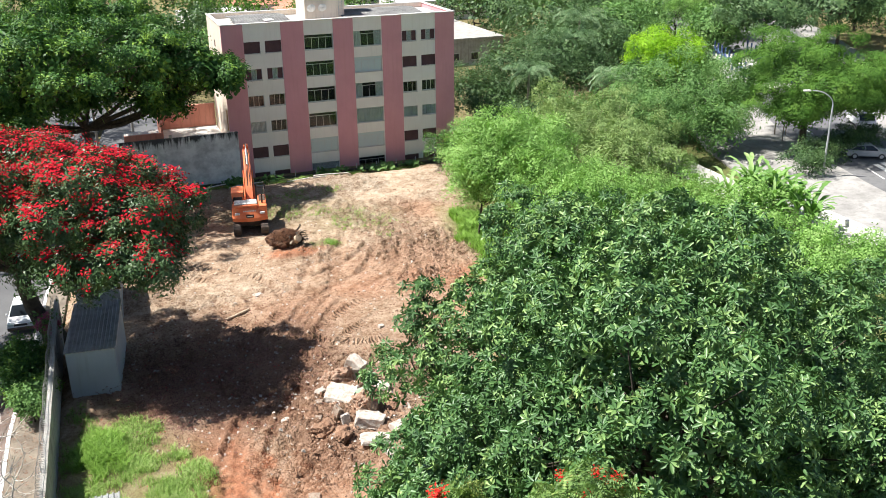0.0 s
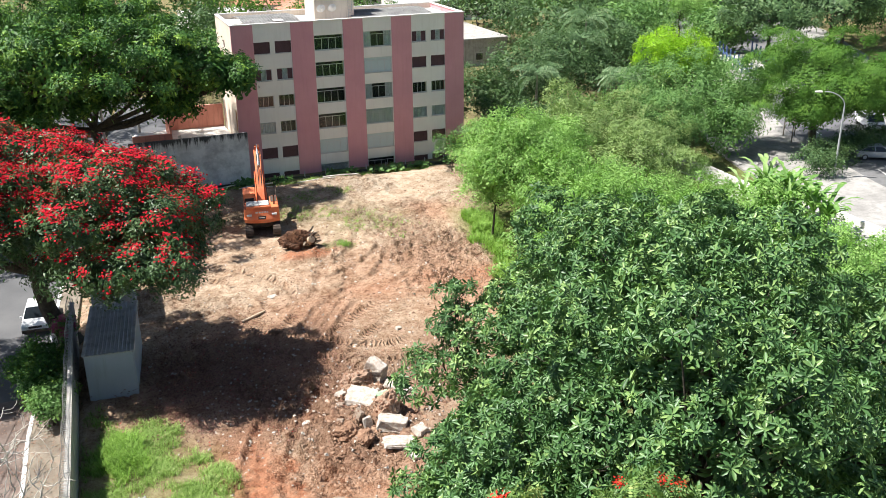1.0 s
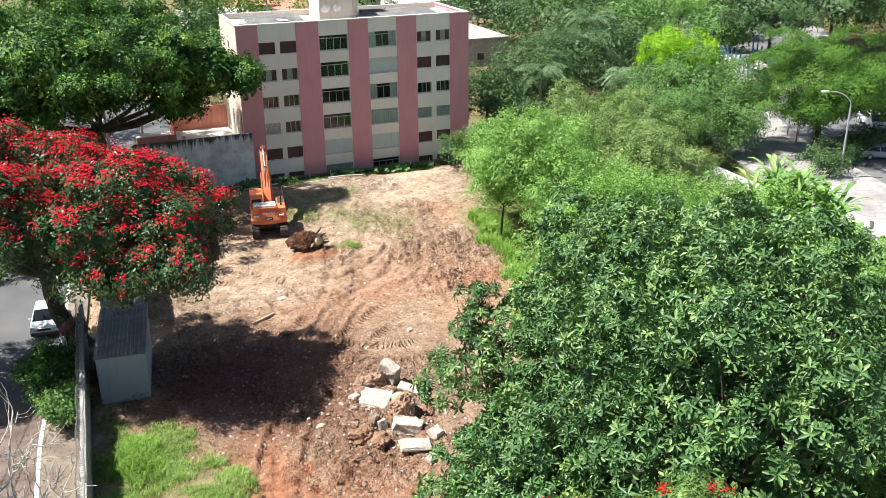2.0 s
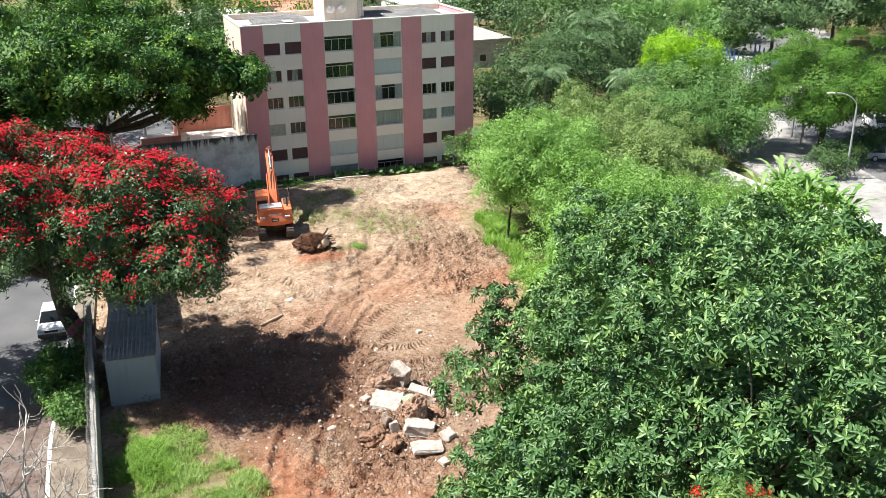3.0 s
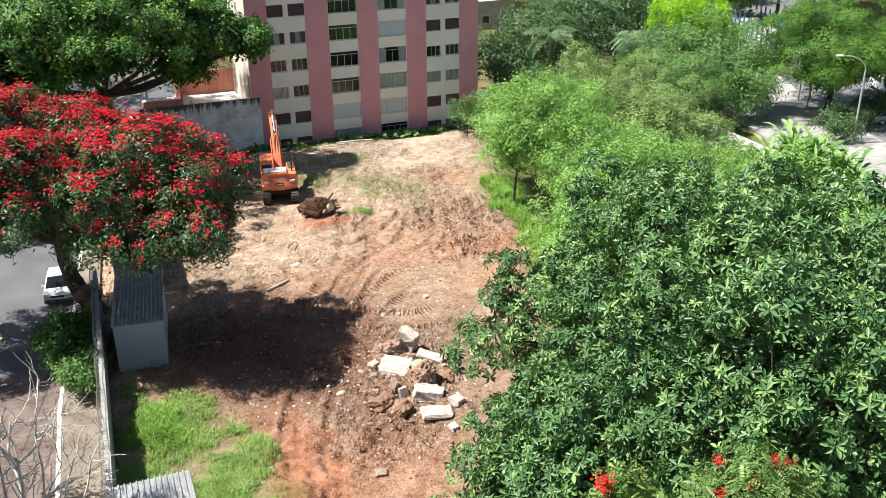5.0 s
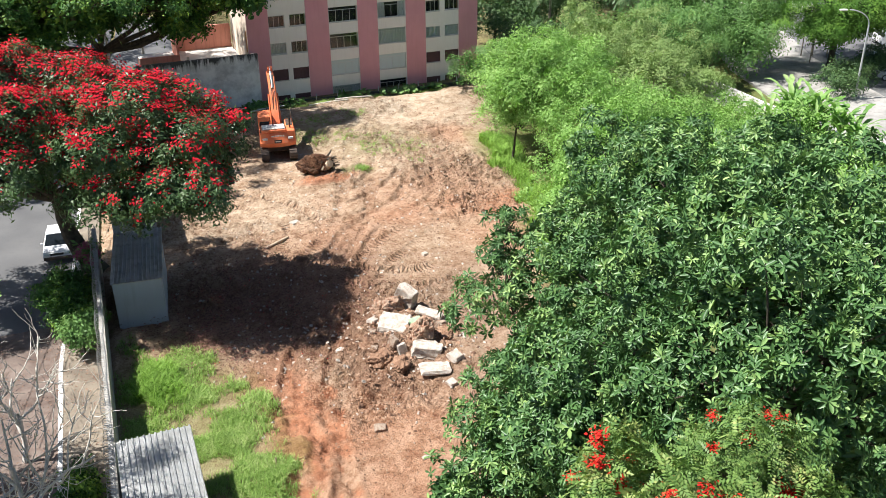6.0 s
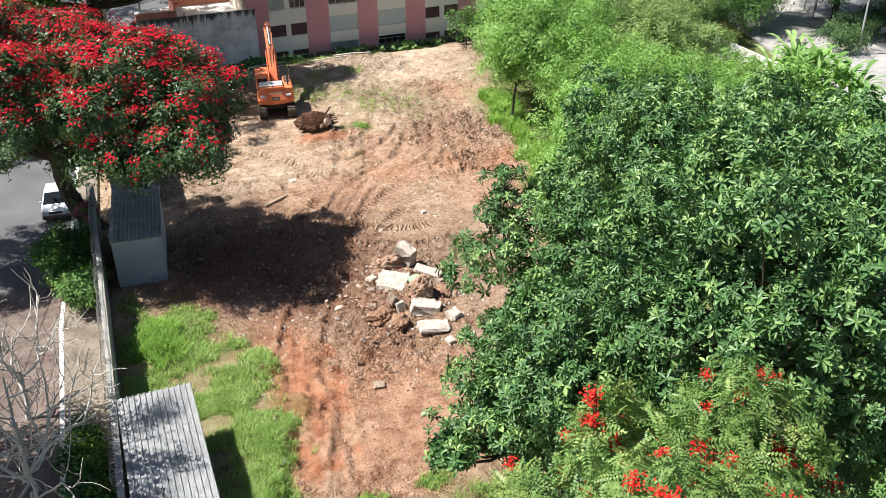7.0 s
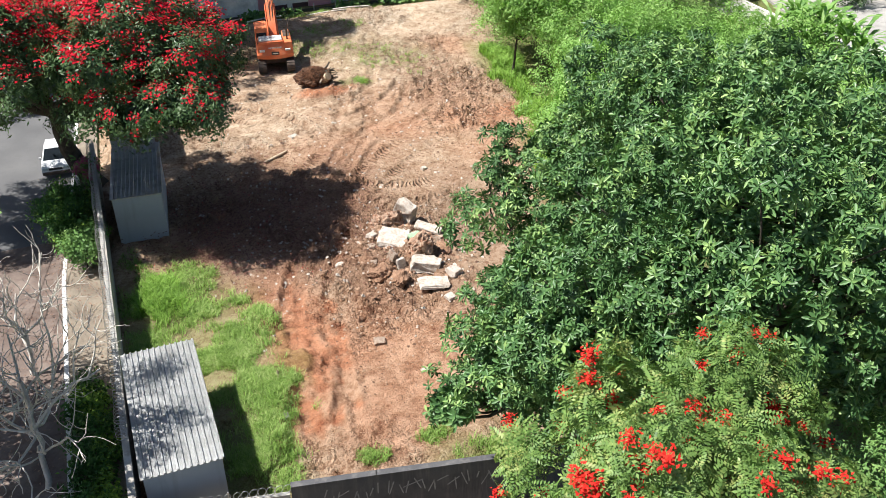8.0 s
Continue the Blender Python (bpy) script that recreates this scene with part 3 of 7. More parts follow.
def limbs(base, fork, ells, r0, rng, lobes, lean=(0, 0, 0), twigs=1.0):
    """A tapered trunk with limbs to the lobes of a crown."""
    bx, by, bz = base
    fx, fy, fz = fork
    trunk = curve_pts((bx, by, bz - 0.3), fork, lean, 9, r0, r0 * 0.62, r0 * 0.12, rng)
    trunk[0, 3] *= 1.45
    trunk[1, 3] *= 1.12
    paths = [trunk]
    for cx, cy, cz, rx, ry, rz in ells:
        mid = np.array((cx, cy, cz - rz * 0.25))
        paths.append(curve_pts((fx, fy, fz - 0.25), mid, (rng.normal(0, 0.3), rng.normal(0, 0.3), -0.35), 8, r0 * 0.5, r0 * 0.22, r0 * 0.15, rng))
        for c, r in lobes:
            if (((c - np.array((cx, cy, cz))) / np.array((rx, ry, rz))) ** 2).sum() < 1.0 and rng.random() < twigs:
                s = mid + (np.array(fork) - mid) * rng.uniform(0, 0.35)
                paths.append(curve_pts(s, c + (c - mid) * 0.05, rng.normal(0, 0.25, 3), 6, r0 * 0.2, r0 * 0.04, r0 * 0.1, rng))
    return paths


def tree(name, label, base, fork, ells, r0, tpls, count, leaf, bark=None, seed=1, size=(0.8, 1.2), share=0.3, push=0.76, gaps=0.3, depth=0.25, under=-0.55, lean=0.35, twigs=1.0, bend=(0, 0, 0), blossoms=None, group="", category="tree", tuft=(12, 0.8), inner=1.5, plate=1.0, fill=0.2):
    """A tree: trunk with limbs, crown of leaf clumps, and blossoms = (templates, count, material, lift, up)."""
    rng = np.random.default_rng(seed)
    P, N, lobes, S = crown_points(ells, count, rng, share, push, gaps, depth, under, tuft, inner, plate, fill)
    o = np.array(base, float)
    root = thing(name, label, category, group, at=base)
    tv, tf = tubes(limbs(base, fork, ells, r0, rng, lobes, bend, twigs), 7 if base[1] < 80 else 5)
    part("trunk", raw("trunk", tv - o, tf), bark or BARK, root, smooth=True)
    v, f = scatter(tpls, P, N, size, rng, lean, S)
    part("crown", raw("crown", v - o, f), leaf, root, kind="stuff")
    if blossoms:
        bt, bn, bm_, lift, up, *rise = blossoms
        ok = np.nonzero(N[:, 2] / np.linalg.norm(N, axis=1) > up)[0]
        h = P[ok, 2] - P[ok, 2].min()
        share_ = (0.05 + h / h.max()) ** (rise[0] if rise else 0.0)
        i = ok[rng.choice(len(ok), min(bn, len(ok)), replace=False, p=share_ / share_.sum())]
        nb = N[i] / np.linalg.norm(N[i], axis=1, keepdims=True)
        nb[:, 2] += 0.8
        v, f = scatter(bt, P[i] + nb / np.linalg.norm(nb, axis=1, keepdims=True) * lift, nb, (0.7, 1.25), rng, 0.3)
        part("blossom", raw("blossom", v - o, f), bm_, root, "clusters of red flowers", kind="stuff")
    return root

# ---- ground ----
LEFT_WALL = ((-1.45, 20.0), (-1.25, 29.0), (-1.0, 37.6), (-0.78, 46.0), (-0.5, 57.0), (0.4, 70.0), (3.2, 85.6))


def along(line, y):
    ys, xs = [p[1] for p in line], [p[0] for p in line]
    return np.interp(y, ys, xs)


def rut_list():
    """Wheel and crawler tracks over the lot: points of the way, and whether the treads show."""
    return [
        ([(5.4, 26), (6.0, 29.5), (7.0, 33), (7.9, 38), (9.4, 42), (12, 47)], 0, 1.5),
        ([(6.6, 27), (7.0, 31), (7.9, 36), (9.2, 40)], 0, 1.5),
        ([(22.6, 61.4), (25.6, 62.3), (29.2, 62.2)], 1),
        ([(22.8, 58.9), (26, 58.8), (29, 58.0)], 1),
        ([(21.8, 56.4), (25, 55.9), (28.4, 55.3)], 1),
        ([(22.4, 65), (25.6, 65.8), (29.6, 66)], 1),
        ([(10.2, 53), (12.2, 55.4), (12.6, 58.6), (11, 62), (8, 65)], 1),
        ([(8.4, 65.4), (12.5, 65.2), (17, 66.6), (22, 69)], 0),
        ([(12, 46), (15, 50), (18.5, 53), (23, 56), (26, 61), (28.3, 68)], 1),
        ([(24.6, 53), (25.6, 58), (27.0, 64), (28.6, 71)], 1),
        ([(22.6, 54), (23.8, 60), (25.6, 67), (28, 76)], 1),
        ([(27.2, 54), (27.6, 60), (29.2, 67)], 1),
        ([(9, 47), (13, 52), (16.2, 57.5), (18.2, 64), (20.4, 72), (24, 80)], 0, 0.5),
        ([(5, 58.5), (10, 58), (15, 57), (20, 58), (24, 62)], 0),
        ([(13, 50), (16, 55), (21, 59), (24, 65), (25, 74), (24, 81)], 0),
        ([(15, 60), (20, 63.5), (23, 69), (24.4, 77)], 0),
        ([(17.6, 60), (19.4, 66), (22.2, 74), (27, 81)], 0, 0.6),
        ([(4.5, 60), (9, 61.5), (14, 63), (19, 63)], 0),
        ([(16, 70), (20, 73), (25, 74), (31, 75)], 0),
        ([(8, 54), (12, 50.5), (17, 47.6), (20.5, 48)], 1),
    ]


def ground_sheet():
    xs = np.concatenate([-np.geomspace(900, 2.0, 26), np.arange(-1.6, 32, 0.15), np.arange(32.9, 62, 0.9), np.geomspace(62.9, 1500, 34)])
    ys = np.concatenate([[-300, -150, -60, -25, -5, 8, 16, 20], np.arange(22, 66, 0.15), np.arange(66, 86.4, 0.19), np.geomspace(87.3, 2200, 44)])
    X, Y = np.meshgrid(xs, ys, indexing="ij")
    wall_x = along(LEFT_WALL, Y)
    inside = np.clip((X - wall_x) / 0.3, 0, 1) * np.clip((56.5 - X) / 0.5, 0, 1) * np.clip((Y - 21) / 0.5, 0, 1) * np.clip((85.6 - Y) / 0.3, 0, 1)
    z = 0.22 * fbm(X, Y, 0.11, 3) + 0.14 * fbm(X, Y, 0.45, 3) 
    churn = np.clip(0.45 + 2.2 * fbm(X, Y, 0.16, 3) + 0.5 * fbm(X, Y, 0.8, 2), 0.12, 1.0)
    z += churn * 0.34 * fbm(X, Y, 1.4, 3, 0.8) + 0.1 * np.clip(0.2 - np.abs(fbm(X, Y, 0.7, 3)), 0, 1) * churn
    tread_m, way_m, rill = np.zeros_like(X), np.zeros_like(X), np.zeros_like(X)
    track = np.zeros_like(X)
    for pts, tread, *more in rut_list():
        deep = more[0] if more else 1.0
        p = np.array(pts, float)
        t = np.linspace(0, len(p) - 1, 8 * len(p))
        i = np.clip(t.astype(int), 0, len(p) - 2)
        fr = (t - i)[:, None]
        p0, p1, p2, p3 = p[np.maximum(i - 1, 0)], p[i], p[i + 1], p[np.minimum(i + 2, len(p) - 1)]
        q = 0.5 * (2 * p1 + (p2 - p0) * fr + (2 * p0 - 5 * p1 + 4 * p2 - p3) * fr ** 2 + (3 * p1 - p0 - 3 * p2 + p3) * fr ** 3)
        q = np.concatenate([q[:1], q[1:][np.linalg.norm(np.diff(q, axis=0), axis=1) > 1e-6]])
        best = np.full(X.shape, 99.0)
        side = np.zeros_like(X)
        way = np.zeros_like(X)
        s0 = 0.0
        box_ = (X > q[:, 0].min() - 3) & (X < q[:, 0].max() + 3) & (Y > q[:, 1].min() - 3) & (Y < q[:, 1].max() + 3)
        xb, yb = X[box_], Y[box_]
        bb, sb, wb = best[box_], side[box_], way[box_]
        for a, b in zip(q[:-1], q[1:]):
            d = b - a
            ln = np.hypot(*d)
            u = np.clip(((xb - a[0]) * d[0] + (yb - a[1]) * d[1]) / ln ** 2, 0, 1)
            ex, ey = xb - a[0] - u * d[0], yb - a[1] - u * d[1]
            dist = np.hypot(ex, ey)
            m = dist < bb
            bb[m] = dist[m]
            sb[m] = np.sign(d[0] * ey - d[1] * ex)[m]
            wb[m] = (s0 + u * ln)[m]
            s0 += ln
        ends = np.clip(wb / 2.5, 0, 1) * np.clip((s0 - wb) / 2.5, 0, 1)
        off = np.abs(bb - 1.05 + 0.12 * fbm(xb, yb, 0.6, 2))
        rut = np.exp(-(off / 0.28) ** 8) * ends
        rim = np.exp(-((off - 0.4) / 0.12) ** 2) * ends
        fade = np.clip(0.6 + 1.6 * fbm(xb, yb, 0.3, 2), 0.15, 1.0)
        bars = np.sin(wb * 2 * np.pi / 0.46 + sb) if tread else 0.0
        z[box_] = z[box_] * (1 - 0.6 * rut * fade) + fade * (-0.16 * deep * rut + 0.14 * deep * rim * (0.5 + 1.4 * fbm(xb, yb, 1.3, 2)) + 0.03 * bars * np.exp(-(off / 0.34) ** 4) * ends)
        if deep > 1.2:
            rill[box_] = np.maximum(rill[box_], np.clip(rut + 0.7 * rim, 0, 1) * np.clip(0.4 + 2.5 * fbm(xb, yb, 0.9, 3), 0, 1))
        if tread:
            tm = np.exp(-(off / 0.36) ** 6) * ends * np.clip(fade * 1.3, 0, 1)
            old, ow = tread_m[box_], way_m[box_]
            m = tm > old
            old[m], ow[m] = tm[m], (wb + 0.4 * sb)[m]
            tread_m[box_], way_m[box_] = old, ow
        track[box_] = np.maximum(track[box_], rut * fade)

    def blob(cx, cy, rx, ry, k=0.7):
        d = np.sqrt(((X - cx) / rx) ** 2 + ((Y - cy) / ry) ** 2)
        return np.clip(1.5 - d + k * fbm(X, Y, 0.35, 4), 0, 1)

    # heaps and hollows: rubble pile, stump, churned strip, bank along the grass
    z += 0.5 * np.exp(-((X - 14.6) / 2.4) ** 2 - ((Y - 40.3) / 3.4) ** 2) * (1 + 1.2 * fbm(X, Y, 0.9, 3))
    z += 0.35 * np.exp(-((X - 16.4) / 1.9) ** 2 - ((Y - 65.4) / 1.0) ** 2)
    z += 0.3 * blob(13.5, 40.5, 4, 5) * fbm(X, Y, 1.5, 3, 0.75)
    z += 0.25 * np.exp(-((X - 7.0 - 0.12 * (Y - 30)) / 0.6) ** 2) * np.clip((Y - 24) / 3, 0, 1) * np.clip((37 - Y) / 4, 0, 1) * (0.5 + fbm(X, Y, 0.7, 3))
    z += 0.28 * blob(26.0, 61, 4.5, 10) * fbm(X, Y, 1.9, 3, 0.75)
    z += 0.3 * np.clip((Y - 78) / 3, 0, 1) * np.clip((84.5 - Y) / 2.5, 0, 1) * (0.4 + fbm(X, Y, 0.3, 2)) - 0.3 * np.clip((Y - 83.0) / 2, 0, 1)
    edge = np.interp(Y, (27.0, 27.7, 29.2, 31.3, 33.4, 35.7, 37.6, 40.0), (2.6, 3.6, 5.05, 5.7, 6.65, 6.4, 6.5, 5.0))
    off_edge = X - edge + 0.9 * fbm(X, Y, 0.9, 4, 0.6)
    near = np.clip((Y - 26.4) / 1.0, 0, 1) * np.clip((39.5 - Y) / 2.0, 0, 1)
    z += 0.3 * near * np.clip(0.5 - off_edge / 0.3, 0, 1) * np.clip((X - 2.2) / 1.5, 0, 1)
    furrow = np.zeros_like(X)
    for shift, width in ((0.45, 0.16), (1.1, 0.2), (1.9, 0.16)):
        furrow += np.exp(-((off_edge - shift) / width) ** 2) * np.clip(0.3 + 3.0 * fbm(X + shift * 9, Y * 0.6, 0.5, 3), 0, 1)
    furrow *= near
    z -= 0.26 * furrow
    turf = near * np.clip(0.6 - off_edge / 0.5, 0, 1) * (X > 1.5)
    z = np.where(inside > 0, z * inside - 0.15 * (1 - inside), -0.15 - 0.25 * np.clip((np.hypot(X - 20, Y - 50) - 120) / 60, 0, 1))
    nx, ny = len(xs), len(ys)
    idx = np.arange(nx * ny).reshape(nx, ny)
    F = np.stack([idx[:-1, :-1], idx[1:, :-1], idx[1:, 1:], idx[:-1, 1:]], -1).reshape(-1, 4)
    jig = np.random.default_rng(2).uniform(-0.055, 0.055, (2,) + X.shape) * (inside > 0.99)
    me = raw("ground", np.stack([X + jig[0], Y + jig[1], z], -1).reshape(-1, 3), F)
    pale = np.maximum.reduce([blob(27, 80, 9, 4.5), blob(22, 72, 8, 9) * 0.5, blob(10, 60, 6, 3) * 0.45, blob(30, 77, 4, 4) * 0.8, blob(9.5, 27, 2.0, 2.0) * 0.4, blob(7, 43, 4, 1.2) * 0.4])
    red = np.maximum.reduce([rill * 1.1, furrow * 0.9, blob(7.15, 36.3, 0.4, 1.5, 0.4) * 1.3, blob(6.2, 30.2, 0.4, 1.5, 0.4) * 1.2, blob(6.9, 32.2, 0.4, 1.2, 0.4) * 1.1, blob(6.8, 35, 1.6, 6) * 0.9, blob(9.5, 29, 3.5, 4) * 0.55, blob(11, 33, 4.5, 4.5) * 0.5, blob(16.6, 65.0, 2.2, 0.7) * 1.3, blob(7.6, 37.5, 1.2, 3) * 0.9, blob(8.8, 34, 1.5, 3.5) * 0.6, blob(27.5, 56.5, 1.6, 1.2) * 0.8, blob(20, 57, 3, 2) * 0.55, blob(21, 60, 5, 4) * 0.3, blob(14, 55, 4, 3) * 0.35, blob(23.5, 57, 3, 2.5) * 0.55, blob(9, 47, 5, 6) * 0.45, blob(26, 56, 2, 2) * 0.6, blob(29, 72, 2, 3) * 0.4, blob(24, 51, 3, 3) * 0.35])
    # blob at (9, 48) paints the red tree's shadow darker; the rest is soil tone
    moist_shade = np.maximum.reduce([blob(9, 48, 7, 7) * 0.95, blob(16, 45, 6, 8) * 0.5, blob(14, 40, 3.2, 4.2) * 0.75, track * 0.3, np.where(inside > 0, 0, 0.7), blob(12, 76, 6, 6) * 0.5, blob(25.5, 62, 3.5, 8) * 0.4])
    grass = np.maximum.reduce([turf * 0.4, blob(2.4, 36, 2.6, 7.5) * 0.6, blob(3.2, 29, 1.8, 4) * 0.8, blob(31.0, 63, 1.2, 6), blob(22, 72, 4, 4) * 0.32, blob(17.5, 75, 4, 3) * 0.35, blob(19, 66, 1.6, 0.8) * 0.7,
                               np.clip((X - 28.4 - 0.16 * (Y - 50) - 0.25 * np.clip(Y - 70, 0, 20)) / 2.0, 0, 1) * (Y < 86) * 0.95, np.clip((X - 22 - 0.3 * (Y - 40)) / 2, 0, 1) * (Y < 52) * 0.9, blob(20, 85.3, 16, 0.9) * 0.8,
                               np.where(inside > 0, 0, 0.55 + 0 * X), blob(11.5, 25, 2.2, 2) * 0.9])
    for nm, a in (("pale", pale), ("red", red), ("moist_shade", moist_shade), ("grass", grass), ("churn", churn), ("tread", tread_m)):
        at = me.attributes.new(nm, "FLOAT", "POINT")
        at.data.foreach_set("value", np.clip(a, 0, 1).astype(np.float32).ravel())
    at = me.attributes.new("way", "FLOAT", "POINT")
    at.data.foreach_set("value", way_m.astype(np.float32).ravel())
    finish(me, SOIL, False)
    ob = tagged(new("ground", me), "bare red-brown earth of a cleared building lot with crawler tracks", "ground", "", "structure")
    return X, Y, z


GX, GY, GZ = ground_sheet()


def ground_z(x, y):
    i = np.clip(np.searchsorted(GX[:, 0], x) - 1, 0, GX.shape[0] - 1)
    j = np.clip(np.searchsorted(GY[0], y) - 1, 0, GY.shape[1] - 1)
    return GZ[i, j]


def ribbon(name, line, z0, z1, material, label, category, kind="structure"):
    """A slab between two edges: line is a list of (y, x left, x right)."""
    bm = bmesh.new()
    rows = [[bm.verts.new(p) for p in ((a, y, z1), (b, y, z1), (b, y, z0), (a, y, z0))] for y, a, b in line]
    for r, s in zip(rows[:-1], rows[1:]):
        for k in range(4):
            bm.faces.new((r[k], r[(k + 1) % 4], s[(k + 1) % 4], s[k]))
    bm.faces.new(rows[0])
    bm.faces.new(rows[-1][::-1])
    return solid(name, bm, material, label, category, kind)


KERB = ((-3.95, 10.0), (-3.75, 26.0), (-3.55, 33.0), (-3.15, 45.5), (-2.05, 57.0), (-1.0, 70.0), (0.6, 85.0), (4.6, 118.0), (10, 165.0), (18, 240))
YS = list(np.arange(10, 60, 2.5)) + list(np.arange(60, 241, 9))
ribbon("street", [(y, along(KERB, y) - 9.5, along(KERB, y) - 0.14) for y in YS if y >= 50], -0.4, -0.05, ASPHALT, "grey asphalt side street in dappled tree shade", "street")
ribbon("yard", [(y, along(KERB, y) + 0.3, 15.2) for y in (86.5, 96.0, 110.0, 130.0)], -0.4, -0.02, ASPHALT, "worn grey paved yard behind the old house", "yard")
ribbon("street_mouth", [(y, along(KERB, y) - 9.5, along(KERB, y) - 0.14) for y in YS if y <= 50], -0.4, -0.05, LITTER, "brown leaf-littered paving at the street's near end", "street")
ribbon("sidewalk", [(y, along(KERB, y) + 0.02, along(LEFT_WALL, y) - 0.1) for y in YS if y < 86], -0.3, 0.06, PAVING, "worn beige and brown sidewalk littered with leaves", "sidewalk")
for y in np.arange(24.0, 84.0, 1.25):
    if 46.5 < y < 53.5:
        continue
    xa, xb = along(KERB, y), along(KERB, y + 1.22)
    kb = bmesh.new()
    box(kb, -0.11, 0.11, 0, 1.22, -0.3, 0.1, 0.02)
    kk = solid("kerb", kb, KERB_WHITE, "white-painted concrete kerb stone along the street", "kerb", "structure")
    kk.matrix_basis = pose(xa, y, 0, 0, 0, -math.degrees(math.atan2(xb - xa, 1.22)))

AV = ((40.0, 61, 74), (62, 66, 80), (78, 70.5, 87), (95, 79, 98), (115, 94, 116), (140, 106, 130), (180, 116, 143), (240, 126, 156), (330, 136, 168))
ribbon("avenue", [(y, a, b) for y, a, b in AV], -0.4, -0.06, AVENUE, "sunlit grey asphalt avenue beyond the lot", "avenue")
ribbon("avenue_pavement", [(y, a - 6.5, a + 4.5) for y, a, b in AV if y < 150], -0.4, 0.06, LIGHT_PAVING, "pale concrete pavement beside the avenue", "pavement")
ribbon("far_pavement", [(y, b + 0.2, b + 6) for y, a, b in AV], -0.4, 0.06, LIGHT_PAVING, "pale concrete pavement across the avenue", "pavement")
for k, (y, a, b) in enumerate(((62, 66, 80), (70, 68.3, 83.6), (78, 70.5, 87), (86, 74.6, 92.2))):
    ln = boxed(-0.08, 0.08, 0, 3.5, -0.064, -0.05)
    solid("lane_mark", ln, KERB_WHITE, "white painted lane dash on the avenue", "lane mark", "structure", at=((a + b) / 2, y, 0), rz=-20)
# zebra bars at the crossing
for k in range(6):
    ln = boxed(-0.28, 0.28, 0, 3.2, -0.064, -0.05)
    solid("crossing_bar", ln, KERB_WHITE, "white painted crossing bar on the avenue", "crossing bar", "structure", "crossing bars", at=(75 + k * 1.1, 63.0 + k * 0.25, 0), rz=-18)


# ---- boundary walls ----
def wall_run(name, pts, z0, z1, thick, material, label, cap=None):
    bm = bmesh.new()
    for (xa, ya), (xb, yb) in zip(pts[:-1], pts[1:]):
        ln = math.hypot(xb - xa, yb - ya)
        m = Matrix.Translation((xa, ya, 0)) @ Matrix.Rotation(math.atan2(yb - ya, xb - xa), 4, "Z")
        box(bm, -0.02, ln + 0.02, -thick / 2, thick / 2, z0, z1, 0.0, m)
    ob = solid(name, bm, material, label, "wall", "structure")
    if cap:
        cm = bmesh.new()
        for (xa, ya), (xb, yb) in zip(pts[:-1], pts[1:]):
            ln = math.hypot(xb - xa, yb - ya)
            m = Matrix.Translation((xa, ya, 0)) @ Matrix.Rotation(math.atan2(yb - ya, xb - xa), 4, "Z")
            box(cm, -0.02, ln + 0.02, -thick / 2 - 0.03, thick / 2 + 0.03, z1 + 0.002, z1 + 0.06, 0.0, m)
        part("coping", cm, cap, ob)
    return ob


wall_run("wall_street", [(x, y) for x, y in LEFT_WALL if y < 58], -0.3, 2.35, 0.2, CONCRETE, "weathered grey concrete boundary wall beside the street", CONCRETE)
wall_run("wall_front", [(4.0, 24.65), (7.0, 24.05), (11.5, 23.1), (20, 21.4)], -0.3, 2.2, 0.2, BLACKWALL, "soot-black concrete wall with faded white graffiti", BLACKWALL)
wall_run("wall_front_gate", [(-1.35, 25.75), (1.4, 25.2), (3.9, 24.68)], -0.3, 1.85, 0.16, CONCRETE, "lower grey concrete wall at the lot's near edge")
wall_run("wall_far", [(4.5, 85.75), (16, 85.7), (28, 85.5), (40, 85.2)], -0.9, 0.02, 0.25, DARKWALL, "low damp dark retaining wall with moss", None)
wall_run("wall_avenue", [(55.4, 40), (55.2, 58), (55.2, 63), (55.6, 75), (57.0, 84)], -0.3, 2.0, 0.2, WHITE_WALL, "dirty white boundary wall towards the avenue")
wall_run("wall_old_house", [(5.2, 86.0), (16.0, 86.0)], 0.0, 4.85, 0.3, MOULDY, "tall grey concrete wall streaked with black mould")


def spray():
    """Faded scrawl on the outside of the front wall: strokes only, no letters."""
    rng = np.random.default_rng(5)
    bm = bmesh.new()
    d = Vector((7.5, -1.55, 0)).normalized()
    for k in range(26):
        s = 1.2 + k * 0.24 + rng.normal(0, 0.08)
        p = Vector((4.0, 24.65, 0)) + d * s
        m = Matrix.Translation((p.x + 0.02, p.y - 0.112, rng.uniform(1.2, 1.75))) @ Matrix.Rotation(math.atan2(d.y, d.x), 4, "Z") @ Matrix.Rotation(rng.choice([-0.3, 0.25, 0.0, 1.1]) + rng.normal(0, 0.12), 4, "Y")
        box(bm, -0.022, 0.022, -0.004, 0.004, -rng.uniform(0.15, 0.42), rng.uniform(0.1, 0.4), 0, m)
    return bm


part("graffiti", spray(), GRAFFITI, bpy.data.objects["wall_front"], "faded white spray strokes")


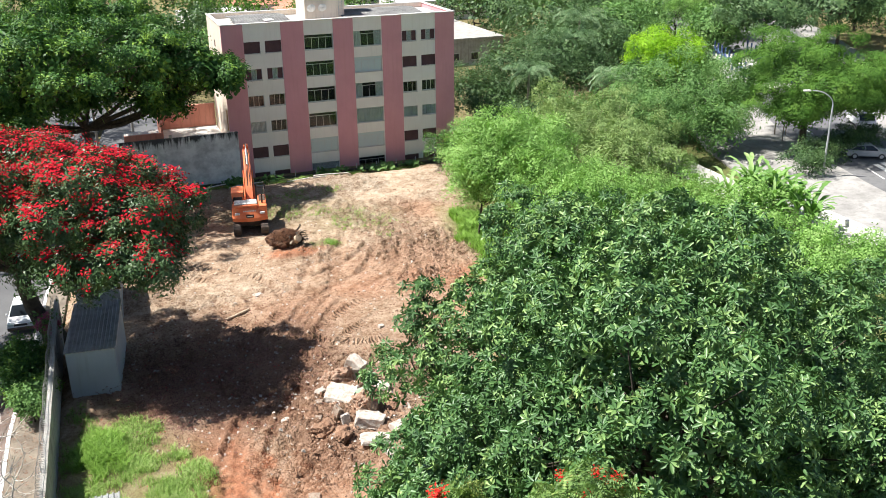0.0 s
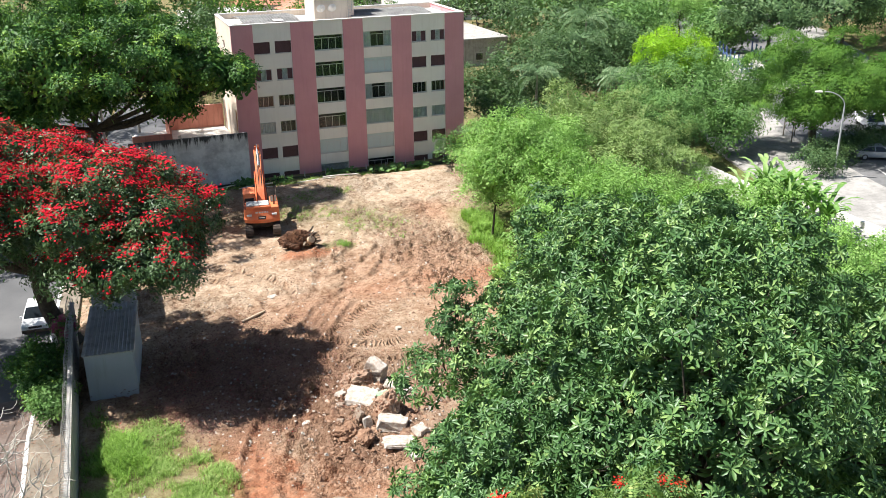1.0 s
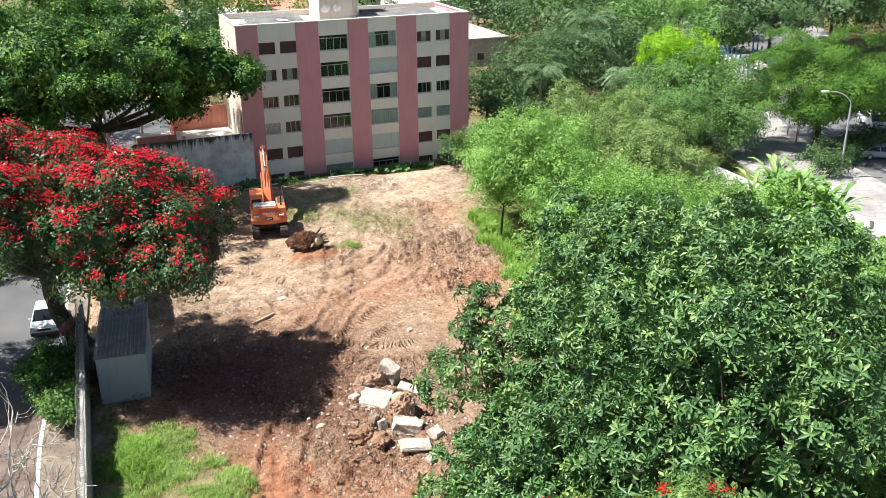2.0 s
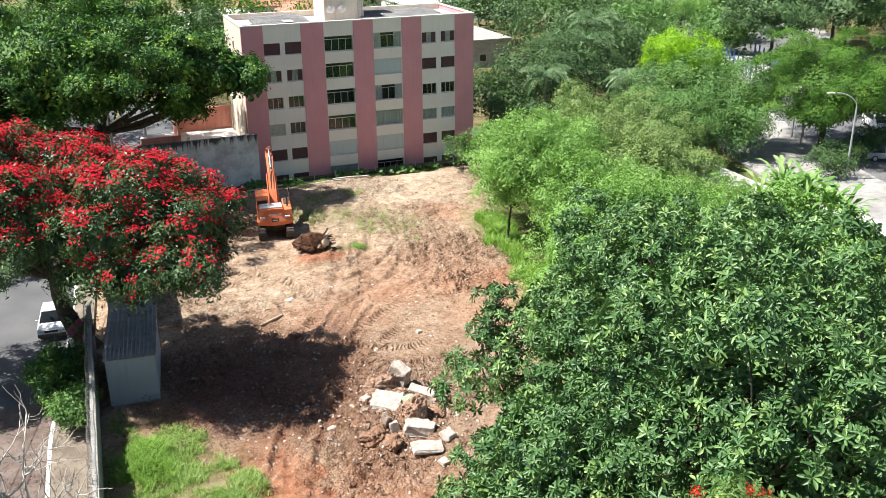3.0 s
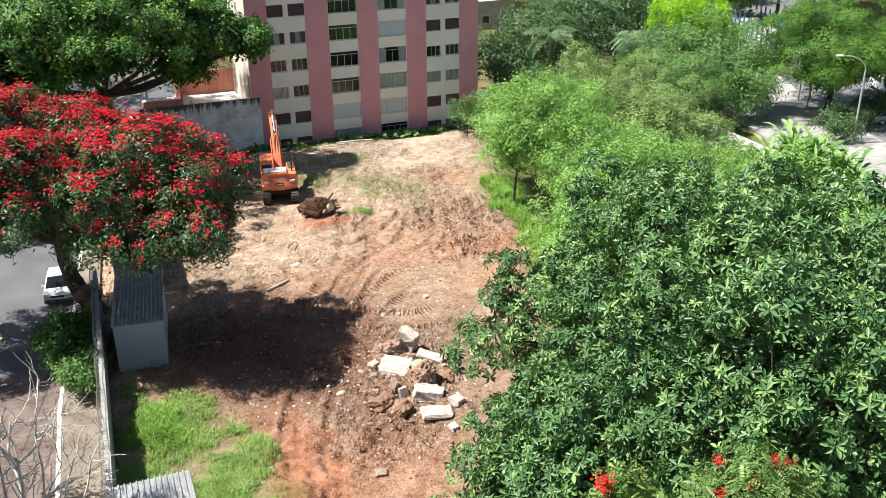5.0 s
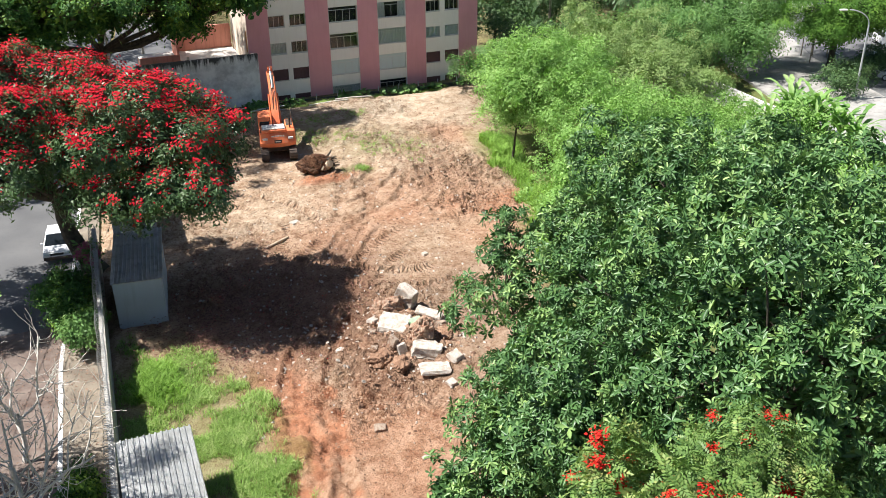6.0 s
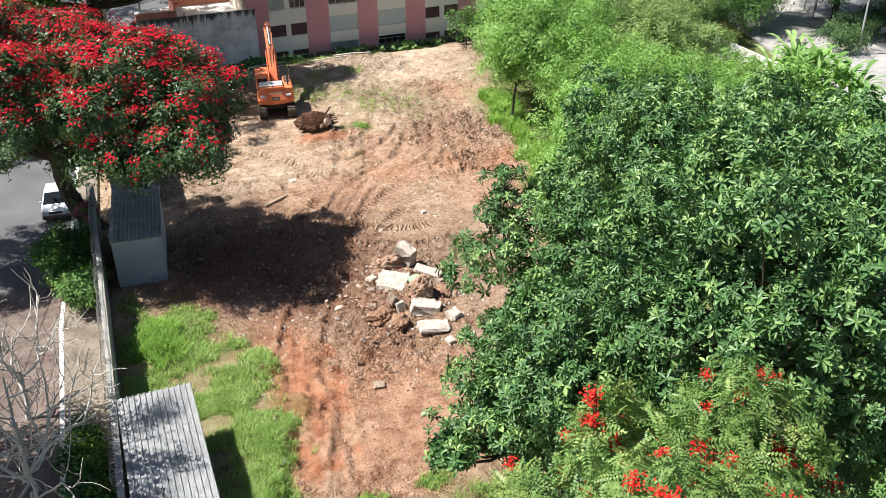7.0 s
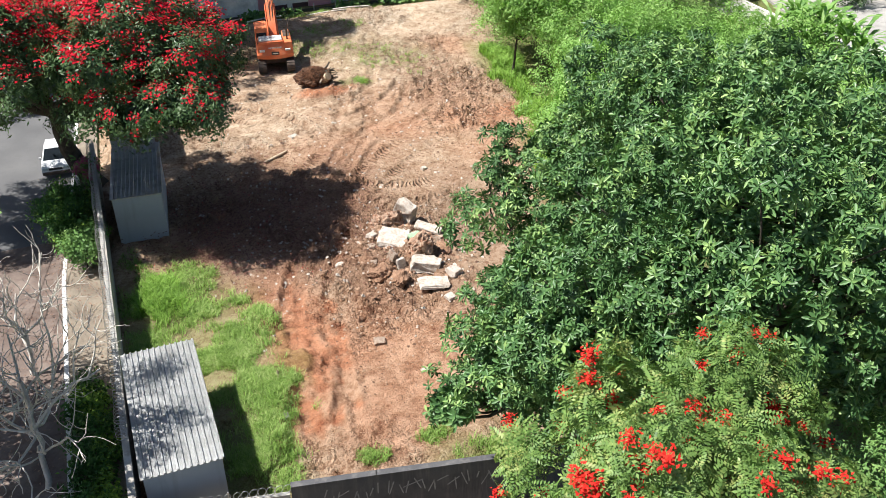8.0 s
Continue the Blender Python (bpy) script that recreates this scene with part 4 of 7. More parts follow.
def razor_coil(name, pts, z, r, pitch, label):
    """Coiled security wire on top of a wall, with the posts that hold it."""
    root = thing(name, label, "razor wire")
    p = np.array(pts, float)
    seg = np.hypot(*np.diff(p, axis=0).T)
    s = np.concatenate([[0], np.cumsum(seg)])
    n = int(s[-1] / pitch * 10)
    u = np.linspace(0, s[-1], n)
    x, y = np.interp(u, s, p[:, 0]), np.interp(u, s, p[:, 1])
    a = u / pitch * 2 * np.pi
    rng = np.random.default_rng(3)
    rr = r * (1 + 0.15 * np.sin(u * 1.7) + 0.06 * rng.normal(size=n))
    path = np.stack([x + rr * np.cos(a), y, z + r + rr * np.sin(a), np.full(n, 0.014)], 1)
    part("coil", tube_mesh("coil", [path], 3), GALV, root)
    for k in np.arange(0.5, s[-1], 2.6):
        px, py = np.interp(k, s, p[:, 0]), np.interp(k, s, p[:, 1])
        part("post", boxed(px - 0.02, px + 0.02, py - 0.02, py + 0.02, z, z + 2 * r + 0.05), GALV, root)
    return root


razor_coil("razor_wire", [(x - 0.1, y) for x, y in LEFT_WALL if 24 < y < 58], 2.41, 0.19, 0.2, "coil of galvanised razor wire along the street wall")
razor_coil("razor_wire", [(-1.2, 25.72), (1.4, 25.2), (3.9, 24.68)], 1.85, 0.2, 0.3, "sagging coil of razor wire on the near wall")

# small steel posts and rail along the far wall
for k, x in enumerate(np.arange(17.0, 38, 2.1)):
    fp = bmesh.new()
    box(fp, x - 0.04, x + 0.04, 85.48, 85.56, -0.1, 0.5, 0.008)
    solid("fence_post", fp, SLAB, "short pale concrete fence post on the far wall", "fence post", "", "posts on the far wall")

# ---- apartment building ----
BX0, BX1, BY0, BY1, BTOP = 15.44, 38.73, 86.9, 96.0, 14.7
STOREY = 2.55


def apartment():
    root = thing("apartment_building", "six-storey pink and cream apartment block with aluminium windows", "building", at=(BX0, BY0, 0))
    w = BX1 - BX0

    def p(name, bm, mat, parent=root, label=""):
        return part(name, bm, mat, parent, label)

    # window columns: x from, x to, sill above row base, height, kind
    cols = [(2.02, 3.56, 0.0, 1.08, "s"), (4.03, 5.58, 0.0, 1.1, "s"), (7.82, 10.66, -0.02, 1.42, "w"), (12.72, 15.56, -0.02, 1.48, "w"), (17.72, 19.24, 0.13, 1.06, "s"), (19.74, 21.24, 0.16, 1.05, "s")]
    stripes = [(0, 2.03, PINK), (2.03, 5.6, CREAM), (5.6, 7.8, PINK), (7.8, 10.7, CREAM), (10.7, 12.7, PINK), (12.7, 15.62, CREAM), (15.62, 17.68, PINK), (17.68, 21.25, CREAM), (21.25, w, PINK)]
    sills = [11.95 - STOREY * k for k in range(6)]
    zb = -1.6
    t = 0.22
    # wall panels, stripe by stripe, with the openings left free
    for a, b, mat in stripes:
        bm = bmesh.new()
        own = [c for c in cols if c[0] >= a - 0.05 and c[1] <= b + 0.05]
        proud = -0.05 if mat is PINK else 0.0
        if not own:
            box(bm, a, b, proud, t, zb, BTOP - 0.02)
        else:
            xs = sorted({a, b, *[v for c in own for v in c[:2]]})
            for xa, xb in zip(xs[:-1], xs[1:]):
                hit = [c for c in own if c[0] <= xa + 1e-6 and c[1] >= xb - 1e-6]
                if not hit:
                    box(bm, xa, xb, 0, t, zb, BTOP - 0.02)
                    continue
                c = hit[0]
                z = zb
                for s in sorted(sills):
                    lo, hi = s + c[2], s + c[2] + c[3]
                    if lo > z:
                        box(bm, xa, xb, 0, t, z, lo)
                    z = hi
                box(bm, xa, xb, 0, t, z, BTOP - 0.02)
        p("wall", bm, mat, root, "pink painted stripe" if mat is PINK else "cream painted bay")
    # horizontal cream bands at the floors are part of the bays; sides and back
    d = BY1 - BY0
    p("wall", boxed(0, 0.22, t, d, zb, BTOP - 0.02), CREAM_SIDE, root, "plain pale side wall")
    p("wall", boxed(w - 0.22, w, t, d, zb, BTOP - 0.02), PINK)
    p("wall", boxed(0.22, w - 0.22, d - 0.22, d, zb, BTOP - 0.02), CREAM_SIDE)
    p("brick_patch", boxed(-0.012, 0.0, 0.5, 1.2, 4.6, 6.6), ORANGE_BRICK, root, "bare orange brick patch")
    p("side_vent", boxed(-0.03, 0.0, 4.2, 4.7, 12.2, 12.8), SHUTTER)
    # parapet coping, roof deck and roof sheets
    cop = bmesh.new()
    box(cop, -0.06, w + 0.06, -0.1, 0.3, BTOP - 0.02, BTOP + 0.06)
    box(cop, -0.06, 0.3, 0.3, d, BTOP - 0.02, BTOP + 0.06)
    box(cop, w - 0.3, w + 0.06, 0.3, d, BTOP - 0.02, BTOP + 0.06)
    box(cop, 0.3, w - 0.3, d - 0.25, d + 0.06, BTOP - 0.02, BTOP + 0.06)
    p("parapet", cop, WHITE_WALL, root, "white parapet coping")
    p("roof", boxed(0.22, w - 0.22, t, d - 0.22, BTOP - 0.7, BTOP - 0.5), SLAB, root, "pale concrete roof deck")
    for x0, x1, y0, y1 in ((1.6, 7.0, 1.0, 7.8), (12.2, 20.6, 1.2, 7.6)):
        n = int((x1 - x0) / 0.3)
        prof = []
        for i in range(n * 2 + 1):
            prof.append((x0 + (x1 - x0) * i / (2 * n), 0.07 if i % 2 else 0.0))
        bm = bmesh.new()
        rows = []
        for yy, zz in ((y0, -0.14), ((y0 + y1) / 2, 0.12), (y1, -0.14)):
            rows.append([bm.verts.new((x, yy, BTOP + zz + h)) for x, h in prof])
        for r, s in zip(rows[:-1], rows[1:]):
            for i in range(len(r) - 1):
                bm.faces.new((r[i], r[i + 1], s[i + 1], s[i]))
        bmesh.ops.solidify(bm, geom=bm.faces[:], thickness=0.02)
        p("roof_sheet", bm, ROOF_DARK, root, "grey corrugated roof sheets")
    p("roof_patch", boxed(4.4, 5.3, 1.1, 2.4, BTOP + 0.06, BTOP + 0.09), WHITE_WALL)
    p("roof_patch", boxed(0.8, 1.5, 2.0, 5.0, BTOP - 0.06, BTOP - 0.02), WHITE_WALL)
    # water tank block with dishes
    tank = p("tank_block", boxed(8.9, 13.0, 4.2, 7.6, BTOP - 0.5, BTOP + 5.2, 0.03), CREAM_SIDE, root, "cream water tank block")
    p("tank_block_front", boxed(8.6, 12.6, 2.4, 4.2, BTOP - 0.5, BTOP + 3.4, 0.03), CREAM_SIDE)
    for cx in (9.2, 10.3):
        dish = bmesh.new()
        bmesh.ops.create_uvsphere(dish, u_segments=16, v_segments=8, radius=0.62)
        bmesh.ops.delete(dish, geom=[v for v in dish.verts if v.co.z > -0.3], context="VERTS")
        bmesh.ops.transform(dish, matrix=Matrix.Translation((cx, 2.1, BTOP + 0.85)) @ Matrix.Rotation(radians(-65), 4, "X") @ Matrix.Translation((0, 0, 0.45)), verts=dish.verts)
        bmesh.ops.solidify(dish, geom=dish.faces[:], thickness=0.02)
        dd = p("satellite_dish", dish, WHITE_WALL, root, "white satellite dish")
        part("dish_arm", tube_mesh("dish_arm", [[(cx, 2.35, BTOP + 0.5, 0.025), (cx, 2.05, BTOP + 0.85, 0.025), (cx, 1.6, BTOP + 0.95, 0.02)]], 5), GALV, dd)
    lad = [[(12.0, 2.33, BTOP - 0.4, 0.02), (12.0, 2.33, BTOP + 3.6, 0.02)], [(12.35, 2.33, BTOP - 0.4, 0.02), (12.35, 2.33, BTOP + 3.6, 0.02)]]
    lad += [[(12.0, 2.33, BTOP + 0.3 * k, 0.014), (12.35, 2.33, BTOP + 0.3 * k, 0.014)] for k in range(12)]
    p("ladder", tube_mesh("ladder", lad, 5), GALV)
    p("antenna", tube_mesh("antenna", [[(21.2, 0.6, BTOP, 0.03), (21.2, 0.6, BTOP + 1.9, 0.02)], [(20.9, 0.6, BTOP + 1.5, 0.015), (21.5, 0.6, BTOP + 1.5, 0.015)]], 5), GALV)
    # windows
    look_of = {  # column, row from the top: how the window shows
        (0, 0): "shut", (1, 0): "shut", (0, 1): "half", (1, 1): "half", (0, 2): "dark", (1, 2): "dark", (0, 3): "pale", (1, 3): "open", (0, 4): "shut", (1, 4): "shut", (0, 5): "shut", (1, 5): "shut",
        (2, 0): "dark", (2, 1): "dark", (2, 2): "dark", (2, 3): "dark", (2, 4): "frost", (2, 5): "curt", (3, 0): "split", (3, 1): "frost", (3, 2): "split", (3, 3): "curt", (3, 4): "frost", (3, 5): "dark",
        (4, 0): "half", (5, 0): "half", (4, 1): "shut", (5, 1): "shut", (4, 2): "dark", (5, 2): "dark", (4, 3): "pale", (5, 3): "pale", (4, 4): "shut", (5, 4): "shut", (4, 5): "shut", (5, 5): "shut"}
    for ci, (xa, xb, dz, h, kind) in enumerate(cols):
        for ri, s in enumerate(sills):
            state = look_of[(ci, ri)]
            z0, z1 = s + dz, s + dz + h
            lab = {"shut": "window with closed brown shutters", "frost": "window of frosted pale glass", "dark": "aluminium window onto a dark room"}.get(state, "aluminium window with curtains")
            bm = bmesh.new()
            f = 0.045
            box(bm, xa, xb, 0.06, 0.13, z0, z0 + f)
            box(bm, xa, xb, 0.06, 0.13, z1 - f, z1)
            box(bm, xa, xa + f, 0.06, 0.13, z0 + f, z1 - f)
            box(bm, xb - f, xb, 0.06, 0.13, z0 + f, z1 - f)
            closed = state == "shut"
            win = part("window", bm, SHUTTER if closed else FRAME, root, lab)
            n = 4 if kind == "w" else 2 if closed else 3
            part("sill", boxed(xa - 0.04, xb + 0.04, -0.07, 0.06, z0 - 0.06, z0 - 0.002, 0.01), SLAB, win)
            # flat board coloured near black, in place of the unlit room
            part("room", boxed(xa, xb, 0.55, 0.6, z0 - 0.05, z1 + 0.05), ROOM_SHADE, win)
            inner = (xb - xa - 2 * f)
            zt = z1 - f - (0.28 if kind == "w" else 0.0)
            if kind == "w":
                part("transom", boxed(xa + f, xb - f, 0.07, 0.12, zt, zt + 0.045), FRAME, win)
                part("pane", boxed(xa + f, xb - f, 0.092, 0.098, zt + 0.045, z1 - f), FROSTED if state == "frost" else GLASS, win).visible_shadow = False
            for i in range(n):
                px0 = xa + f + inner * i / n
                px1 = xa + f + inner * (i + 1) / n
                if i:
                    part("mullion", boxed(px0 - 0.018, px0 + 0.018, 0.07, 0.125, z0 + f, zt), SHUTTER if closed else FRAME, win)
                if state == "shut" or (state == "half" and i != 1):
                    step = (zt - z0 - f) / 10
                    prof = [(0.11, z0 + f)] + [q for j in range(10) for q in ((0.075, z0 + f + step * j + 0.004), (0.096, z0 + f + step * (j + 0.92)))] + [(0.11, zt)]
                    part("shutter", prism(prof, px0 + 0.01, px1 - 0.01), SHUTTER, win)
                else:
                    part("pane", boxed(px0 + 0.02, px1 - 0.02, 0.092, 0.098, z0 + f, zt), FROSTED if state == "frost" else GLASS, win).visible_shadow = False
                    if state in ("curt", "pale") or (state == "split" and i in (0, 3)) or (state == "half"):
                        cu = bmesh.new()
                        m = 10
                        vs = [[cu.verts.new((px0 + (px1 - px0) * j / m, 0.2 + 0.03 * math.sin(j * 2.4), zz)) for j in range(m + 1)] for zz in (z0 - 0.02, z1)]
                        for j in range(m):
                            cu.faces.new((vs[0][j], vs[0][j + 1], vs[1][j + 1], vs[1][j]))
                        part("curtain", cu, CURTAIN, win)
    return root


apartment()


def old_house():
    root = thing("terrace_house", "terracotta-painted house with a flat pale roof terrace", "house", at=(6.0, 86.4, 0))
    part("wall", boxed(0, 9.3, 0, 9.6, -0.2, 3.2), ORANGE_WALL, root)
    part("terrace", boxed(0, 9.3, 0, 9.6, 3.2, 3.4), SLAB, root, "pale concrete roof terrace")
    part("parapet", boxed(3.6, 9.3, 9.35, 9.6, 3.4, 5.7), ORANGE_WALL, root, "high terracotta terrace wall")
    part("parapet", boxed(3.4, 3.6, 5.2, 9.6, 3.4, 5.1), ORANGE_WALL, root)
    part("parapet", boxed(-0.2, 3.4, 3.0, 3.2, 3.4, 4.6), ORANGE_WALL, root)
    part("post", boxed(3.9, 4.15, 2.4, 2.65, 3.4, 4.5), CREAM_SIDE, root)
    part("ramp", prism([(3.2, 3.4), (5.4, 3.4), (5.4, 3.9), (3.2, 3.5)], 0.4, 3.2), ORANGE_WALL, root)
    return root


old_house()


def hut(name, label, x, y, w, ln, h, rz, roof):
    """A corrugated-roof site hut of panels."""
    root = thing(name, label, "site hut", "site huts", at=(x, y, 0), rz=rz)
    t = 0.06
    part("wall", boxed(0, w, 0, t, -0.1, h - 0.04), HUT_WALL, root)
    part("wall", boxed(0, w, ln - t, ln, -0.1, h + 0.06), HUT_WALL, root)
    part("wall", boxed(0, t, t, ln - t, -0.1, h), HUT_WALL, root)
    part("wall", boxed(w - t, w, t, ln - t, -0.1, h), HUT_WALL, root)
    bm = bmesh.new()
    for k in range(1, 5):
        box(bm, w * k / 5 - 0.012, w * k / 5 + 0.012, -0.012, 0.0, -0.05, h - 0.06)
    part("seam", bm, HUT_WALL, root)
    trim = bmesh.new()
    box(trim, -0.03, w + 0.03, -0.02, 0.0, h - 0.1, h - 0.03)
    part("fascia", trim, GREYPAINT, root)
    n = 13
    prof = []
    x0, x1 = -0.1, w + 0.1
    for i in range(n):
        a = x0 + (x1 - x0) * i / n
        s = (x1 - x0) / n
        prof += [(a, 0.0), (a + s * 0.58, 0.0), (a + s * 0.68, 0.06), (a + s * 0.9, 0.06)]
    prof.append((x1, 0.0))
    bm = bmesh.new()
    rows = [[bm.verts.new((px, yy, h + hz + zz)) for px, hz in prof] for yy, zz in ((-0.12, 0.0), (ln * 0.33, 0.03), (ln * 0.66, 0.06), (ln + 0.12, 0.09))]
    for r, s in zip(rows[:-1], rows[1:]):
        for i in range(len(r) - 1):
            bm.faces.new((r[i], r[i + 1], s[i + 1], s[i]))
    bmesh.ops.solidify(bm, geom=bm.faces[:], thickness=0.012)
    part("roof", bm, roof, root, "corrugated sheet roof")
    return root


hut("site_hut", "grey-blue panel site hut with an old corrugated roof under the tree", 0.0, 48.2, 2.6, 6.4, 2.82, -6, SHEET_OLD)
hut("site_hut", "grey-blue panel site hut with a pale corrugated roof on grass", -0.85, 26.5, 2.8, 7.25, 2.75, -0.4, SHEET)
hut("site_hut", "grey-blue panel site hut half hidden under the red tree", 0.6, 58.2, 2.7, 5.6, 2.75, -3, SHEET_OLD)
# a flat slab-roofed outbuilding by the avenue wall
ob_ = thing("outbuilding", "low outbuilding with a flat grey concrete roof and white edge", "outbuilding", at=(51.6, 44.5, 0), rz=0)
part("wall", boxed(1.8, 4.6, 0, 8.6, -0.2, 1.7), WHITE_WALL, ob_)
part("roof", boxed(1.6, 4.5, -0.2, 8.8, 1.7, 1.85), CONCRETE, ob_)
part("parapet", boxed(4.5, 4.9, -0.2, 8.8, 1.7, 2.3), WHITE_WALL, ob_)

# ---- excavator ----
def excavator():
    root = thing("excavator", "orange crawler excavator parked on bare earth, boom raised ahead", "excavator", at=(14.4, 72.2, 0.02), rz=-9)

    def p(name, bm, mat, parent=root, label="", smooth=False):
        return part(name, bm, mat, parent, label, smooth)

    # crawler tracks
    for sx in (-1.1, 1.1):
        prof = []
        for k in range(9):
            a = math.pi / 2 + math.pi * k / 8
            prof.append((-1.75 + 0.45 * math.cos(a), 0.47 + 0.45 * math.sin(a)))
        for k in range(9):
            a = -math.pi / 2 + math.pi * k / 8
            prof.append((1.75 + 0.45 * math.cos(a), 0.47 + 0.45 * math.sin(a)))
        tr = p("track", prism(prof, sx - 0.28, sx + 0.28), STEEL_DARK, root, "muddy steel crawler track")
        n = 44
        per = []
        for k in range(n):
            u = k / n * (2 * 3.5 + 2 * math.pi * 0.45)
            if u < 3.5:
                y, z, a = -1.75 + u, 0.92, 0
            elif u < 3.5 + math.pi * 0.45:
                q = (u - 3.5) / 0.45
                y, z, a = 1.75 + 0.45 * math.sin(q), 0.47 + 0.45 * math.cos(q), -q
            elif u < 7 + math.pi * 0.45:
                y, z, a = 1.75 - (u - 3.5 - math.pi * 0.45), 0.02, math.pi
            else:
                q = (u - 7 - math.pi * 0.45) / 0.45
                y, z, a = -1.75 - 0.45 * math.sin(q), 0.47 - 0.45 * math.cos(q), math.pi - q
            per.append((y, z, a))
        sh = bmesh.new()
        for y, z, a in per:
            box(sh, -0.3, 0.3, -0.07, 0.07, -0.015, 0.03, 0, Matrix.Translation((sx, y, z)) @ Matrix.Rotation(a, 4, "X"))
        p("track_shoes", sh, STEEL_DARK, tr)
        wh = bmesh.new()
        for y in (-1.75, 1.75):
            bmesh.ops.create_cone(wh, cap_ends=True, segments=18, radius1=0.36, radius2=0.36, depth=0.62, matrix=Matrix.Translation((sx, y, 0.47)) @ Matrix.Rotation(math.pi / 2, 4, "Y"))
        p("sprocket", wh, STEEL_DARK, tr)
    p("undercarriage", boxed(-0.85, 0.85, -0.9, 0.9, 0.45, 0.95, 0.05), STEEL_DARK)
    sl = bmesh.new()
    bmesh.ops.create_cone(sl, cap_ends=True, segments=24, radius1=0.75, radius2=0.75, depth=0.22, matrix=Matrix.Translation((0, 0, 1.05)))
    p("slew_ring", sl, STEEL_DARK)
    p("deck", boxed(-1.32, 1.32, -1.6, 1.5, 1.15, 1.38, 0.04), EX_ORANGE)
    # counterweight, rounded in plan
    bm = bmesh.new()
    pl = [(-1.42, -0.95), (-1.42, -1.55)] + [(-1.42 + 2.84 * k / 10, -1.62 - 0.34 * math.sin(math.pi * k / 10)) for k in range(11)] + [(1.42, -1.55), (1.42, -0.95)]
    lo = [bm.verts.new((x, y + (0.12 if y < -1.5 else 0), 1.12)) for x, y in pl]
    mid = [bm.verts.new((x, y, 1.45)) for x, y in pl]
    hi = [bm.verts.new((x * 0.99, y + (0.34 if y < -1.5 else 0), 2.3)) for x, y in pl]
    bm.faces.new(lo[::-1])
    bm.faces.new(hi)
    for a, b in ((lo, mid), (mid, hi)):
        for i in range(len(pl)):
            bm.faces.new((a[i], a[(i + 1) % len(pl)], b[(i + 1) % len(pl)], b[i]))
    cw = p("counterweight", bm, EX_ORANGE, root, "scuffed orange counterweight")
    for sx in (-1.0, 1.0):
        p("tail_light", boxed(sx - 0.2, sx + 0.2, -1.86, -1.7, 1.75, 1.9, 0.02), EX_PALE, cw)
    p("plate", boxed(-0.3, 0.3, -1.99, -1.93, 1.52, 1.76, 0.01), BLACK, cw, "black plate with pale bars")
    bar = bmesh.new()
    box(bar, -0.22, 0.22, -1.998, -1.99, 1.6, 1.68)
    p("marking", bar, EX_PALE, cw)
    mk = bmesh.new()
    for k in range(8):
        box(mk, -0.5 + k * 0.13, -0.41 + k * 0.13, -1.945, -1.935, 2.02, 2.14)
    p("marking", mk, EX_PALE, cw, "worn pale lettering bars")
    # engine hood and side boxes
    p("hood", boxed(-1.25, 0.7, -1.7, -0.4, 2.302, 2.52, 0.05), EX_ORANGE)
    p("hood_cover", boxed(-1.18, 0.62, -1.58, -0.5, 2.52, 2.62, 0.03), EX_PALE, root, "pale grey engine cover")
    p("louvre", boxed(-0.75, 0.2, -1.3, -0.75, 2.622, 2.64, 0.005), GREYPAINT)
    p("side_box", boxed(0.72, 1.38, -1.6, 1.4, 1.38, 2.38, 0.05), EX_ORANGE)
    p("side_box_lid", boxed(0.8, 1.3, -0.3, 1.2, 2.38, 2.42, 0.01), STEEL_DARK)
    p("side_panel", boxed(-1.38, -0.72, -1.6, -0.35, 1.38, 2.3, 0.05), EX_ORANGE)
    p("exhaust", tube_mesh("exhaust", [[(1.05, -0.9, 2.3, 0.07), (1.05, -0.9, 3.0, 0.07), (1.05, -1.0, 3.12, 0.06)]], 8), STEEL_DARK)
    # handrails
    hr = [[(1.3, 1.3, 2.4, 0.02), (1.3, 1.3, 3.1, 0.02), (1.3, 0.3, 3.1, 0.02), (1.3, 0.3, 2.4, 0.02)], [(-1.3, -1.5, 2.3, 0.02), (-1.3, -1.5, 2.75, 0.02), (-1.3, -0.5, 2.75, 0.02), (-1.3, -0.5, 2.3, 0.02)]]
    for rail in hr:
        p("handrail", tube_mesh("handrail", [rail], 5), STEEL_DARK)
    mir = p("mirror", boxed(1.32, 1.4, 1.1, 1.3, 2.9, 3.3, 0.02), BLACK)
    # cab
    x0, x1, y0, y1, z0, z1 = -1.36, -0.42, -0.3, 1.45, 1.38, 3.12
    fr = bmesh.new()
    for x in (x0, x1 - 0.09):
        for y in (y0, y1 - 0.09, (y0 + y1) / 2 - 0.1):
            box(fr, x, x + 0.09, y, y + 0.09, z0, z1, 0.015)
    box(fr, x0, x1, y0, y1, z0, z0 + 0.75, 0.02)
    box(fr, x0, x1, y0, y0 + 0.09, z1 - 0.3, z1 - 0.002)
    cab = p("cab", fr, EX_ORANGE, root, "orange operator's cab")
    p("cab_roof", boxed(x0 - 0.03, x1 + 0.03, y0 - 0.03, y1 + 0.03, z1, z1 + 0.1, 0.04), EX_ORANGE, cab)
    for a in ((x0 + 0.09, x1 - 0.09, y0 + 0.03, y0 + 0.05, z0 + 0.75, z1 - 0.3), (x0 + 0.09, x1 - 0.09, y1 - 0.06, y1 - 0.04, z0 + 0.75, z1), (x0 + 0.03, x0 + 0.05, y0 + 0.09, y1 - 0.09, z0 + 0.75, z1), (x1 - 0.05, x1 - 0.03, y0 + 0.09, y1 - 0.09, z0 + 0.75, z1)):
        p("cab_window", boxed(*a), CAR_GLASS, cab, "dark cab glass")
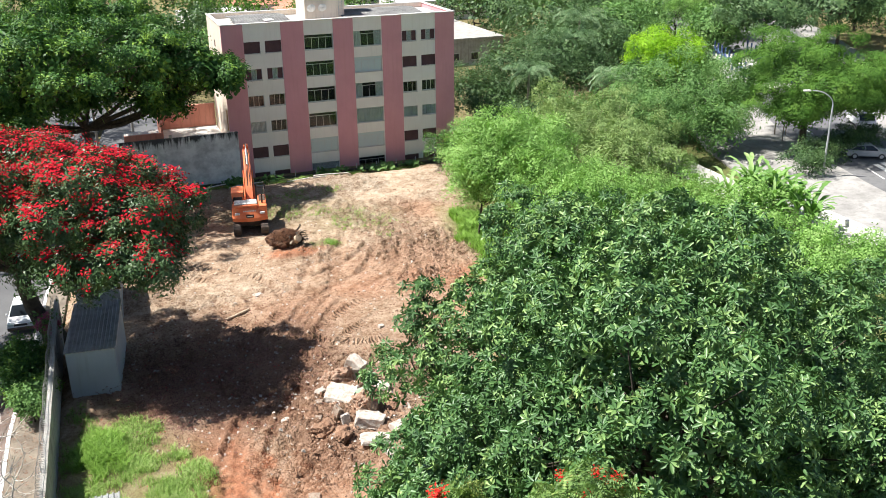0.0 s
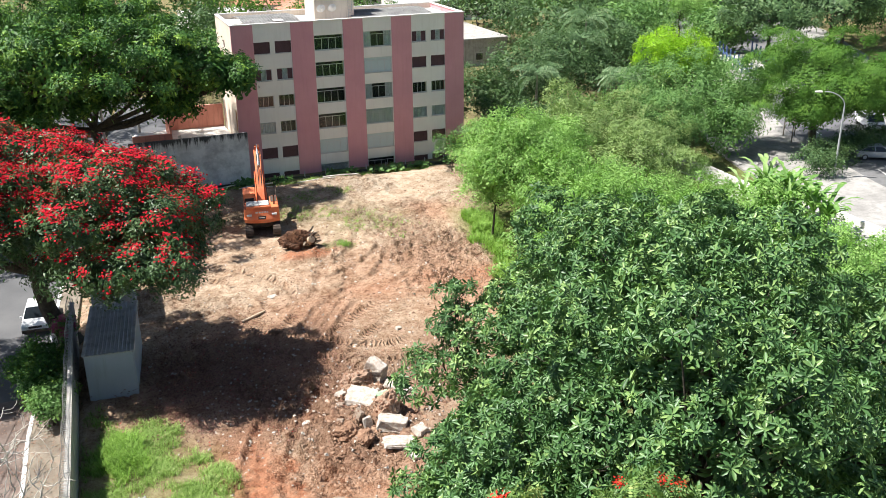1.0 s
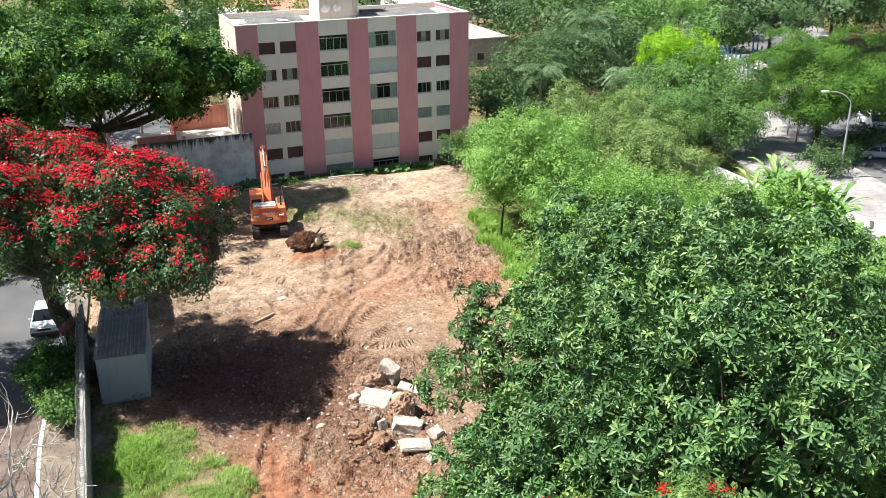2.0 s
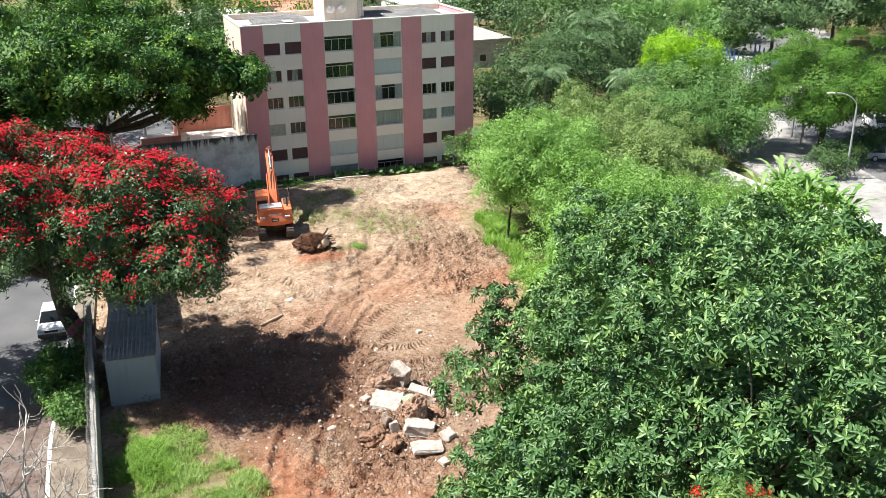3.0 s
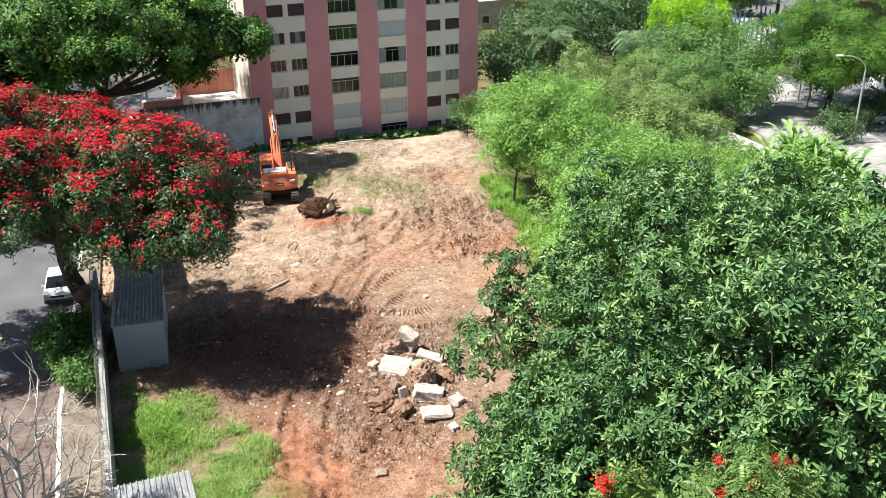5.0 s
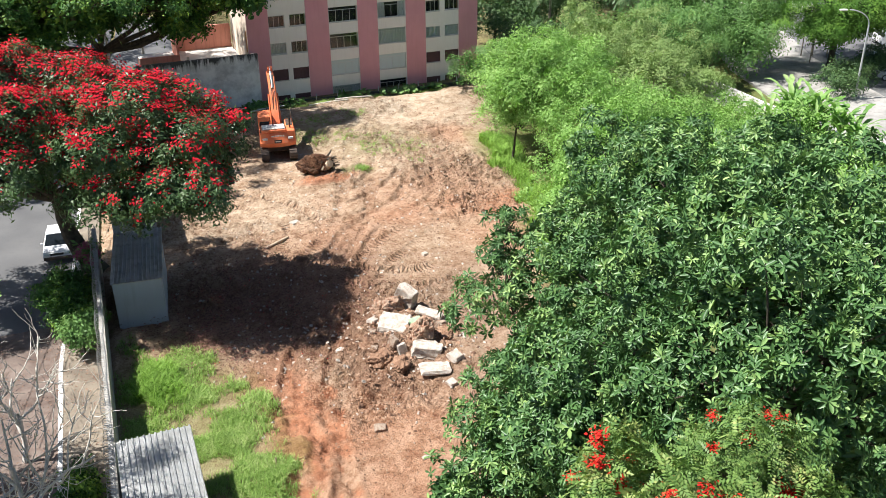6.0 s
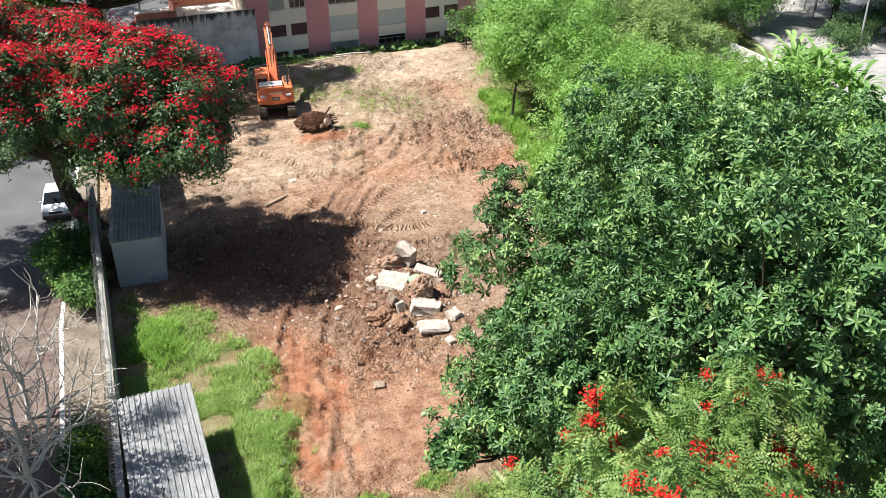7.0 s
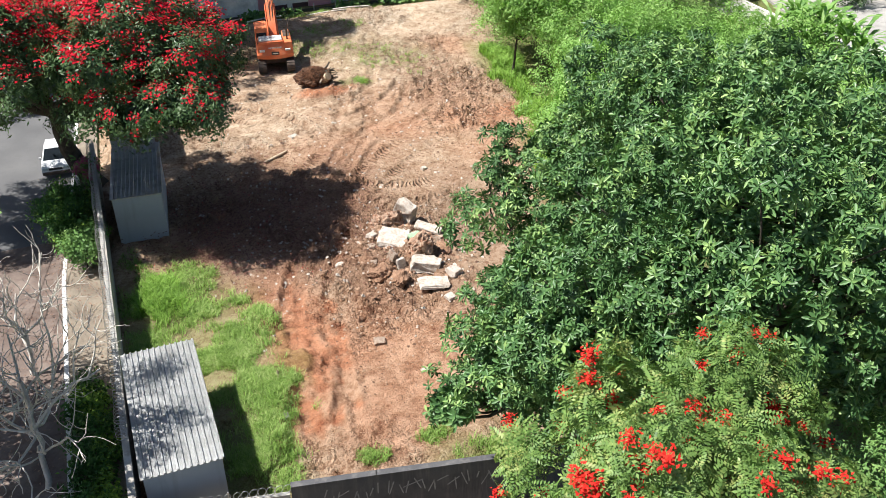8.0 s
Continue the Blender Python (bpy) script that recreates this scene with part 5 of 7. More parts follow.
    p("seat", boxed(-1.15, -0.6, 0.1, 0.65, 1.7, 2.5, 0.06), BLACK, cab)

    # boom: a bent box beam, wide at its foot
    def beam(name, pts, width, mat, label=""):
        bm = bmesh.new()
        rows = []
        for i, (x, y, z, h) in enumerate(pts):
            a = pts[max(i - 1, 0)]
            b = pts[min(i + 1, len(pts) - 1)]
            dy, dz = b[1] - a[1], b[2] - a[2]
            ln = math.hypot(dy, dz)
            ny, nz = -dz / ln, dy / ln
            rows.append([bm.verts.new((x + sx * width / 2, y + ny * h / 2 * s, z + nz * h / 2 * s)) for sx, s in ((-1, -1), (1, -1), (1, 1), (-1, 1))])
        for r, s in zip(rows[:-1], rows[1:]):
            for k in range(4):
                bm.faces.new((r[k], r[(k + 1) % 4], s[(k + 1) % 4], s[k]))
        bm.faces.new(rows[0][::-1])
        bm.faces.new(rows[-1])
        bmesh.ops.bevel(bm, geom=bm.edges[:], offset=0.02, segments=1, affect="EDGES")
        return p(name, bm, mat, root, label)

    boom = beam("boom", [(0.1, 0.7, 1.75, 0.5), (0.1, 1.6, 2.9, 0.72), (0.1, 2.7, 4.15, 0.8), (0.1, 4.0, 4.95, 0.66), (0.1, 5.6, 5.1, 0.48)], 0.58, EX_ORANGE, "orange boom")
    beam("stick", [(0.1, 5.2, 5.75, 0.3), (0.1, 5.6, 5.15, 0.5), (0.1, 6.1, 3.6, 0.42), (0.1, 6.4, 1.9, 0.3)], 0.4, EX_ORANGE, "orange dipper stick")
    p("bucket", prism([(6.0, 1.7), (6.7, 1.75), (7.0, 1.1), (6.5, 0.35), (5.8, 0.3), (5.6, 0.6)], -0.5, 0.7, 0.03), STEEL_DARK)
    for sx in (-0.28, 0.48):
        p("boom_cylinder", tube_mesh("boom_cylinder", [[(sx, 1.35, 1.6, 0.09), (sx, 2.2, 2.9, 0.09)], [(sx, 2.2, 2.9, 0.05), (sx, 3.0, 4.1, 0.05)]], 8), EX_ORANGE, boom)
    p("stick_cylinder", tube_mesh("stick_cylinder", [[(0.1, 2.7, 4.65, 0.1), (0.1, 4.3, 5.6, 0.1)], [(0.1, 4.3, 5.6, 0.05), (0.1, 5.2, 5.85, 0.05)]], 8), GALV, boom)
    p("hose", tube_mesh("hose", [[(0.0, 1.2, 2.9, 0.03), (0.0, 2.4, 4.6, 0.03), (0.0, 3.8, 5.45, 0.03)], [(0.22, 1.2, 2.9, 0.03), (0.22, 2.4, 4.6, 0.03), (0.22, 3.8, 5.45, 0.03)]], 5), BLACK, boom)
    return root


excavator()


# ---- stump, rubble, loose pieces ----
def lump_mesh(size, seed, rough=0.35, sub_=4, m=None):
    """An uneven earthy or rocky lump: a ball pushed about at three scales."""
    bm = bmesh.new()
    bmesh.ops.create_icosphere(bm, subdivisions=sub_, radius=0.5)
    off = Vector((seed * 7.3, seed * 3.1, seed * 1.9))
    for v in bm.verts:
        c = v.co.copy()
        k = 1 + rough * (0.9 * noise.noise(c * 2.6 + off) + 0.6 * noise.noise(c * 6 + off) + 0.4 * noise.noise(c * 14 + off))
        v.co = c * k
    bmesh.ops.transform(bm, matrix=Matrix.Diagonal((*size, 1)), verts=bm.verts)
    if m is not None:
        bmesh.ops.transform(bm, matrix=m, verts=bm.verts)
    return bm


def stump():
    root = thing("tree_stump", "uprooted tree stump with a tangle of roots and earth", "stump", at=(16.2, 66.3, 0.1))
    rng = np.random.default_rng(11)
    part("root_ball", lump_mesh((2.5, 1.7, 1.6), 4, 0.42, 5, Matrix.Translation((-0.15, 0, 0.62))), ROOT, root, "red-brown fibrous root ball")
    fine, thick = [], []
    for k in range(900):
        d = rng.normal(size=3)
        d[2] = abs(d[2]) * 0.9
        d /= np.linalg.norm(d)
        s = np.array((-0.15, 0, 0.6)) + d * np.array((1.25, 0.85, 0.85)) * rng.uniform(0.86, 1.02)
        t = np.cross(d, rng.normal(size=3))
        t /= np.linalg.norm(t)
        e = s + t * rng.uniform(0.15, 0.5) + d * rng.uniform(0.0, 0.16) - np.array((0, 0, 0.06))
        fine.append(curve_pts(s, e, rng.normal(0, 0.05, 3), 4, rng.uniform(0.018, 0.036), 0.009, 0.01, rng))
    for k in range(26):
        a = rng.uniform(-2.6, 0.9)
        s = np.array((0.5 + 0.35 * math.cos(a), 0.2 * math.sin(a), 0.65 + rng.normal(0, 0.2)))
        e = s + np.array((math.cos(a) * rng.uniform(0.4, 0.9), math.sin(a) * rng.uniform(0.3, 0.8) - 0.2, rng.uniform(-0.3, 0.55)))
        thick.append(curve_pts(s, e, rng.normal(0, 0.12, 3), 6, rng.uniform(0.05, 0.11), 0.02, 0.03, rng))
    part("rootlet_mat", tube_mesh("rootlet_mat", fine, 3), ROOT_RED, root, "matted red-brown rootlets", kind="stuff")
    for q in thick:
        part("root", tube_mesh("root", [q], 6), BARK, root, "dark broken root", True)
    part("cut_trunk", tube_mesh("cut_trunk", [curve_pts((0.35, -0.35, 0.35), (0.75, -0.85, 0.95), (0.05, 0, 0.05), 6, 0.24, 0.3, 0.03, rng), curve_pts((0.75, -0.85, 0.95), (0.76, -0.87, 0.96), (0, 0, 0), 3, 0.3, 0.01, 0, rng), curve_pts((0.4, -0.6, 0.7), (0.05, -0.95, 0.55), (0, 0, 0.1), 5, 0.13, 0.08, 0.02, rng)], 9), TIMBER, root, "pale split wood")
    return root


stump()
# x, y, z of the middle, sizes, turn, tilts, material, label
BLOCKS = (
    (15.4, 44.25, 0.85, 1.35, 0.85, 1.25, -46, 6, 18, RUBBLE_PALE, "upright block of broken pale concrete"),
    (13.8, 41.8, 0.45, 1.75, 1.45, 0.36, -34, 14, 6, RUBBLE_PALE, "broad slab of broken pale concrete"),
    (16.1, 42.4, 0.4, 1.7, 0.7, 0.18, -44, 10, 8, RUBBLE_PALE, "thin broken concrete slab"),
    (14.62, 38.9, 0.42, 1.7, 0.85, 0.75, -27, 4, 4, RUBBLE_PALE, "squared concrete beam end"),
    (14.4, 37.3, 0.28, 1.75, 1.15, 0.22, -8, -5, 5, RUBBLE_PALE, "flat white slab of broken concrete"),
    (15.8, 37.9, 0.28, 0.9, 0.8, 0.4, 30, 8, 10, RUBBLE_PALE, "corner piece of broken concrete"),
    (13.1, 40.0, 0.42, 0.35, 0.6, 0.85, 25, 12, 14, RUBBLE, "upright shard of broken concrete"),
    (13.5, 39.6, 0.4, 0.55, 0.4, 0.75, 5, -10, -8, RUBBLE_PALE, "upright shard of broken concrete"),
    (12.2, 42.5, 0.12, 0.5, 0.42, 0.3, 10, 5, 15, RUBBLE_PALE, "small pale rubble stone"),
    (12.95, 43.0, 0.16, 0.7, 0.5, 0.4, 35, 5, 8, RUBBLE_PALE, "small pale rubble stone"),
    (12.7, 42.2, 0.12, 0.45, 0.4, 0.3, 60, 5, 8, RUBBLE, "small pale rubble stone"),
    (14.8, 36.1, 0.16, 0.6, 0.5, 0.25, 20, 8, 6, RUBBLE_PALE, "loose white stone on red earth"),
    (10.4, 34.05, 0.16, 0.6, 0.5, 0.3, -15, 6, 6, RUBBLE, "loose grey stone on red earth"),
    (11.62, 31.3, 0.1, 0.45, 0.26, 0.18, 15, 6, 6, RUBBLE_PALE, "loose white stone on red earth"),
    (4.68, 30.55, 0.12, 1.2, 0.5, 0.14, 14, 3, 3, CONCRETE, "flat grey slab lying in grass"),
    (18.73, 50.0, 0.15, 0.4, 0.32, 0.28, 15, 6, 6, RUBBLE_PALE, "loose pale stone on earth"),
    (12.3, 58.2, 0.1, 0.75, 0.5, 0.12, 30, 4, 6, RUBBLE_PALE, "loose flat pale stone on earth"),
)
LUMPS = (
    (14.45, 43.9, 0.45, 1.25, 0.9, 1.0, 10, "rust-stained lump of broken masonry"),
    (13.75, 44.2, 0.32, 0.75, 0.7, 0.75, 40, "earth-stained chunk of masonry"),
    (14.75, 40.0, 0.8, 1.3, 1.0, 1.25, 25, "rough brown lump of masonry on the rubble heap"),
    (12.3, 39.3, 0.3, 1.0, 0.9, 0.8, 0, "earthy lump at the foot of the rubble heap"),
    (12.0, 40.6, 0.3, 0.9, 0.8, 0.7, 0, "earthy lump at the foot of the rubble heap"),
    (13.0, 38.4, 0.25, 1.1, 0.8, 0.6, 60, "earthy lump at the foot of the rubble heap"),
    (16.2, 40.2, 0.25, 0.9, 0.8, 0.6, 60, "earthy lump at the foot of the rubble heap"),
)
for k, (x, y, z, a, b, c, rz, lab) in enumerate(LUMPS):
    ob = solid("masonry_lump", lump_mesh((a * 1.15, b * 1.15, c * 1.15), 31 + k, 0.4, 4), RUBBLE_LUMP if k < 3 else RUBBLE_BROWN, lab, "rubble lump", "", "lumps of rubble")
    ob.matrix_basis = pose(x, y, z - 0.12 + float(ground_z(x, y)) * 0.6, 8, -6, rz)
solid("green_tile", boxed(-0.38, 0.38, -0.25, 0.25, -0.09, 0.09, 0.01), GREEN_TILE, "broken green-painted piece of masonry on the heap", "tile", at=(14.95, 41.5, 0.72), rz=12)
rr = random.Random(77)
MORE = []
for k in range(48):
    q = rr.uniform(0.18, 0.5)
    MORE.append((rr.gauss(13.9, 1.5), rr.gauss(40.6, 2.1), q * 0.35, q * rr.uniform(0.9, 1.5), q, q * rr.uniform(0.5, 0.9), rr.uniform(0, 180), rr.uniform(-25, 25), rr.uniform(-25, 25), (RUBBLE, RUBBLE_BROWN, RUBBLE_PALE)[k % 3], "small broken chunk of rubble on the heap"))
for k, (x, y, z, a, b, c, rz, rx, ry, mat, lab) in enumerate(BLOCKS + tuple(MORE)):
    gz = float(ground_z(x, y))
    bm = angular((a * 0.9, b * 0.9, c * 0.96), 20 + k, 0.5)
    ob = solid("rubble_block", bm, mat, lab, "rubble block", "", "pieces of rubble")
    ob.matrix_basis = pose(x, y, z - 0.1 + gz * 0.6, rx, ry, rz)
lg = solid("wooden_plank", tube_mesh("wooden_plank", [[(0, 0, 0.08, 0.09), (0.8, 0.45, 0.1, 0.1), (1.7, 1.0, 0.12, 0.08)]], 7), TIMBER, "pale weathered plank lying on bare earth", "plank", at=(9.6, 55.0, float(ground_z(10.4, 55.5)) - 0.0))
sk = solid("wooden_stake", tube_mesh("wooden_stake", [[(0, 0, -0.2, 0.05), (0.02, 0.0, 0.75, 0.045)]], 6), TIMBER, "short wooden stake standing in the grass", "stake", at=(5.3, 33.0, 0))
sk2 = solid("wooden_stake", tube_mesh("wooden_stake", [[(0, 0, -0.2, 0.05), (0.15, 0.3, 0.5, 0.045)]], 6), ROOT, "dark broken stake in the earth", "stake", at=(12.7, 35.9, 0))
for k, (x, y, rz, ln) in enumerate(((14.4, 83.6, 10, 3.4), (15.2, 84.3, -25, 2.6), (11.5, 83.2, 25, 3.0), (20, 83.8, 4, 4.5), (22.6, 83.9, -6, 3.5))):
    m = tube_mesh("timber_pole", [[(0, 0, 0.1, 0.07), (ln / 2, 0.05, 0.14, 0.07), (ln, 0, 0.1, 0.05)]], 6)
    solid("timber_pole", m, DRYWOOD, "grey timber pole lying by the far wall", "timber pole", "", "poles by the far wall", at=(x, y, float(ground_z(x, y)) + 0.05), rz=rz)


def clods():
    rng = np.random.default_rng(21)
    tv = np.array([(-0.5, -0.5, -0.3), (0.5, -0.5, -0.3), (0.5, 0.5, -0.3), (-0.5, 0.5, -0.3), (-0.22, 0, 0.42), (0.25, 0, 0.42)])
    tf = np.array([(0, 1, 5), (0, 5, 4), (1, 2, 5), (2, 3, 4), (2, 4, 5), (3, 0, 4)])
    tpls = []
    for k in range(7):
        v = (tv * 2.1 + rng.normal(0, 0.25, tv.shape)) * np.array((1, rng.uniform(0.55, 0.9), rng.uniform(0.5, 0.8)))
        a = rng.uniform(-0.5, 0.5)
        v = v @ np.array(((math.cos(a), 0, math.sin(a)), (0, 1, 0), (-math.sin(a), 0, math.cos(a))))
        tpls.append((v, tf))
    groups = ((14.2, 40.0, 2.8, 3.8, 1300, 0.075), (12.5, 36.5, 3.0, 3.0, 500, 0.06), (18, 52, 6, 8, 900, 0.05), (26.3, 61, 2.6, 8, 1500, 0.065), (9, 48, 6, 7, 400, 0.04), (10, 31, 3, 4, 500, 0.04), (20, 68, 8, 10, 400, 0.045),
              (16.6, 65.4, 1.9, 0.9, 300, 0.07), (28, 78, 6, 4, 300, 0.06), (16, 55, 9, 12, 6000, 0.034), (12, 38, 6, 9, 4500, 0.03), (24, 66, 6, 10, 3600, 0.04), (26, 60, 2.4, 6, 1500, 0.06))
    P, S = [], []
    for cx, cy, sx, sy, n, s in groups:
        p = rng.normal(size=(n, 2)) * (sx * 0.6, sy * 0.6) + (cx, cy)
        P.append(p)
        S.append(s * 0.72 * np.exp(rng.normal(0, 0.55, n)).clip(0.3, 2.4))
    P, S = np.concatenate(P), np.concatenate(S)
    ok = (P[:, 0] > 0.5) & (P[:, 1] > 26) & (P[:, 1] < 84) & (P[:, 0] < 33) & ~((P[:, 0] < 3.2) & (P[:, 1] < 55))
    P, S = P[ok], S[ok]
    Q = np.column_stack([P, ground_z(P[:, 0], P[:, 1]) + S * 0.15])
    which = rng.integers(0, 7, len(Q))
    V, F, base = [], [], 0
    for k in range(7):
        i = np.nonzero(which == k)[0]
        a = rng.uniform(0, 6.28, len(i))
        c, s = np.cos(a), np.sin(a)
        v = tpls[k][0]
        pts = np.stack([v[None, :, 0] * c[:, None] - v[None, :, 1] * s[:, None], v[None, :, 0] * s[:, None] + v[None, :, 1] * c[:, None], np.repeat(v[None, :, 2], len(i), 0)], -1) * S[i][:, None, None] + Q[i][:, None]
        V.append(pts.reshape(-1, 3))
        F.append((tf[None] + (base + np.arange(len(i)) * len(v))[:, None, None]).reshape(-1, 3))
        base += len(i) * len(v)
    me = raw("earth_clods", np.concatenate(V), np.concatenate(F))
    finish(me, CLOD)
    tagged(new("earth_clods", me), "scattered clods and crumbs of red-brown earth", "earth clods", "", "stuff")
    # pale stone chips
    n = 900
    p = np.concatenate([rng.normal(size=(400, 2)) * (6, 6) + (9, 47), rng.normal(size=(250, 2)) * (3, 3) + (12.5, 41), rng.normal(size=(350, 2)) * (6, 12) + (18, 62)])
    ok = (p[:, 0] > 3.4) & (p[:, 1] > 28) & (p[:, 1] < 82) & (p[:, 0] < 30)
    p = p[ok]
    q = np.column_stack([p, ground_z(p[:, 0], p[:, 1]) + 0.02])
    tri = spread([(tpls[0][0] * 0.055, tf)])
    v, f = scatter([tri], q, np.tile((0, 0, 1.0), (len(q), 1)), (0.5, 1.8), rng, 0.4)
    me = raw("stone_chips", v, f)
    finish(me, RUBBLE_PALE)
    tagged(new("stone_chips", me), "small pale stone chips strewn over the earth", "stone chips", "", "stuff")


clods()


# ---- vehicles ----
def car(label, paint, at, rz, ln=4.1, w=1.66, h=1.42, van=False):
    root = thing("car", label, "car", at=at, rz=rz)
    k = ln / 4.1
    if van:
        prof = [(-2.0, 0.35), (-2.05, 0.8), (-1.75, 1.0), (-1.2, 1.75), (-0.9, 1.95), (1.9, 1.95), (2.05, 1.8), (2.05, 0.35)]
        glass = [(-1.7, 1.02), (-1.2, 1.7), (-1.0, 1.85), (-0.2, 1.85), (-0.2, 1.05)]
    else:
        prof = [(-2.0, 0.3), (-2.06, 0.55), (-1.95, 0.78), (-1.1, 0.9), (1.55, 0.94), (2.0, 0.88), (2.05, 0.5), (2.0, 0.3)]
        glass = [(-1.08, 0.9), (-0.45, 1.36), (1.0, 1.36), (1.75, 0.93)]
    prof = [(y * k, z) for y, z in prof]
    body = part("body", prism(prof, -w / 2, w / 2, 0.06), paint, root)
    if not van:
        bm = bmesh.new()
        lo = [bm.verts.new((s * (w / 2 - 0.06), y * k, 0.88)) for s, y in ((-1, -1.15), (1, -1.15), (1, 1.85), (-1, 1.85))]
        hi = [bm.verts.new((s * (w / 2 - 0.22), y * k, h - 0.04)) for s, y in ((-1, -0.42), (1, -0.42), (1, 1.05), (-1, 1.05))]
        for i in range(4):
            bm.faces.new((lo[i], lo[(i + 1) % 4], hi[(i + 1) % 4], hi[i]))
        bm.faces.new(hi)
        part("glasshouse", bm, CAR_GLASS, root, "dark car glass")
        part("roof", boxed(-w / 2 + 0.2, w / 2 - 0.2, -0.42 * k, 1.07 * k, h - 0.05, h, 0.02), paint, root)
        for s in (-1, 1):
            x0, x1 = s * (w / 2 - 0.06), s * (w / 2 - 0.215)
            for ya, yb in ((-1.15, -0.42), (0.35, 0.35), (1.85, 1.05)):
                part("pillar", tube_mesh("pillar", [[(x0, ya * k, 0.88, 0.035), (x1, yb * k, h - 0.03, 0.035)]], 5), paint, root)
    else:
        part("windscreen", prism([(-1.74 * k, 1.04), (-1.22 * k, 1.7), (-1.24 * k, 1.72), (-1.78 * k, 1.06)], -w / 2 + 0.1, w / 2 - 0.1), CAR_GLASS, root)
        for s in (-1, 1):
            part("side_window", boxed(s * w / 2 - 0.01, s * w / 2 + 0.01, -1.0 * k, 1.6 * k, 1.2, 1.65), CAR_GLASS, root)
    for s in (-1, 1):
        for y in (-1.3 * k, 1.25 * k):
            tyre = bmesh.new()
            bmesh.ops.create_cone(tyre, cap_ends=True, segments=20, radius1=0.31, radius2=0.31, depth=0.2, matrix=Matrix.Translation((s * (w / 2 - 0.08), y, 0.31)) @ Matrix.Rotation(math.pi / 2, 4, "Y"))
            wl = part("wheel", tyre, BLACK, root)
            rim = bmesh.new()
            bmesh.ops.create_cone(rim, cap_ends=True, segments=16, radius1=0.19, radius2=0.19, depth=0.22, matrix=Matrix.Translation((s * (w / 2 - 0.08), y, 0.31)) @ Matrix.Rotation(math.pi / 2, 4, "Y"))
            part("rim", rim, GALV, wl)
        part("headlight", boxed(s * 0.6 - 0.16, s * 0.6 + 0.16, prof[1][0] - 0.005, prof[1][0] + 0.1, 0.62, 0.76, 0.02), FROSTED, root)
        part("mirror", boxed(s * (w / 2 + 0.08) - 0.07, s * (w / 2 + 0.08) + 0.07, -0.95 * k, -0.85 * k, 0.92, 1.05, 0.02), paint, root)
    part("bumper", boxed(-w / 2 + 0.02, w / 2 - 0.02, prof[1][0] - 0.06, prof[1][0] + 0.08, 0.3, 0.5, 0.03), paint if van else STEEL_DARK, root)
    part("grille", boxed(-0.4, 0.4, prof[1][0] - 0.012, prof[1][0] + 0.05, 0.6, 0.72), BLACK, root)
    return root


car("white compact car parked at the kerb under the red tree", WHITE_PAINT, (-2.75, 60.1, -0.05), -5, 4.0, 1.68)
car("white pickup parked on the shaded street", WHITE_PAINT, (2.9, 112.5, -0.05), -6, 4.3, 1.75)
car("white van standing on the sunlit avenue", WHITE_PAINT, (86.5, 79.0, -0.06), -25, 4.6, 1.9, van=True)
car("silver car parked in the umbrella tree's shade", SILVER_PAINT, (77.0, 68.5, -0.06), 60, 4.2, 1.75)
car("dark car parked in the umbrella tree's shade", DARK_PAINT, (79.0, 73.0, -0.06), 60, 4.2, 1.75)
car("dark car parked behind the white wall", DARK_PAINT, (59.0, 62.0, 0.06), 70, 4.1, 1.7)
car("dark car driving along the avenue", DARK_PAINT, (104, 118, -0.06), -28, 4.2, 1.75)


# ---- street furniture ----
def street_lamp(at, rz, h=8.5, reach=2.6, label="tall grey street lamp with a curved arm beside the avenue"):
    root = thing("street_lamp", label, "street lamp", at=at, rz=rz)
    part("pole", tube_mesh("pole", [[(0, 0, -0.3, 0.11), (0, 0, h * 0.6, 0.085), (0, 0, h - 1.6, 0.07)]], 8), GREYPAINT, root)
    arm = [(0, 0, h - 1.6, 0.06)] + [(-reach * (1 - math.cos(a)), 0, h - 1.6 + 1.45 * math.sin(a), 0.05) for a in np.linspace(0.15, 1.5, 8)]
    part("arm", tube_mesh("arm", [arm], 6), GREYPAINT, root)
    part("lamp_head", boxed(-reach - 0.75, -reach - 0.05, -0.14, 0.14, h - 0.24, h - 0.08, 0.05), SLAB, root)
    return root


street_lamp((67.9, 64.6, 0), -20, 8.6, 2.2)
for x, y, h in ((74.4, 79.3, 4.2), (75.6, 78.9, 4.6), (76.6, 77.8, 4.4), (73.2, 76.6, 4.8)):
    solid("timber_pole", tube_mesh("timber_pole", [[(0, 0, -0.2, 0.07), (0.05, 0, h, 0.06)]], 6), BARK_PALE, "slim bare pole standing beside the avenue", "pole", "", "poles by the avenue", at=(x, y, 0))
street_lamp((104.0, 141.0, 0), 20, 10, 2.5, "far grey street lamp above the avenue trees")
for x, y, h, lab in ((7.4, 108.3, 7.5, "concrete utility pole on the shaded street"), (3.4, 98, 7.5, "thin steel pole by the old house")):
    r = thing("utility_pole", lab, "utility pole", at=(x, y, 0))
    part("pole", tube_mesh("pole", [[(0, 0, -0.3, 0.17), (0, 0, h, 0.12)]], 8), CONCRETE, r)
    part("crossarm", boxed(-0.9, 0.9, -0.05, 0.05, h - 0.7, h - 0.58), DRYWOOD, r)
    for s in (-0.7, 0, 0.7):
        part("insulator", boxed(s - 0.04, s + 0.04, -0.04, 0.04, h - 0.58, h - 0.42), SLAB, r)
wires = [curve_pts((7.4 + s, 108.3, 7.0), (-9 + s, 40, 7.0), (0, 0, -0.8), 12, 0.02, 0.02) for s in (-0.7, 0, 0.7)]
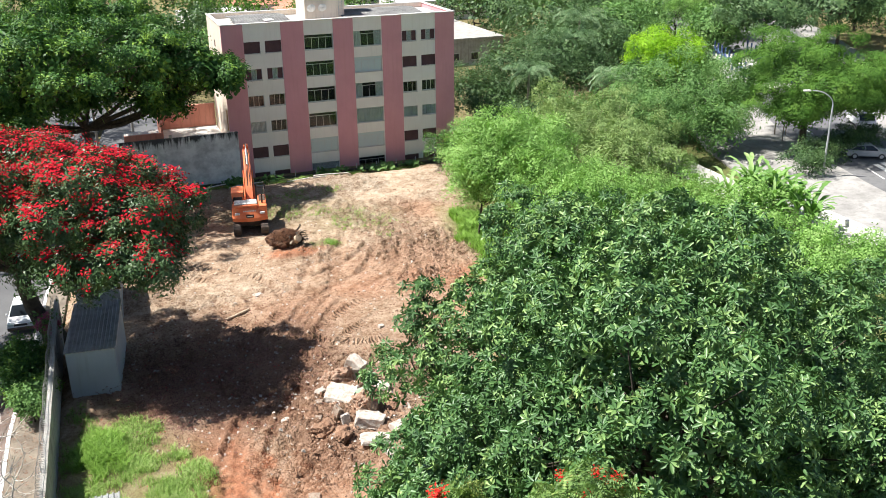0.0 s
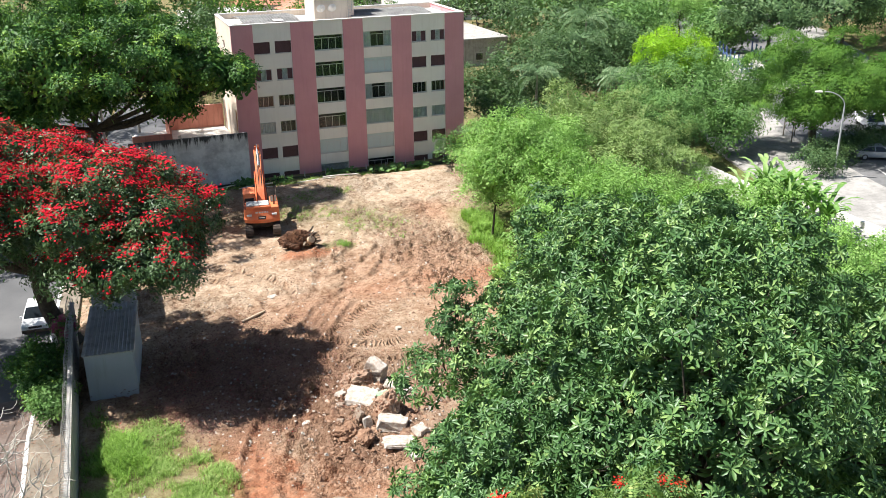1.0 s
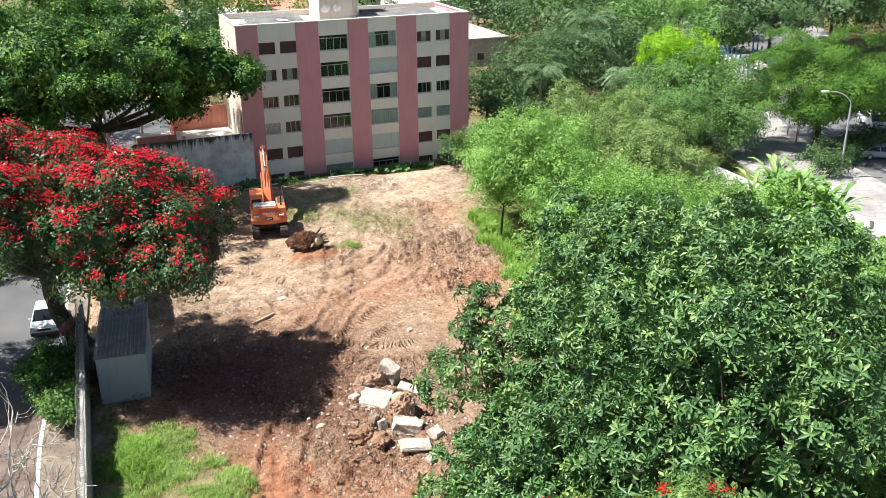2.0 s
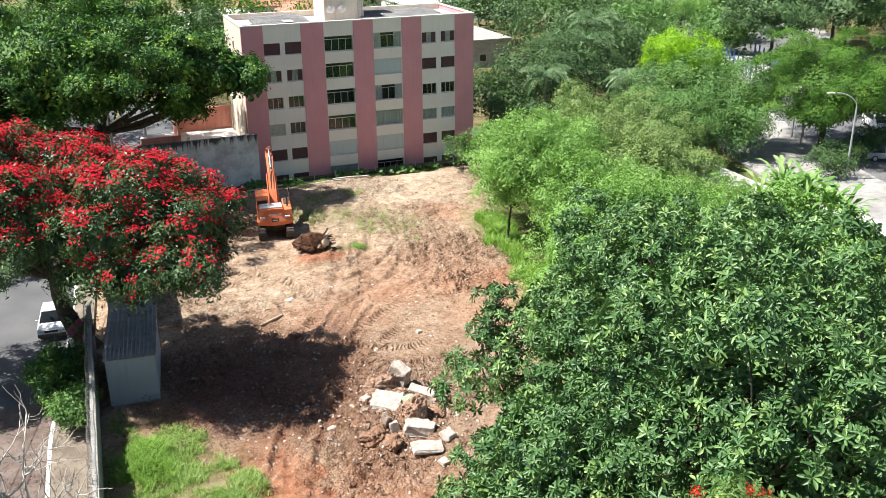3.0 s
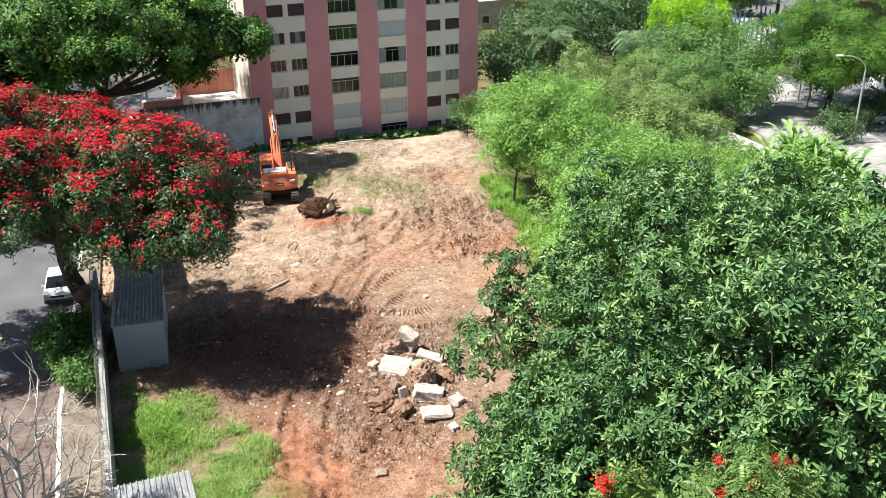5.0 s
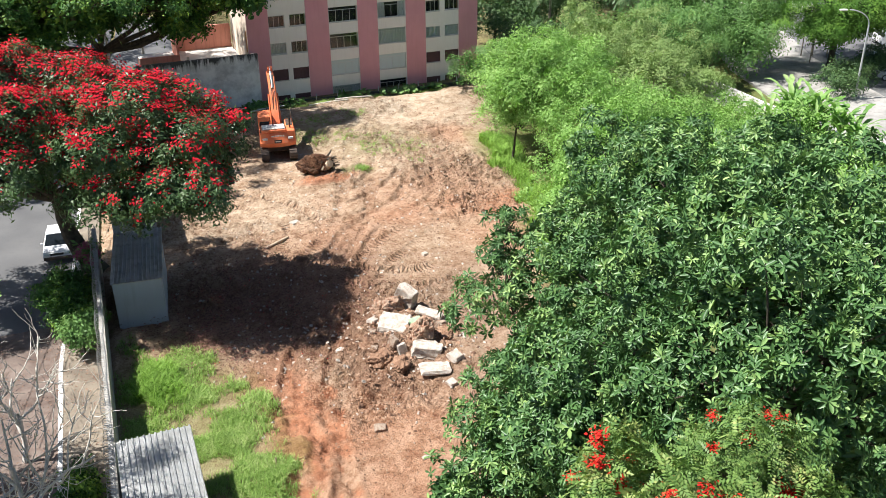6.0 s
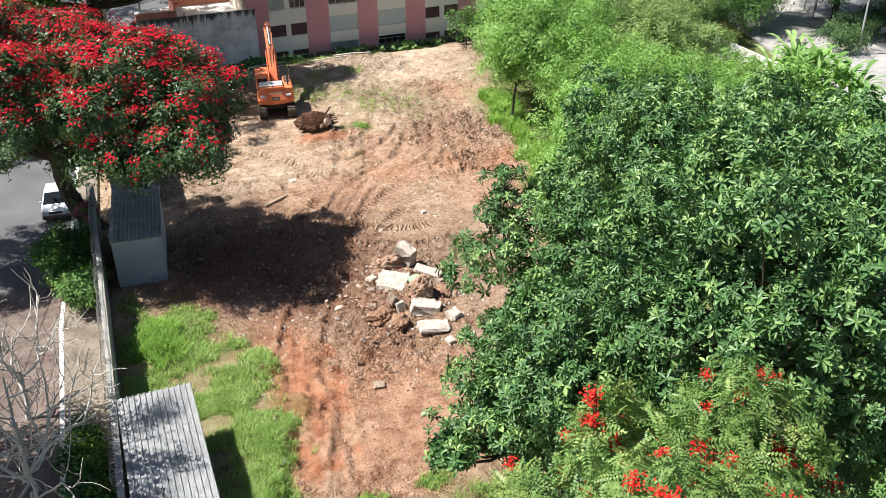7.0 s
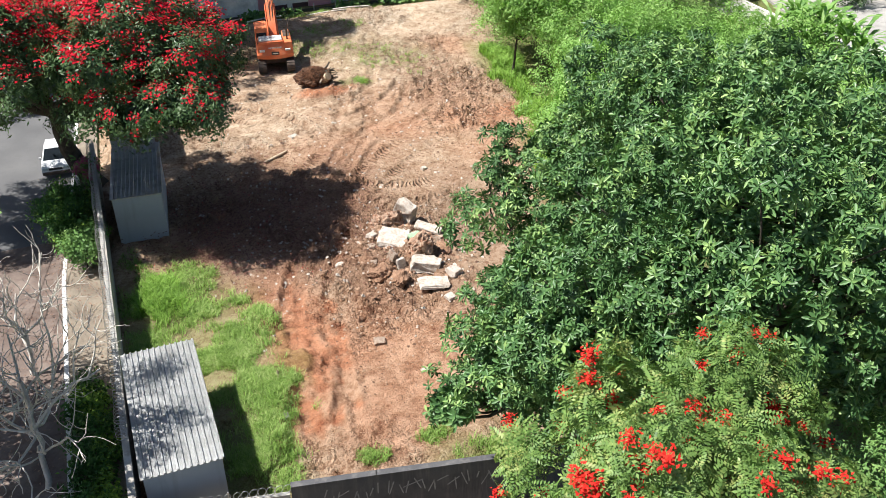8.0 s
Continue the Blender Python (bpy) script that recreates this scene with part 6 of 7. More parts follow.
solid("overhead_wire", tube_mesh("overhead_wire", wires, 4), BLACK, "black overhead wires strung along the street", "wire")


def barrier():
    """A pale ramp between two rows of blue posts with scalloped top rails, beside the avenue."""
    root = thing("footbridge_ramp", "long pale pedestrian ramp between rows of blue posts", "ramp", at=(91.1, 99.3, 0), rz=66)
    part("deck", boxed(-1.5, 26, -2.5, 2.5, 0.1, 0.4, 0.03), SLAB, root)
    for sy in (-2.6, 2.6):
        for k in range(12):
            part("post", boxed(-1.1 + k * 2.4, -0.9 + k * 2.4, sy - 0.1, sy + 0.1, 0, 2.6), BLUE, root)
        for k in range(11):
            a = [(-1.0 + k * 2.4 + 2.4 * t, sy, 1.7 - 0.5 * math.sin(math.pi * t), 0.13) for t in np.linspace(0, 1, 7)]
            part("arch", tube_mesh("arch", [a], 5), BLUE, root, "curved blue rail")
    return root


barrier()
wp = solid("kerb_post", boxed(-0.13, 0.13, -0.13, 0.13, 0, 1.0, 0.02), KERB_WHITE, "short white-painted post on the sidewalk", "post", at=(-1.75, 55.6, 0.06))


def far_house(x, y, w, d, h, rz, wall, roof, label):
    root = thing("house", label, "house", "far houses", at=(x, y, -0.3), rz=rz)
    part("wall", boxed(0, w, 0, d, 0, h), wall, root)
    if roof is TILES_RED:
        bm = bmesh.new()
        e = 0.4
        a = [bm.verts.new(p) for p in ((-e, -e, h), (w + e, -e, h), (w + e, d + e, h), (-e, d + e, h))]
        r = [bm.verts.new(p) for p in ((d * 0.35, d / 2, h + d * 0.22), (w - d * 0.35, d / 2, h + d * 0.22))]
        for f in ((a[0], a[1], r[1], r[0]), (a[1], a[2], r[1]), (a[2], a[3], r[0], r[1]), (a[3], a[0], r[0])):
            bm.faces.new(f)
        bm.faces.new(a[::-1])
        part("roof", bm, roof, root)
    else:
        part("roof", boxed(-0.2, w + 0.2, -0.2, d + 0.2, h, h + 0.25), roof, root)
    n = max(2, int(w / 3))
    for s in range(max(1, int(h / 3))):
        for i in range(n):
            xa = w * (i + 0.3) / n
            win = part("window", boxed(xa, xa + 1.3, -0.06, 0.0, 1.0 + 3 * s, 2.2 + 3 * s), FRAME, root)
            part("pane", boxed(xa + 0.08, xa + 1.22, -0.07, -0.06, 1.08 + 3 * s, 2.12 + 3 * s), CAR_GLASS, win)
    return root


far_house(53, 134, 13, 24, 4.2, 0, CONCRETE, CONCRETE, "low grey hall with a flat concrete roof")
far_house(33, 205, 22, 13, 3.2, -8, WHITE_WALL, TILES_RED, "low house with a clay tile roof")
far_house(58, 215, 20, 13, 3.4, 5, CREAM, TILES_RED, "low house with a clay tile roof")
far_house(24, 190, 12, 10, 3.2, 10, WHITE_WALL, SLAB, "low white house among trees")
far_house(44, 190, 10, 9, 3.0, 10, ORANGE_WALL, TILES_RED, "low house with a clay tile roof")
far_house(66, 185, 26, 14, 4, 0, WHITE_WALL, SHEET, "low white warehouse with a pale sheet roof")
far_house(140, 235, 18, 12, 8, -15, CREAM, TILES_RED, "far cream house across the avenue")
far_house(150, 195, 16, 12, 7, -25, ORANGE_WALL, SHEET, "far terracotta house across the avenue")
far_house(165, 215, 20, 14, 9, -25, WHITE_WALL, TILES_RED, "far white house across the avenue")
far_house(-20, 150, 16, 12, 6, 0, CREAM, TILES_RED, "cream house behind the street trees")
far_house(-34, 95, 14, 14, 6, 5, WHITE_WALL, TILES_RED, "white house across the side street")
far_house(90, 255, 30, 14, 7, -5, CREAM, TILES_RED, "far cream house with a tile roof")
far_house(15, 260, 30, 14, 7, 0, WHITE_WALL, TILES_RED, "far white house with a tile roof")

# ---- plants ----
T_WHORL = [whorl(10, 0.275, 0.084, s) for s in (1, 2, 3)] + [whorl(9, 0.24, 0.08, 4)]
T_PINN = [fan([pinnate(6, 0.48, 0.075, 0.155, 0.5)], 4, s, (0.0, 0.8)) for s in (1, 2, 3)]
T_PINN_FAR = [clump(19, 0.62, 0.085, 0.24, s) for s in (34, 35, 36)]
T_FINE = [clump(22, 0.5, 0.05, 0.14, s) for s in (37, 38)]
T_CLUMP = [clump(16, 0.62, 0.095, 0.185, s) for s in (1, 2, 3)]
T_CLUMP_BIG = [clump(20, 0.9, 0.11, 0.21, s) for s in (4, 5, 6)]
T_CLUMP_FAR = [clump(18, 1.5, 0.2, 0.36, s) for s in (7, 8, 9)]
T_CLUMP_SMALL = [clump(14, 0.55, 0.092, 0.185, s) for s in (10, 11, 12)]
T_FLAT = [clump(18, 1.2, 0.17, 0.36, s) for s in (13, 14)]
T_FLAT_FINE = [(v * np.array((1, 1, 0.3)), f) for v, f in (clump(30, 0.85, 0.095, 0.19, 15), clump(30, 0.85, 0.095, 0.19, 16))]
T_FLAT = [(v * np.array((1, 1, 0.35)), f) for v, f in T_FLAT]
T_STREET = [clump(15, 0.62, 0.125, 0.27, s) for s in (41, 42, 43)]
T_FLOWER = [clump(70, 0.24, 0.05, 0.1, s, 1.0) for s in (21, 22)]
T_FLOWER_FAR = [(lambda c: (c[0] * np.array((1.25, 1.25, 0.7)), c[1]))(clump(17, 0.4, 0.085, 0.16, s)) for s in (23, 24)]

# the big broad-leaved tree nearest the camera
tree("broadleaf_tree", "large dense tree with glossy dark green rosettes of leaves", (20, 22.5, 0), (20, 22.3, 4.5),
     [(19.9, 21.2, 10.6, 6.5, 7.0, 6.0), (27.0, 24.0, 7.4, 6.0, 6.2, 4.6), (14.7, 25.0, 7.0, 2.9, 4.2, 4.2), (11.9, 22.8, 6.6, 2.2, 2.6, 3.0), (9.4, 22.5, 5.9, 0.9, 0.9, 0.6), (13.4, 20.4, 8.6, 3.2, 3.2, 4.0), (20.8, 27.4, 10.1, 5.1, 5.0, 5.8), (16.8, 16.8, 12.0, 4.6, 4.8, 4.8), (26, 18.6, 6.4, 6, 4.6, 4.2)],
     0.42, T_WHORL, 19500, LEAF_MAGNOLIA, seed=5, tuft=(13, 0.56), size=(0.75, 1.22), inner=1.5, share=0.25, push=0.8, gaps=0.25, depth=0.16, lean=0.4, fill=0.14)
tree("broadleaf_tree", "slender young tree with sparse rosettes of dark leaves", (15.2, 29.0, 0), (14.6, 29.0, 8.2),
     [(14.2, 29.0, 12.1, 0.5, 0.6, 0.45), (14.0, 29.0, 11.4, 0.5, 0.5, 0.4), (13.7, 28.9, 10.7, 0.45, 0.6, 0.4), (15.2, 29.1, 11.1, 0.35, 0.4, 0.3), (14.3, 29.0, 10.1, 0.7, 0.7, 0.5), (14.7, 28.8, 8.8, 0.9, 1.0, 1.1)],
     0.08, T_WHORL, 300, LEAF_MAGNOLIA, seed=8, inner=0.9, tuft=(7, 0.34), size=(0.7, 1.05), gaps=0.3, depth=0.4)
# the flowering tree below the camera
tree("tulip_tree", "leafy pinnate tree with scattered orange-red flower clusters", (10.6, 12.2, 0), (10.5, 12, 5),
     [(10.8, 11.8, 10.3, 3.5, 3.6, 4.0), (12.0, 11.6, 9.8, 2.0, 2.2, 2.8), (8.9, 12.6, 8.8, 2.2, 2.3, 2.8)],
     0.3, T_PINN, 2700, LEAF_TULIP, seed=12, tuft=(10, 0.5), size=(0.6, 1.0), share=0.4, push=0.66, gaps=0.25, depth=0.4, lean=0.35,
     blossoms=(T_FLOWER, 150, PETAL_ORANGE, 0.4, 0.45))
tree("feathery_tree", "small feathery green tree beside the near wall", (17.6, 11, 0), (17.4, 11, 4), [(17.4, 11.0, 8.2, 3.0, 3.2, 3.2), (15.6, 10.2, 7.0, 2.2, 2.0, 2.4)], 0.2, T_FINE, 900, LEAF_MID, seed=14, tuft=(10, 0.5), gaps=0.2)
# the red-flowering umbrella tree over the street wall
tree("flame_tree", "broad umbrella tree covered in scarlet flowers beside the wall", (-0.8, 56.5, 0), (-2.1, 54.4, 6.0),
     [(2.5, 51.2, 9.5, 4.9, 5.2, 3.1), (3.2, 47.3, 8.0, 3.5, 3.2, 2.2), (-3.8, 52.0, 10.0, 4.8, 4.6, 2.7), (0.0, 52.8, 10.2, 4.2, 4.2, 2.9), (-4.2, 55.6, 11.1, 5.4, 5.0, 3.1), (-9.4, 54, 10.4, 4.6, 5, 2.8), (5.3, 50.2, 7.6, 2.4, 3.2, 1.9)],
     0.62, T_PINN_FAR, 8200, LEAF_RED, seed=24, tuft=(13, 0.62), size=(0.75, 1.15), share=0.34, push=0.72, gaps=0.3, depth=0.3, under=-0.6, bend=(-0.3, 0.1, 0), fill=0.12,
     blossoms=(T_FLOWER_FAR, 1750, PETAL, 0.34, 0.45, 1.1))
# street trees on the far left
tree("street_tree", "huge dark green street tree shading the side street", (3.0, 90, 0), (2.5, 89, 6),
     [(-0.5, 78, 13.9, 8.0, 8.5, 4.2), (8.2, 82.5, 12.6, 5.0, 5.5, 3.6), (12.4, 81.6, 11.9, 2.8, 3.0, 2.3), (14.7, 81, 11.2, 1.4, 1.9, 1.1), (9.2, 84.6, 8.8, 2.4, 2.4, 1.8), (2.2, 85, 9.8, 5.0, 4.0, 2.1), (-3.5, 79.5, 9.6, 4.6, 5.0, 2.2), (3, 89, 13.8, 9, 8, 5.2), (-9, 80, 13, 9, 9, 5.5)],
     0.55, T_STREET, 10000, LEAF_STREET, seed=31, inner=1.9, tuft=(28, 1.1), size=(0.8, 1.2), plate=0.8, fill=0.26, share=0.24, push=0.84, gaps=0.15, depth=0.15, under=-0.2)
# crowns at y 108 and 119 are added out of sight to shade the street
tree("street_tree", "dark green street tree with a bent trunk over the road", (-2.2, 88, 0), (-4, 86, 5.5), [(-10, 90, 12.5, 9, 8, 5), (-16, 78, 12, 8, 9, 5), (-6, 97, 13, 8, 7, 5), (2, 95, 9.5, 9, 5, 3.6), (-4, 108, 12.5, 9, 8, 3.6), (-2, 119, 12, 9, 7, 3.4)],
     0.45, T_STREET, 1700, LEAF_STREET, seed=32, tuft=(14, 0.95), fill=0.34, inner=2.0, share=0.23, push=0.84, gaps=0.2, depth=0.4, under=0.0, bend=(0.6, 0, 0))
# trees along the right edge of the lot
tree("lot_tree", "bright green bushy tree at the lot's grassy edge", (31.0, 62.6, 0), (31.2, 62.3, 3.2), [(33.0, 61.6, 6.7, 3.5, 3.8, 3.7), (30.5, 61.6, 6.0, 1.9, 2.2, 2.3), (35.8, 63, 6.4, 3.2, 3.6, 3.4), (32.4, 66.5, 5.4, 2.4, 3.0, 2.4), (32.4, 62.8, 4.3, 2.6, 2.2, 1.3)],
     0.11, T_CLUMP, 3300, LEAF_BRIGHT, seed=41, tuft=(12, 0.6), share=0.26, push=0.8, gaps=0.3, depth=0.25, under=-0.7)
tree("lot_shrub", "thin green shrub at the corner of the apartment block", (35.6, 82.2, 0), (35.6, 82.2, 0.8), [(35.4, 82.0, 2.2, 2.0, 1.4, 1.7), (37.4, 80.5, 2.6, 2.2, 2.0, 2.2)],
     0.07, T_CLUMP_SMALL, 420, LEAF_MID, seed=49, tuft=(8, 0.5), gaps=0.4, depth=0.4, category="shrub")
tree("lot_tree", "bright yellow-green feathery tree in the overgrown lot", (35, 54, 0), (35, 54, 2.2), [(35.5, 54.5, 4.6, 5.4, 5.2, 3.8), (31.4, 50.6, 3.6, 3.6, 4.2, 3.2), (39.4, 52.6, 3.7, 3.6, 4.2, 3.1)],
     0.15, T_CLUMP, 3600, LEAF_BRIGHT, seed=42, tuft=(12, 0.62), share=0.25, push=0.8, gaps=0.25, depth=0.2, under=-0.6)
tree("lot_shrub", "bright green shrubs spilling over the lot's edge", (28, 46, 0), (28, 46, 1.2), [(28.4, 47.2, 2.6, 3.0, 4.2, 2.4), (26.0, 41.5, 2.2, 2.6, 3.4, 2.2), (31.5, 44, 2.8, 3.4, 4.4, 2.8)],
     0.1, T_CLUMP_SMALL, 2000, LEAF_BRIGHT, seed=43, tuft=(12, 0.6), share=0.3, push=0.77, gaps=0.25, depth=0.4, category="shrub")
tree("lot_shrub", "bright green shrubs crowding round the banana plants", (49, 49, 0), (49, 49, 1.0), [(47.6, 50.5, 2.4, 3.4, 4, 2.5), (50.4, 46.6, 2.0, 2.6, 2.8, 2.1), (52.4, 43.6, 1.8, 2.2, 2.4, 2.0), (46.4, 56, 2.4, 3, 4, 2.4), (50.6, 52.6, 2.6, 2.4, 3.4, 2.2), (48.2, 42.5, 2.0, 3, 3, 2.2)],
     0.08, T_CLUMP, 2600, LEAF_BRIGHT, seed=48, tuft=(12, 0.6), gaps=0.25, depth=0.4, category="shrub")
tree("lot_tree", "olive yellow-green thin-leaved tree in the overgrown lot", (43, 62, 0), (43, 62, 2.2), [(43, 62.5, 4.4, 5.6, 5.4, 3.6), (38.6, 66, 4.2, 4.0, 4.4, 3.4), (46.2, 66, 4.2, 3.8, 4.2, 2.9)],
     0.15, T_CLUMP_SMALL, 3300, LEAF_OLIVE, BARK_PALE, seed=44, tuft=(14, 0.6), share=0.25, push=0.8, gaps=0.5, depth=0.3)
tree("lot_tree", "greyish olive tree with bare twigs showing", (45, 74, 0), (45, 74, 2.5), [(44.5, 74, 5.0, 5.2, 4.8, 3.8), (50.5, 72.5, 4.8, 4.4, 4.4, 3.4)],
     0.16, T_CLUMP_SMALL, 2600, LEAF_OLIVE, BARK_PALE, seed=45, tuft=(12, 0.7), share=0.3, push=0.77, gaps=0.7, depth=0.6, twigs=1.0)
tree("lot_tree", "dark green rounded tree by the avenue wall", (54, 71, 0), (54, 71, 2), [(53.4, 72.5, 5.0, 3.8, 4.0, 2.5), (56.4, 74.6, 4.8, 3.2, 3.2, 2.9)],
     0.16, T_CLUMP, 1700, LEAF_MID, seed=46, tuft=(12, 0.65), share=0.25, push=0.8, gaps=0.3, depth=0.2)
tree("undergrowth", "mixed bright green undergrowth filling the lot", (44, 50, 0), (44, 50, 0.5), [(44, 52, 1.4, 7, 7, 1.8), (38, 44, 1.6, 7, 6, 2.0), (49, 60, 1.3, 5, 6, 1.8), (36, 70, 1.2, 5, 6, 1.8), (44, 42, 1.4, 6, 6, 1.8)],
     0.06, T_CLUMP, 1400, LEAF_BRIGHT, seed=47, tuft=(9, 0.6), share=0.3, push=0.77, gaps=0.2, depth=0.4, category="undergrowth")
# avenue side
tree("lime_tree", "tree with a vivid lime-yellow crown above darker leaves", (64.5, 87, 0), (64.5, 87, 3.5), [(64.4, 87.0, 8.3, 3.7, 3.7, 2.6)], 0.25, T_CLUMP, 1500, LEAF_LIME, seed=51, tuft=(12, 1.0), share=0.4, gaps=0.2, depth=0.3, under=-0.15)
tree("grove_tree", "mid-green tree with large pale leaves by the avenue", (63.5, 82, 0), (63.5, 82, 2.5), [(63.4, 81.6, 5.2, 4.6, 4.6, 3.6), (66.5, 78.0, 4.6, 3.2, 3.4, 3.6), (63.0, 75.0, 3.2, 2.6, 3.0, 2.8), (59.4, 83, 4.6, 3.8, 3.8, 3.4)], 0.22, T_CLUMP_BIG, 1900, LEAF_MID, seed=52, inner=2.0, tuft=(12, 1.1), share=0.4, gaps=0.4, depth=0.4)
UMB = dict(share=0.22, push=0.86, gaps=0.05, depth=0.15, under=-0.3, lean=0.15, tuft=(16, 0.9), inner=1.6, plate=0.5)
tree("umbrella_tree", "wide flat-topped umbrella tree over the avenue pavement", (74, 74.5, 0), (74, 74.5, 4.2), [(74.2, 74.0, 7.1, 9.0, 9.0, 4.5), (79.5, 72, 5.2, 4.6, 4, 2.6), (70.4, 71.5, 5.2, 4.2, 3.6, 2.2)], 0.4, T_FLAT_FINE, 4600, LEAF_UMBRELLA, seed=53, **UMB)
tree("umbrella_tree", "wide flat-topped umbrella tree across the avenue", (104, 118, 0), (104, 118, 4.0), [(104, 118, 7.2, 8, 7.5, 3.4)], 0.4, T_FLAT, 800, LEAF_DARK, seed=54, size=(1, 1.5), **UMB)
tree("umbrella_tree", "wide flat-topped umbrella tree across the avenue", (118, 117, 0), (118, 117, 4.5), [(118, 117, 8.4, 11, 9, 3.8)], 0.4, T_FLAT, 1000, LEAF_DARK, seed=55, size=(1, 1.6), **UMB)
tree("umbrella_tree", "dark flat-topped tree at the avenue's far side", (126, 128, 0), (126, 128, 4.5), [(126, 128, 9, 12, 11, 4)], 0.4, T_FLAT, 800, LEAF_DARK, seed=56, size=(1, 1.7), **UMB)
tree("roadside_tree", "bright green tree beyond the lime-crowned tree", (102, 139, 0), (102, 139, 3), [(101.5, 138.5, 5.6, 6.0, 5.0, 3.6)], 0.25, T_CLUMP_BIG, 700, LEAF_BRIGHT, seed=58, gaps=0.3, tuft=(12, 1.0))
tree("roadside_tree", "yellowish green tree at the avenue's edge", (88, 70.5, 0), (88, 70.5, 3), [(85.5, 65.5, 4.2, 4.2, 4.6, 4.6)], 0.25, T_CLUMP_BIG, 1000, LEAF_OLIVE, seed=57, gaps=0.3)
for k, (x, y, r, h, mat) in enumerate(((45.5, 97, 5.0, 6.0, LEAF_DARK), (51.5, 99, 5.5, 9.0, LEAF_DARK), (58, 101, 6, 9.5, LEAF_DARK), (66, 104, 6.5, 9.5, LEAF_DARK), (46, 88, 3.6, 3.8, LEAF_DARK), (53, 88, 4.5, 3.8, LEAF_MID), (74, 98, 6, 7.5, LEAF_MID),
                                       (68, 115, 7, 9.5, LEAF_DARK), (71, 128, 9, 10, LEAF_DARK), (84, 132, 8, 8, LEAF_MID), (94, 150, 9, 8.5, LEAF_DARK), (101, 128, 4.5, 6.5, LEAF_MID), (111, 141, 6, 7.5, LEAF_DARK), (93, 139, 6, 7, LEAF_MID), (70, 155, 11, 10, LEAF_DARK), (82, 170, 11, 9, LEAF_MID), (100, 172, 9, 8, LEAF_MID))):
    tree("grove_tree", "dense green tree in the grove behind the lot", (x, y, 0), (x, y, h * 0.35), [(x, y, h * 0.62, r, r, h * 0.42), (x + r * 0.45, y - r * 0.3, h * 0.5, r * 0.6, r * 0.6, h * 0.36)], 0.25,
         T_CLUMP_BIG if y < 112 else T_CLUMP_FAR, 620 if y < 112 else 360, mat, seed=60 + k, tuft=(12, 1.3), gaps=0.35, depth=0.4, share=0.3, push=0.77, under=-0.6, twigs=0.3, inner=2.2, fill=0.28, group="grove trees")
for k, (x, y, r, h) in enumerate(((120, 160, 10, 9), (136, 150, 11, 10), (150, 165, 12, 10), (145, 130, 12, 11), (128, 185, 11, 9), (110, 200, 12, 10), (140, 205, 12, 10), (160, 185, 12, 10), (30, 175, 10, 9), (20, 165, 9, 8), (50, 175, 9, 8), (38, 225, 12, 9), (70, 210, 12, 9), (95, 225, 12, 9), (-8, 135, 10, 10), (14, 135, 9, 9), (28, 130, 9, 8), (-25, 120, 10, 10), (175, 150, 14, 11), (168, 235, 14, 10), (130, 245, 14, 10), (5, 200, 12, 10), (60, 255, 16, 10), (141, 137, 11, 9), (152, 142, 11, 9), (138, 124, 7, 8), (160, 120, 12, 9), (100, 275, 16, 10), (150, 280, 16, 10))):
    tree("far_tree", "distant green street tree among houses", (x, y, -0.3), (x, y, h * 0.3), [(x, y, h * 0.6, r, r, h * 0.42)], 0.3, T_CLUMP_FAR, 190, (LEAF_DARK, LEAF_MID, LEAF_UMBRELLA)[k % 3], seed=90 + k, tuft=(10, 2.0), gaps=0.3, depth=0.3, size=(1.1, 1.7), under=-0.4, twigs=0.3, group="far trees")


tree("side_tree", "leafy street tree beside the sidewalk", (-9.2, 29.5, 0), (-9, 29.3, 5.5), [(-8.6, 30.6, 9.6, 3.1, 4.2, 2.3), (-9.0, 36.0, 9.4, 2.8, 3.2, 2.2), (-8.8, 25.6, 9.4, 3.2, 3.4, 2.4), (-9.2, 33, 12.0, 2.4, 3.0, 1.4), (-8.0, 30, 7.4, 1.8, 3, 1.4)], 0.25, T_CLUMP_BIG, 1500, LEAF_MID, seed=128, gaps=0.2, size=(1.1, 1.6))
tree("side_tree", "thin leafy street tree beside the sidewalk", (-10.5, 32.5, 0), (-9.8, 32.2, 8), [(-5.0, 33.8, 12.3, 1.0, 0.5, 0.4), (-5.2, 30.9, 12.3, 1.3, 0.7, 0.4), (-5.8, 29.4, 12.2, 0.9, 0.5, 0.4)], 0.15, T_CLUMP, 130, LEAF_MID, seed=133, gaps=0.6, tuft=(5, 0.5), inner=1.0)
tree("hedge", "dark clipped shrubs under the umbrella tree", (72, 69, 0), (72, 69, 0.4), [(70.5, 68.6, 1.2, 3.4, 1.8, 1.6), (75, 70, 1.2, 3.4, 1.8, 1.7), (67.4, 65.6, 1.2, 2.4, 1.6, 1.5), (79, 71, 1.2, 3, 2, 1.6)], 0.06, T_CLUMP, 800, LEAF_DARK, seed=127, tuft=(8, 0.5), category="shrub")
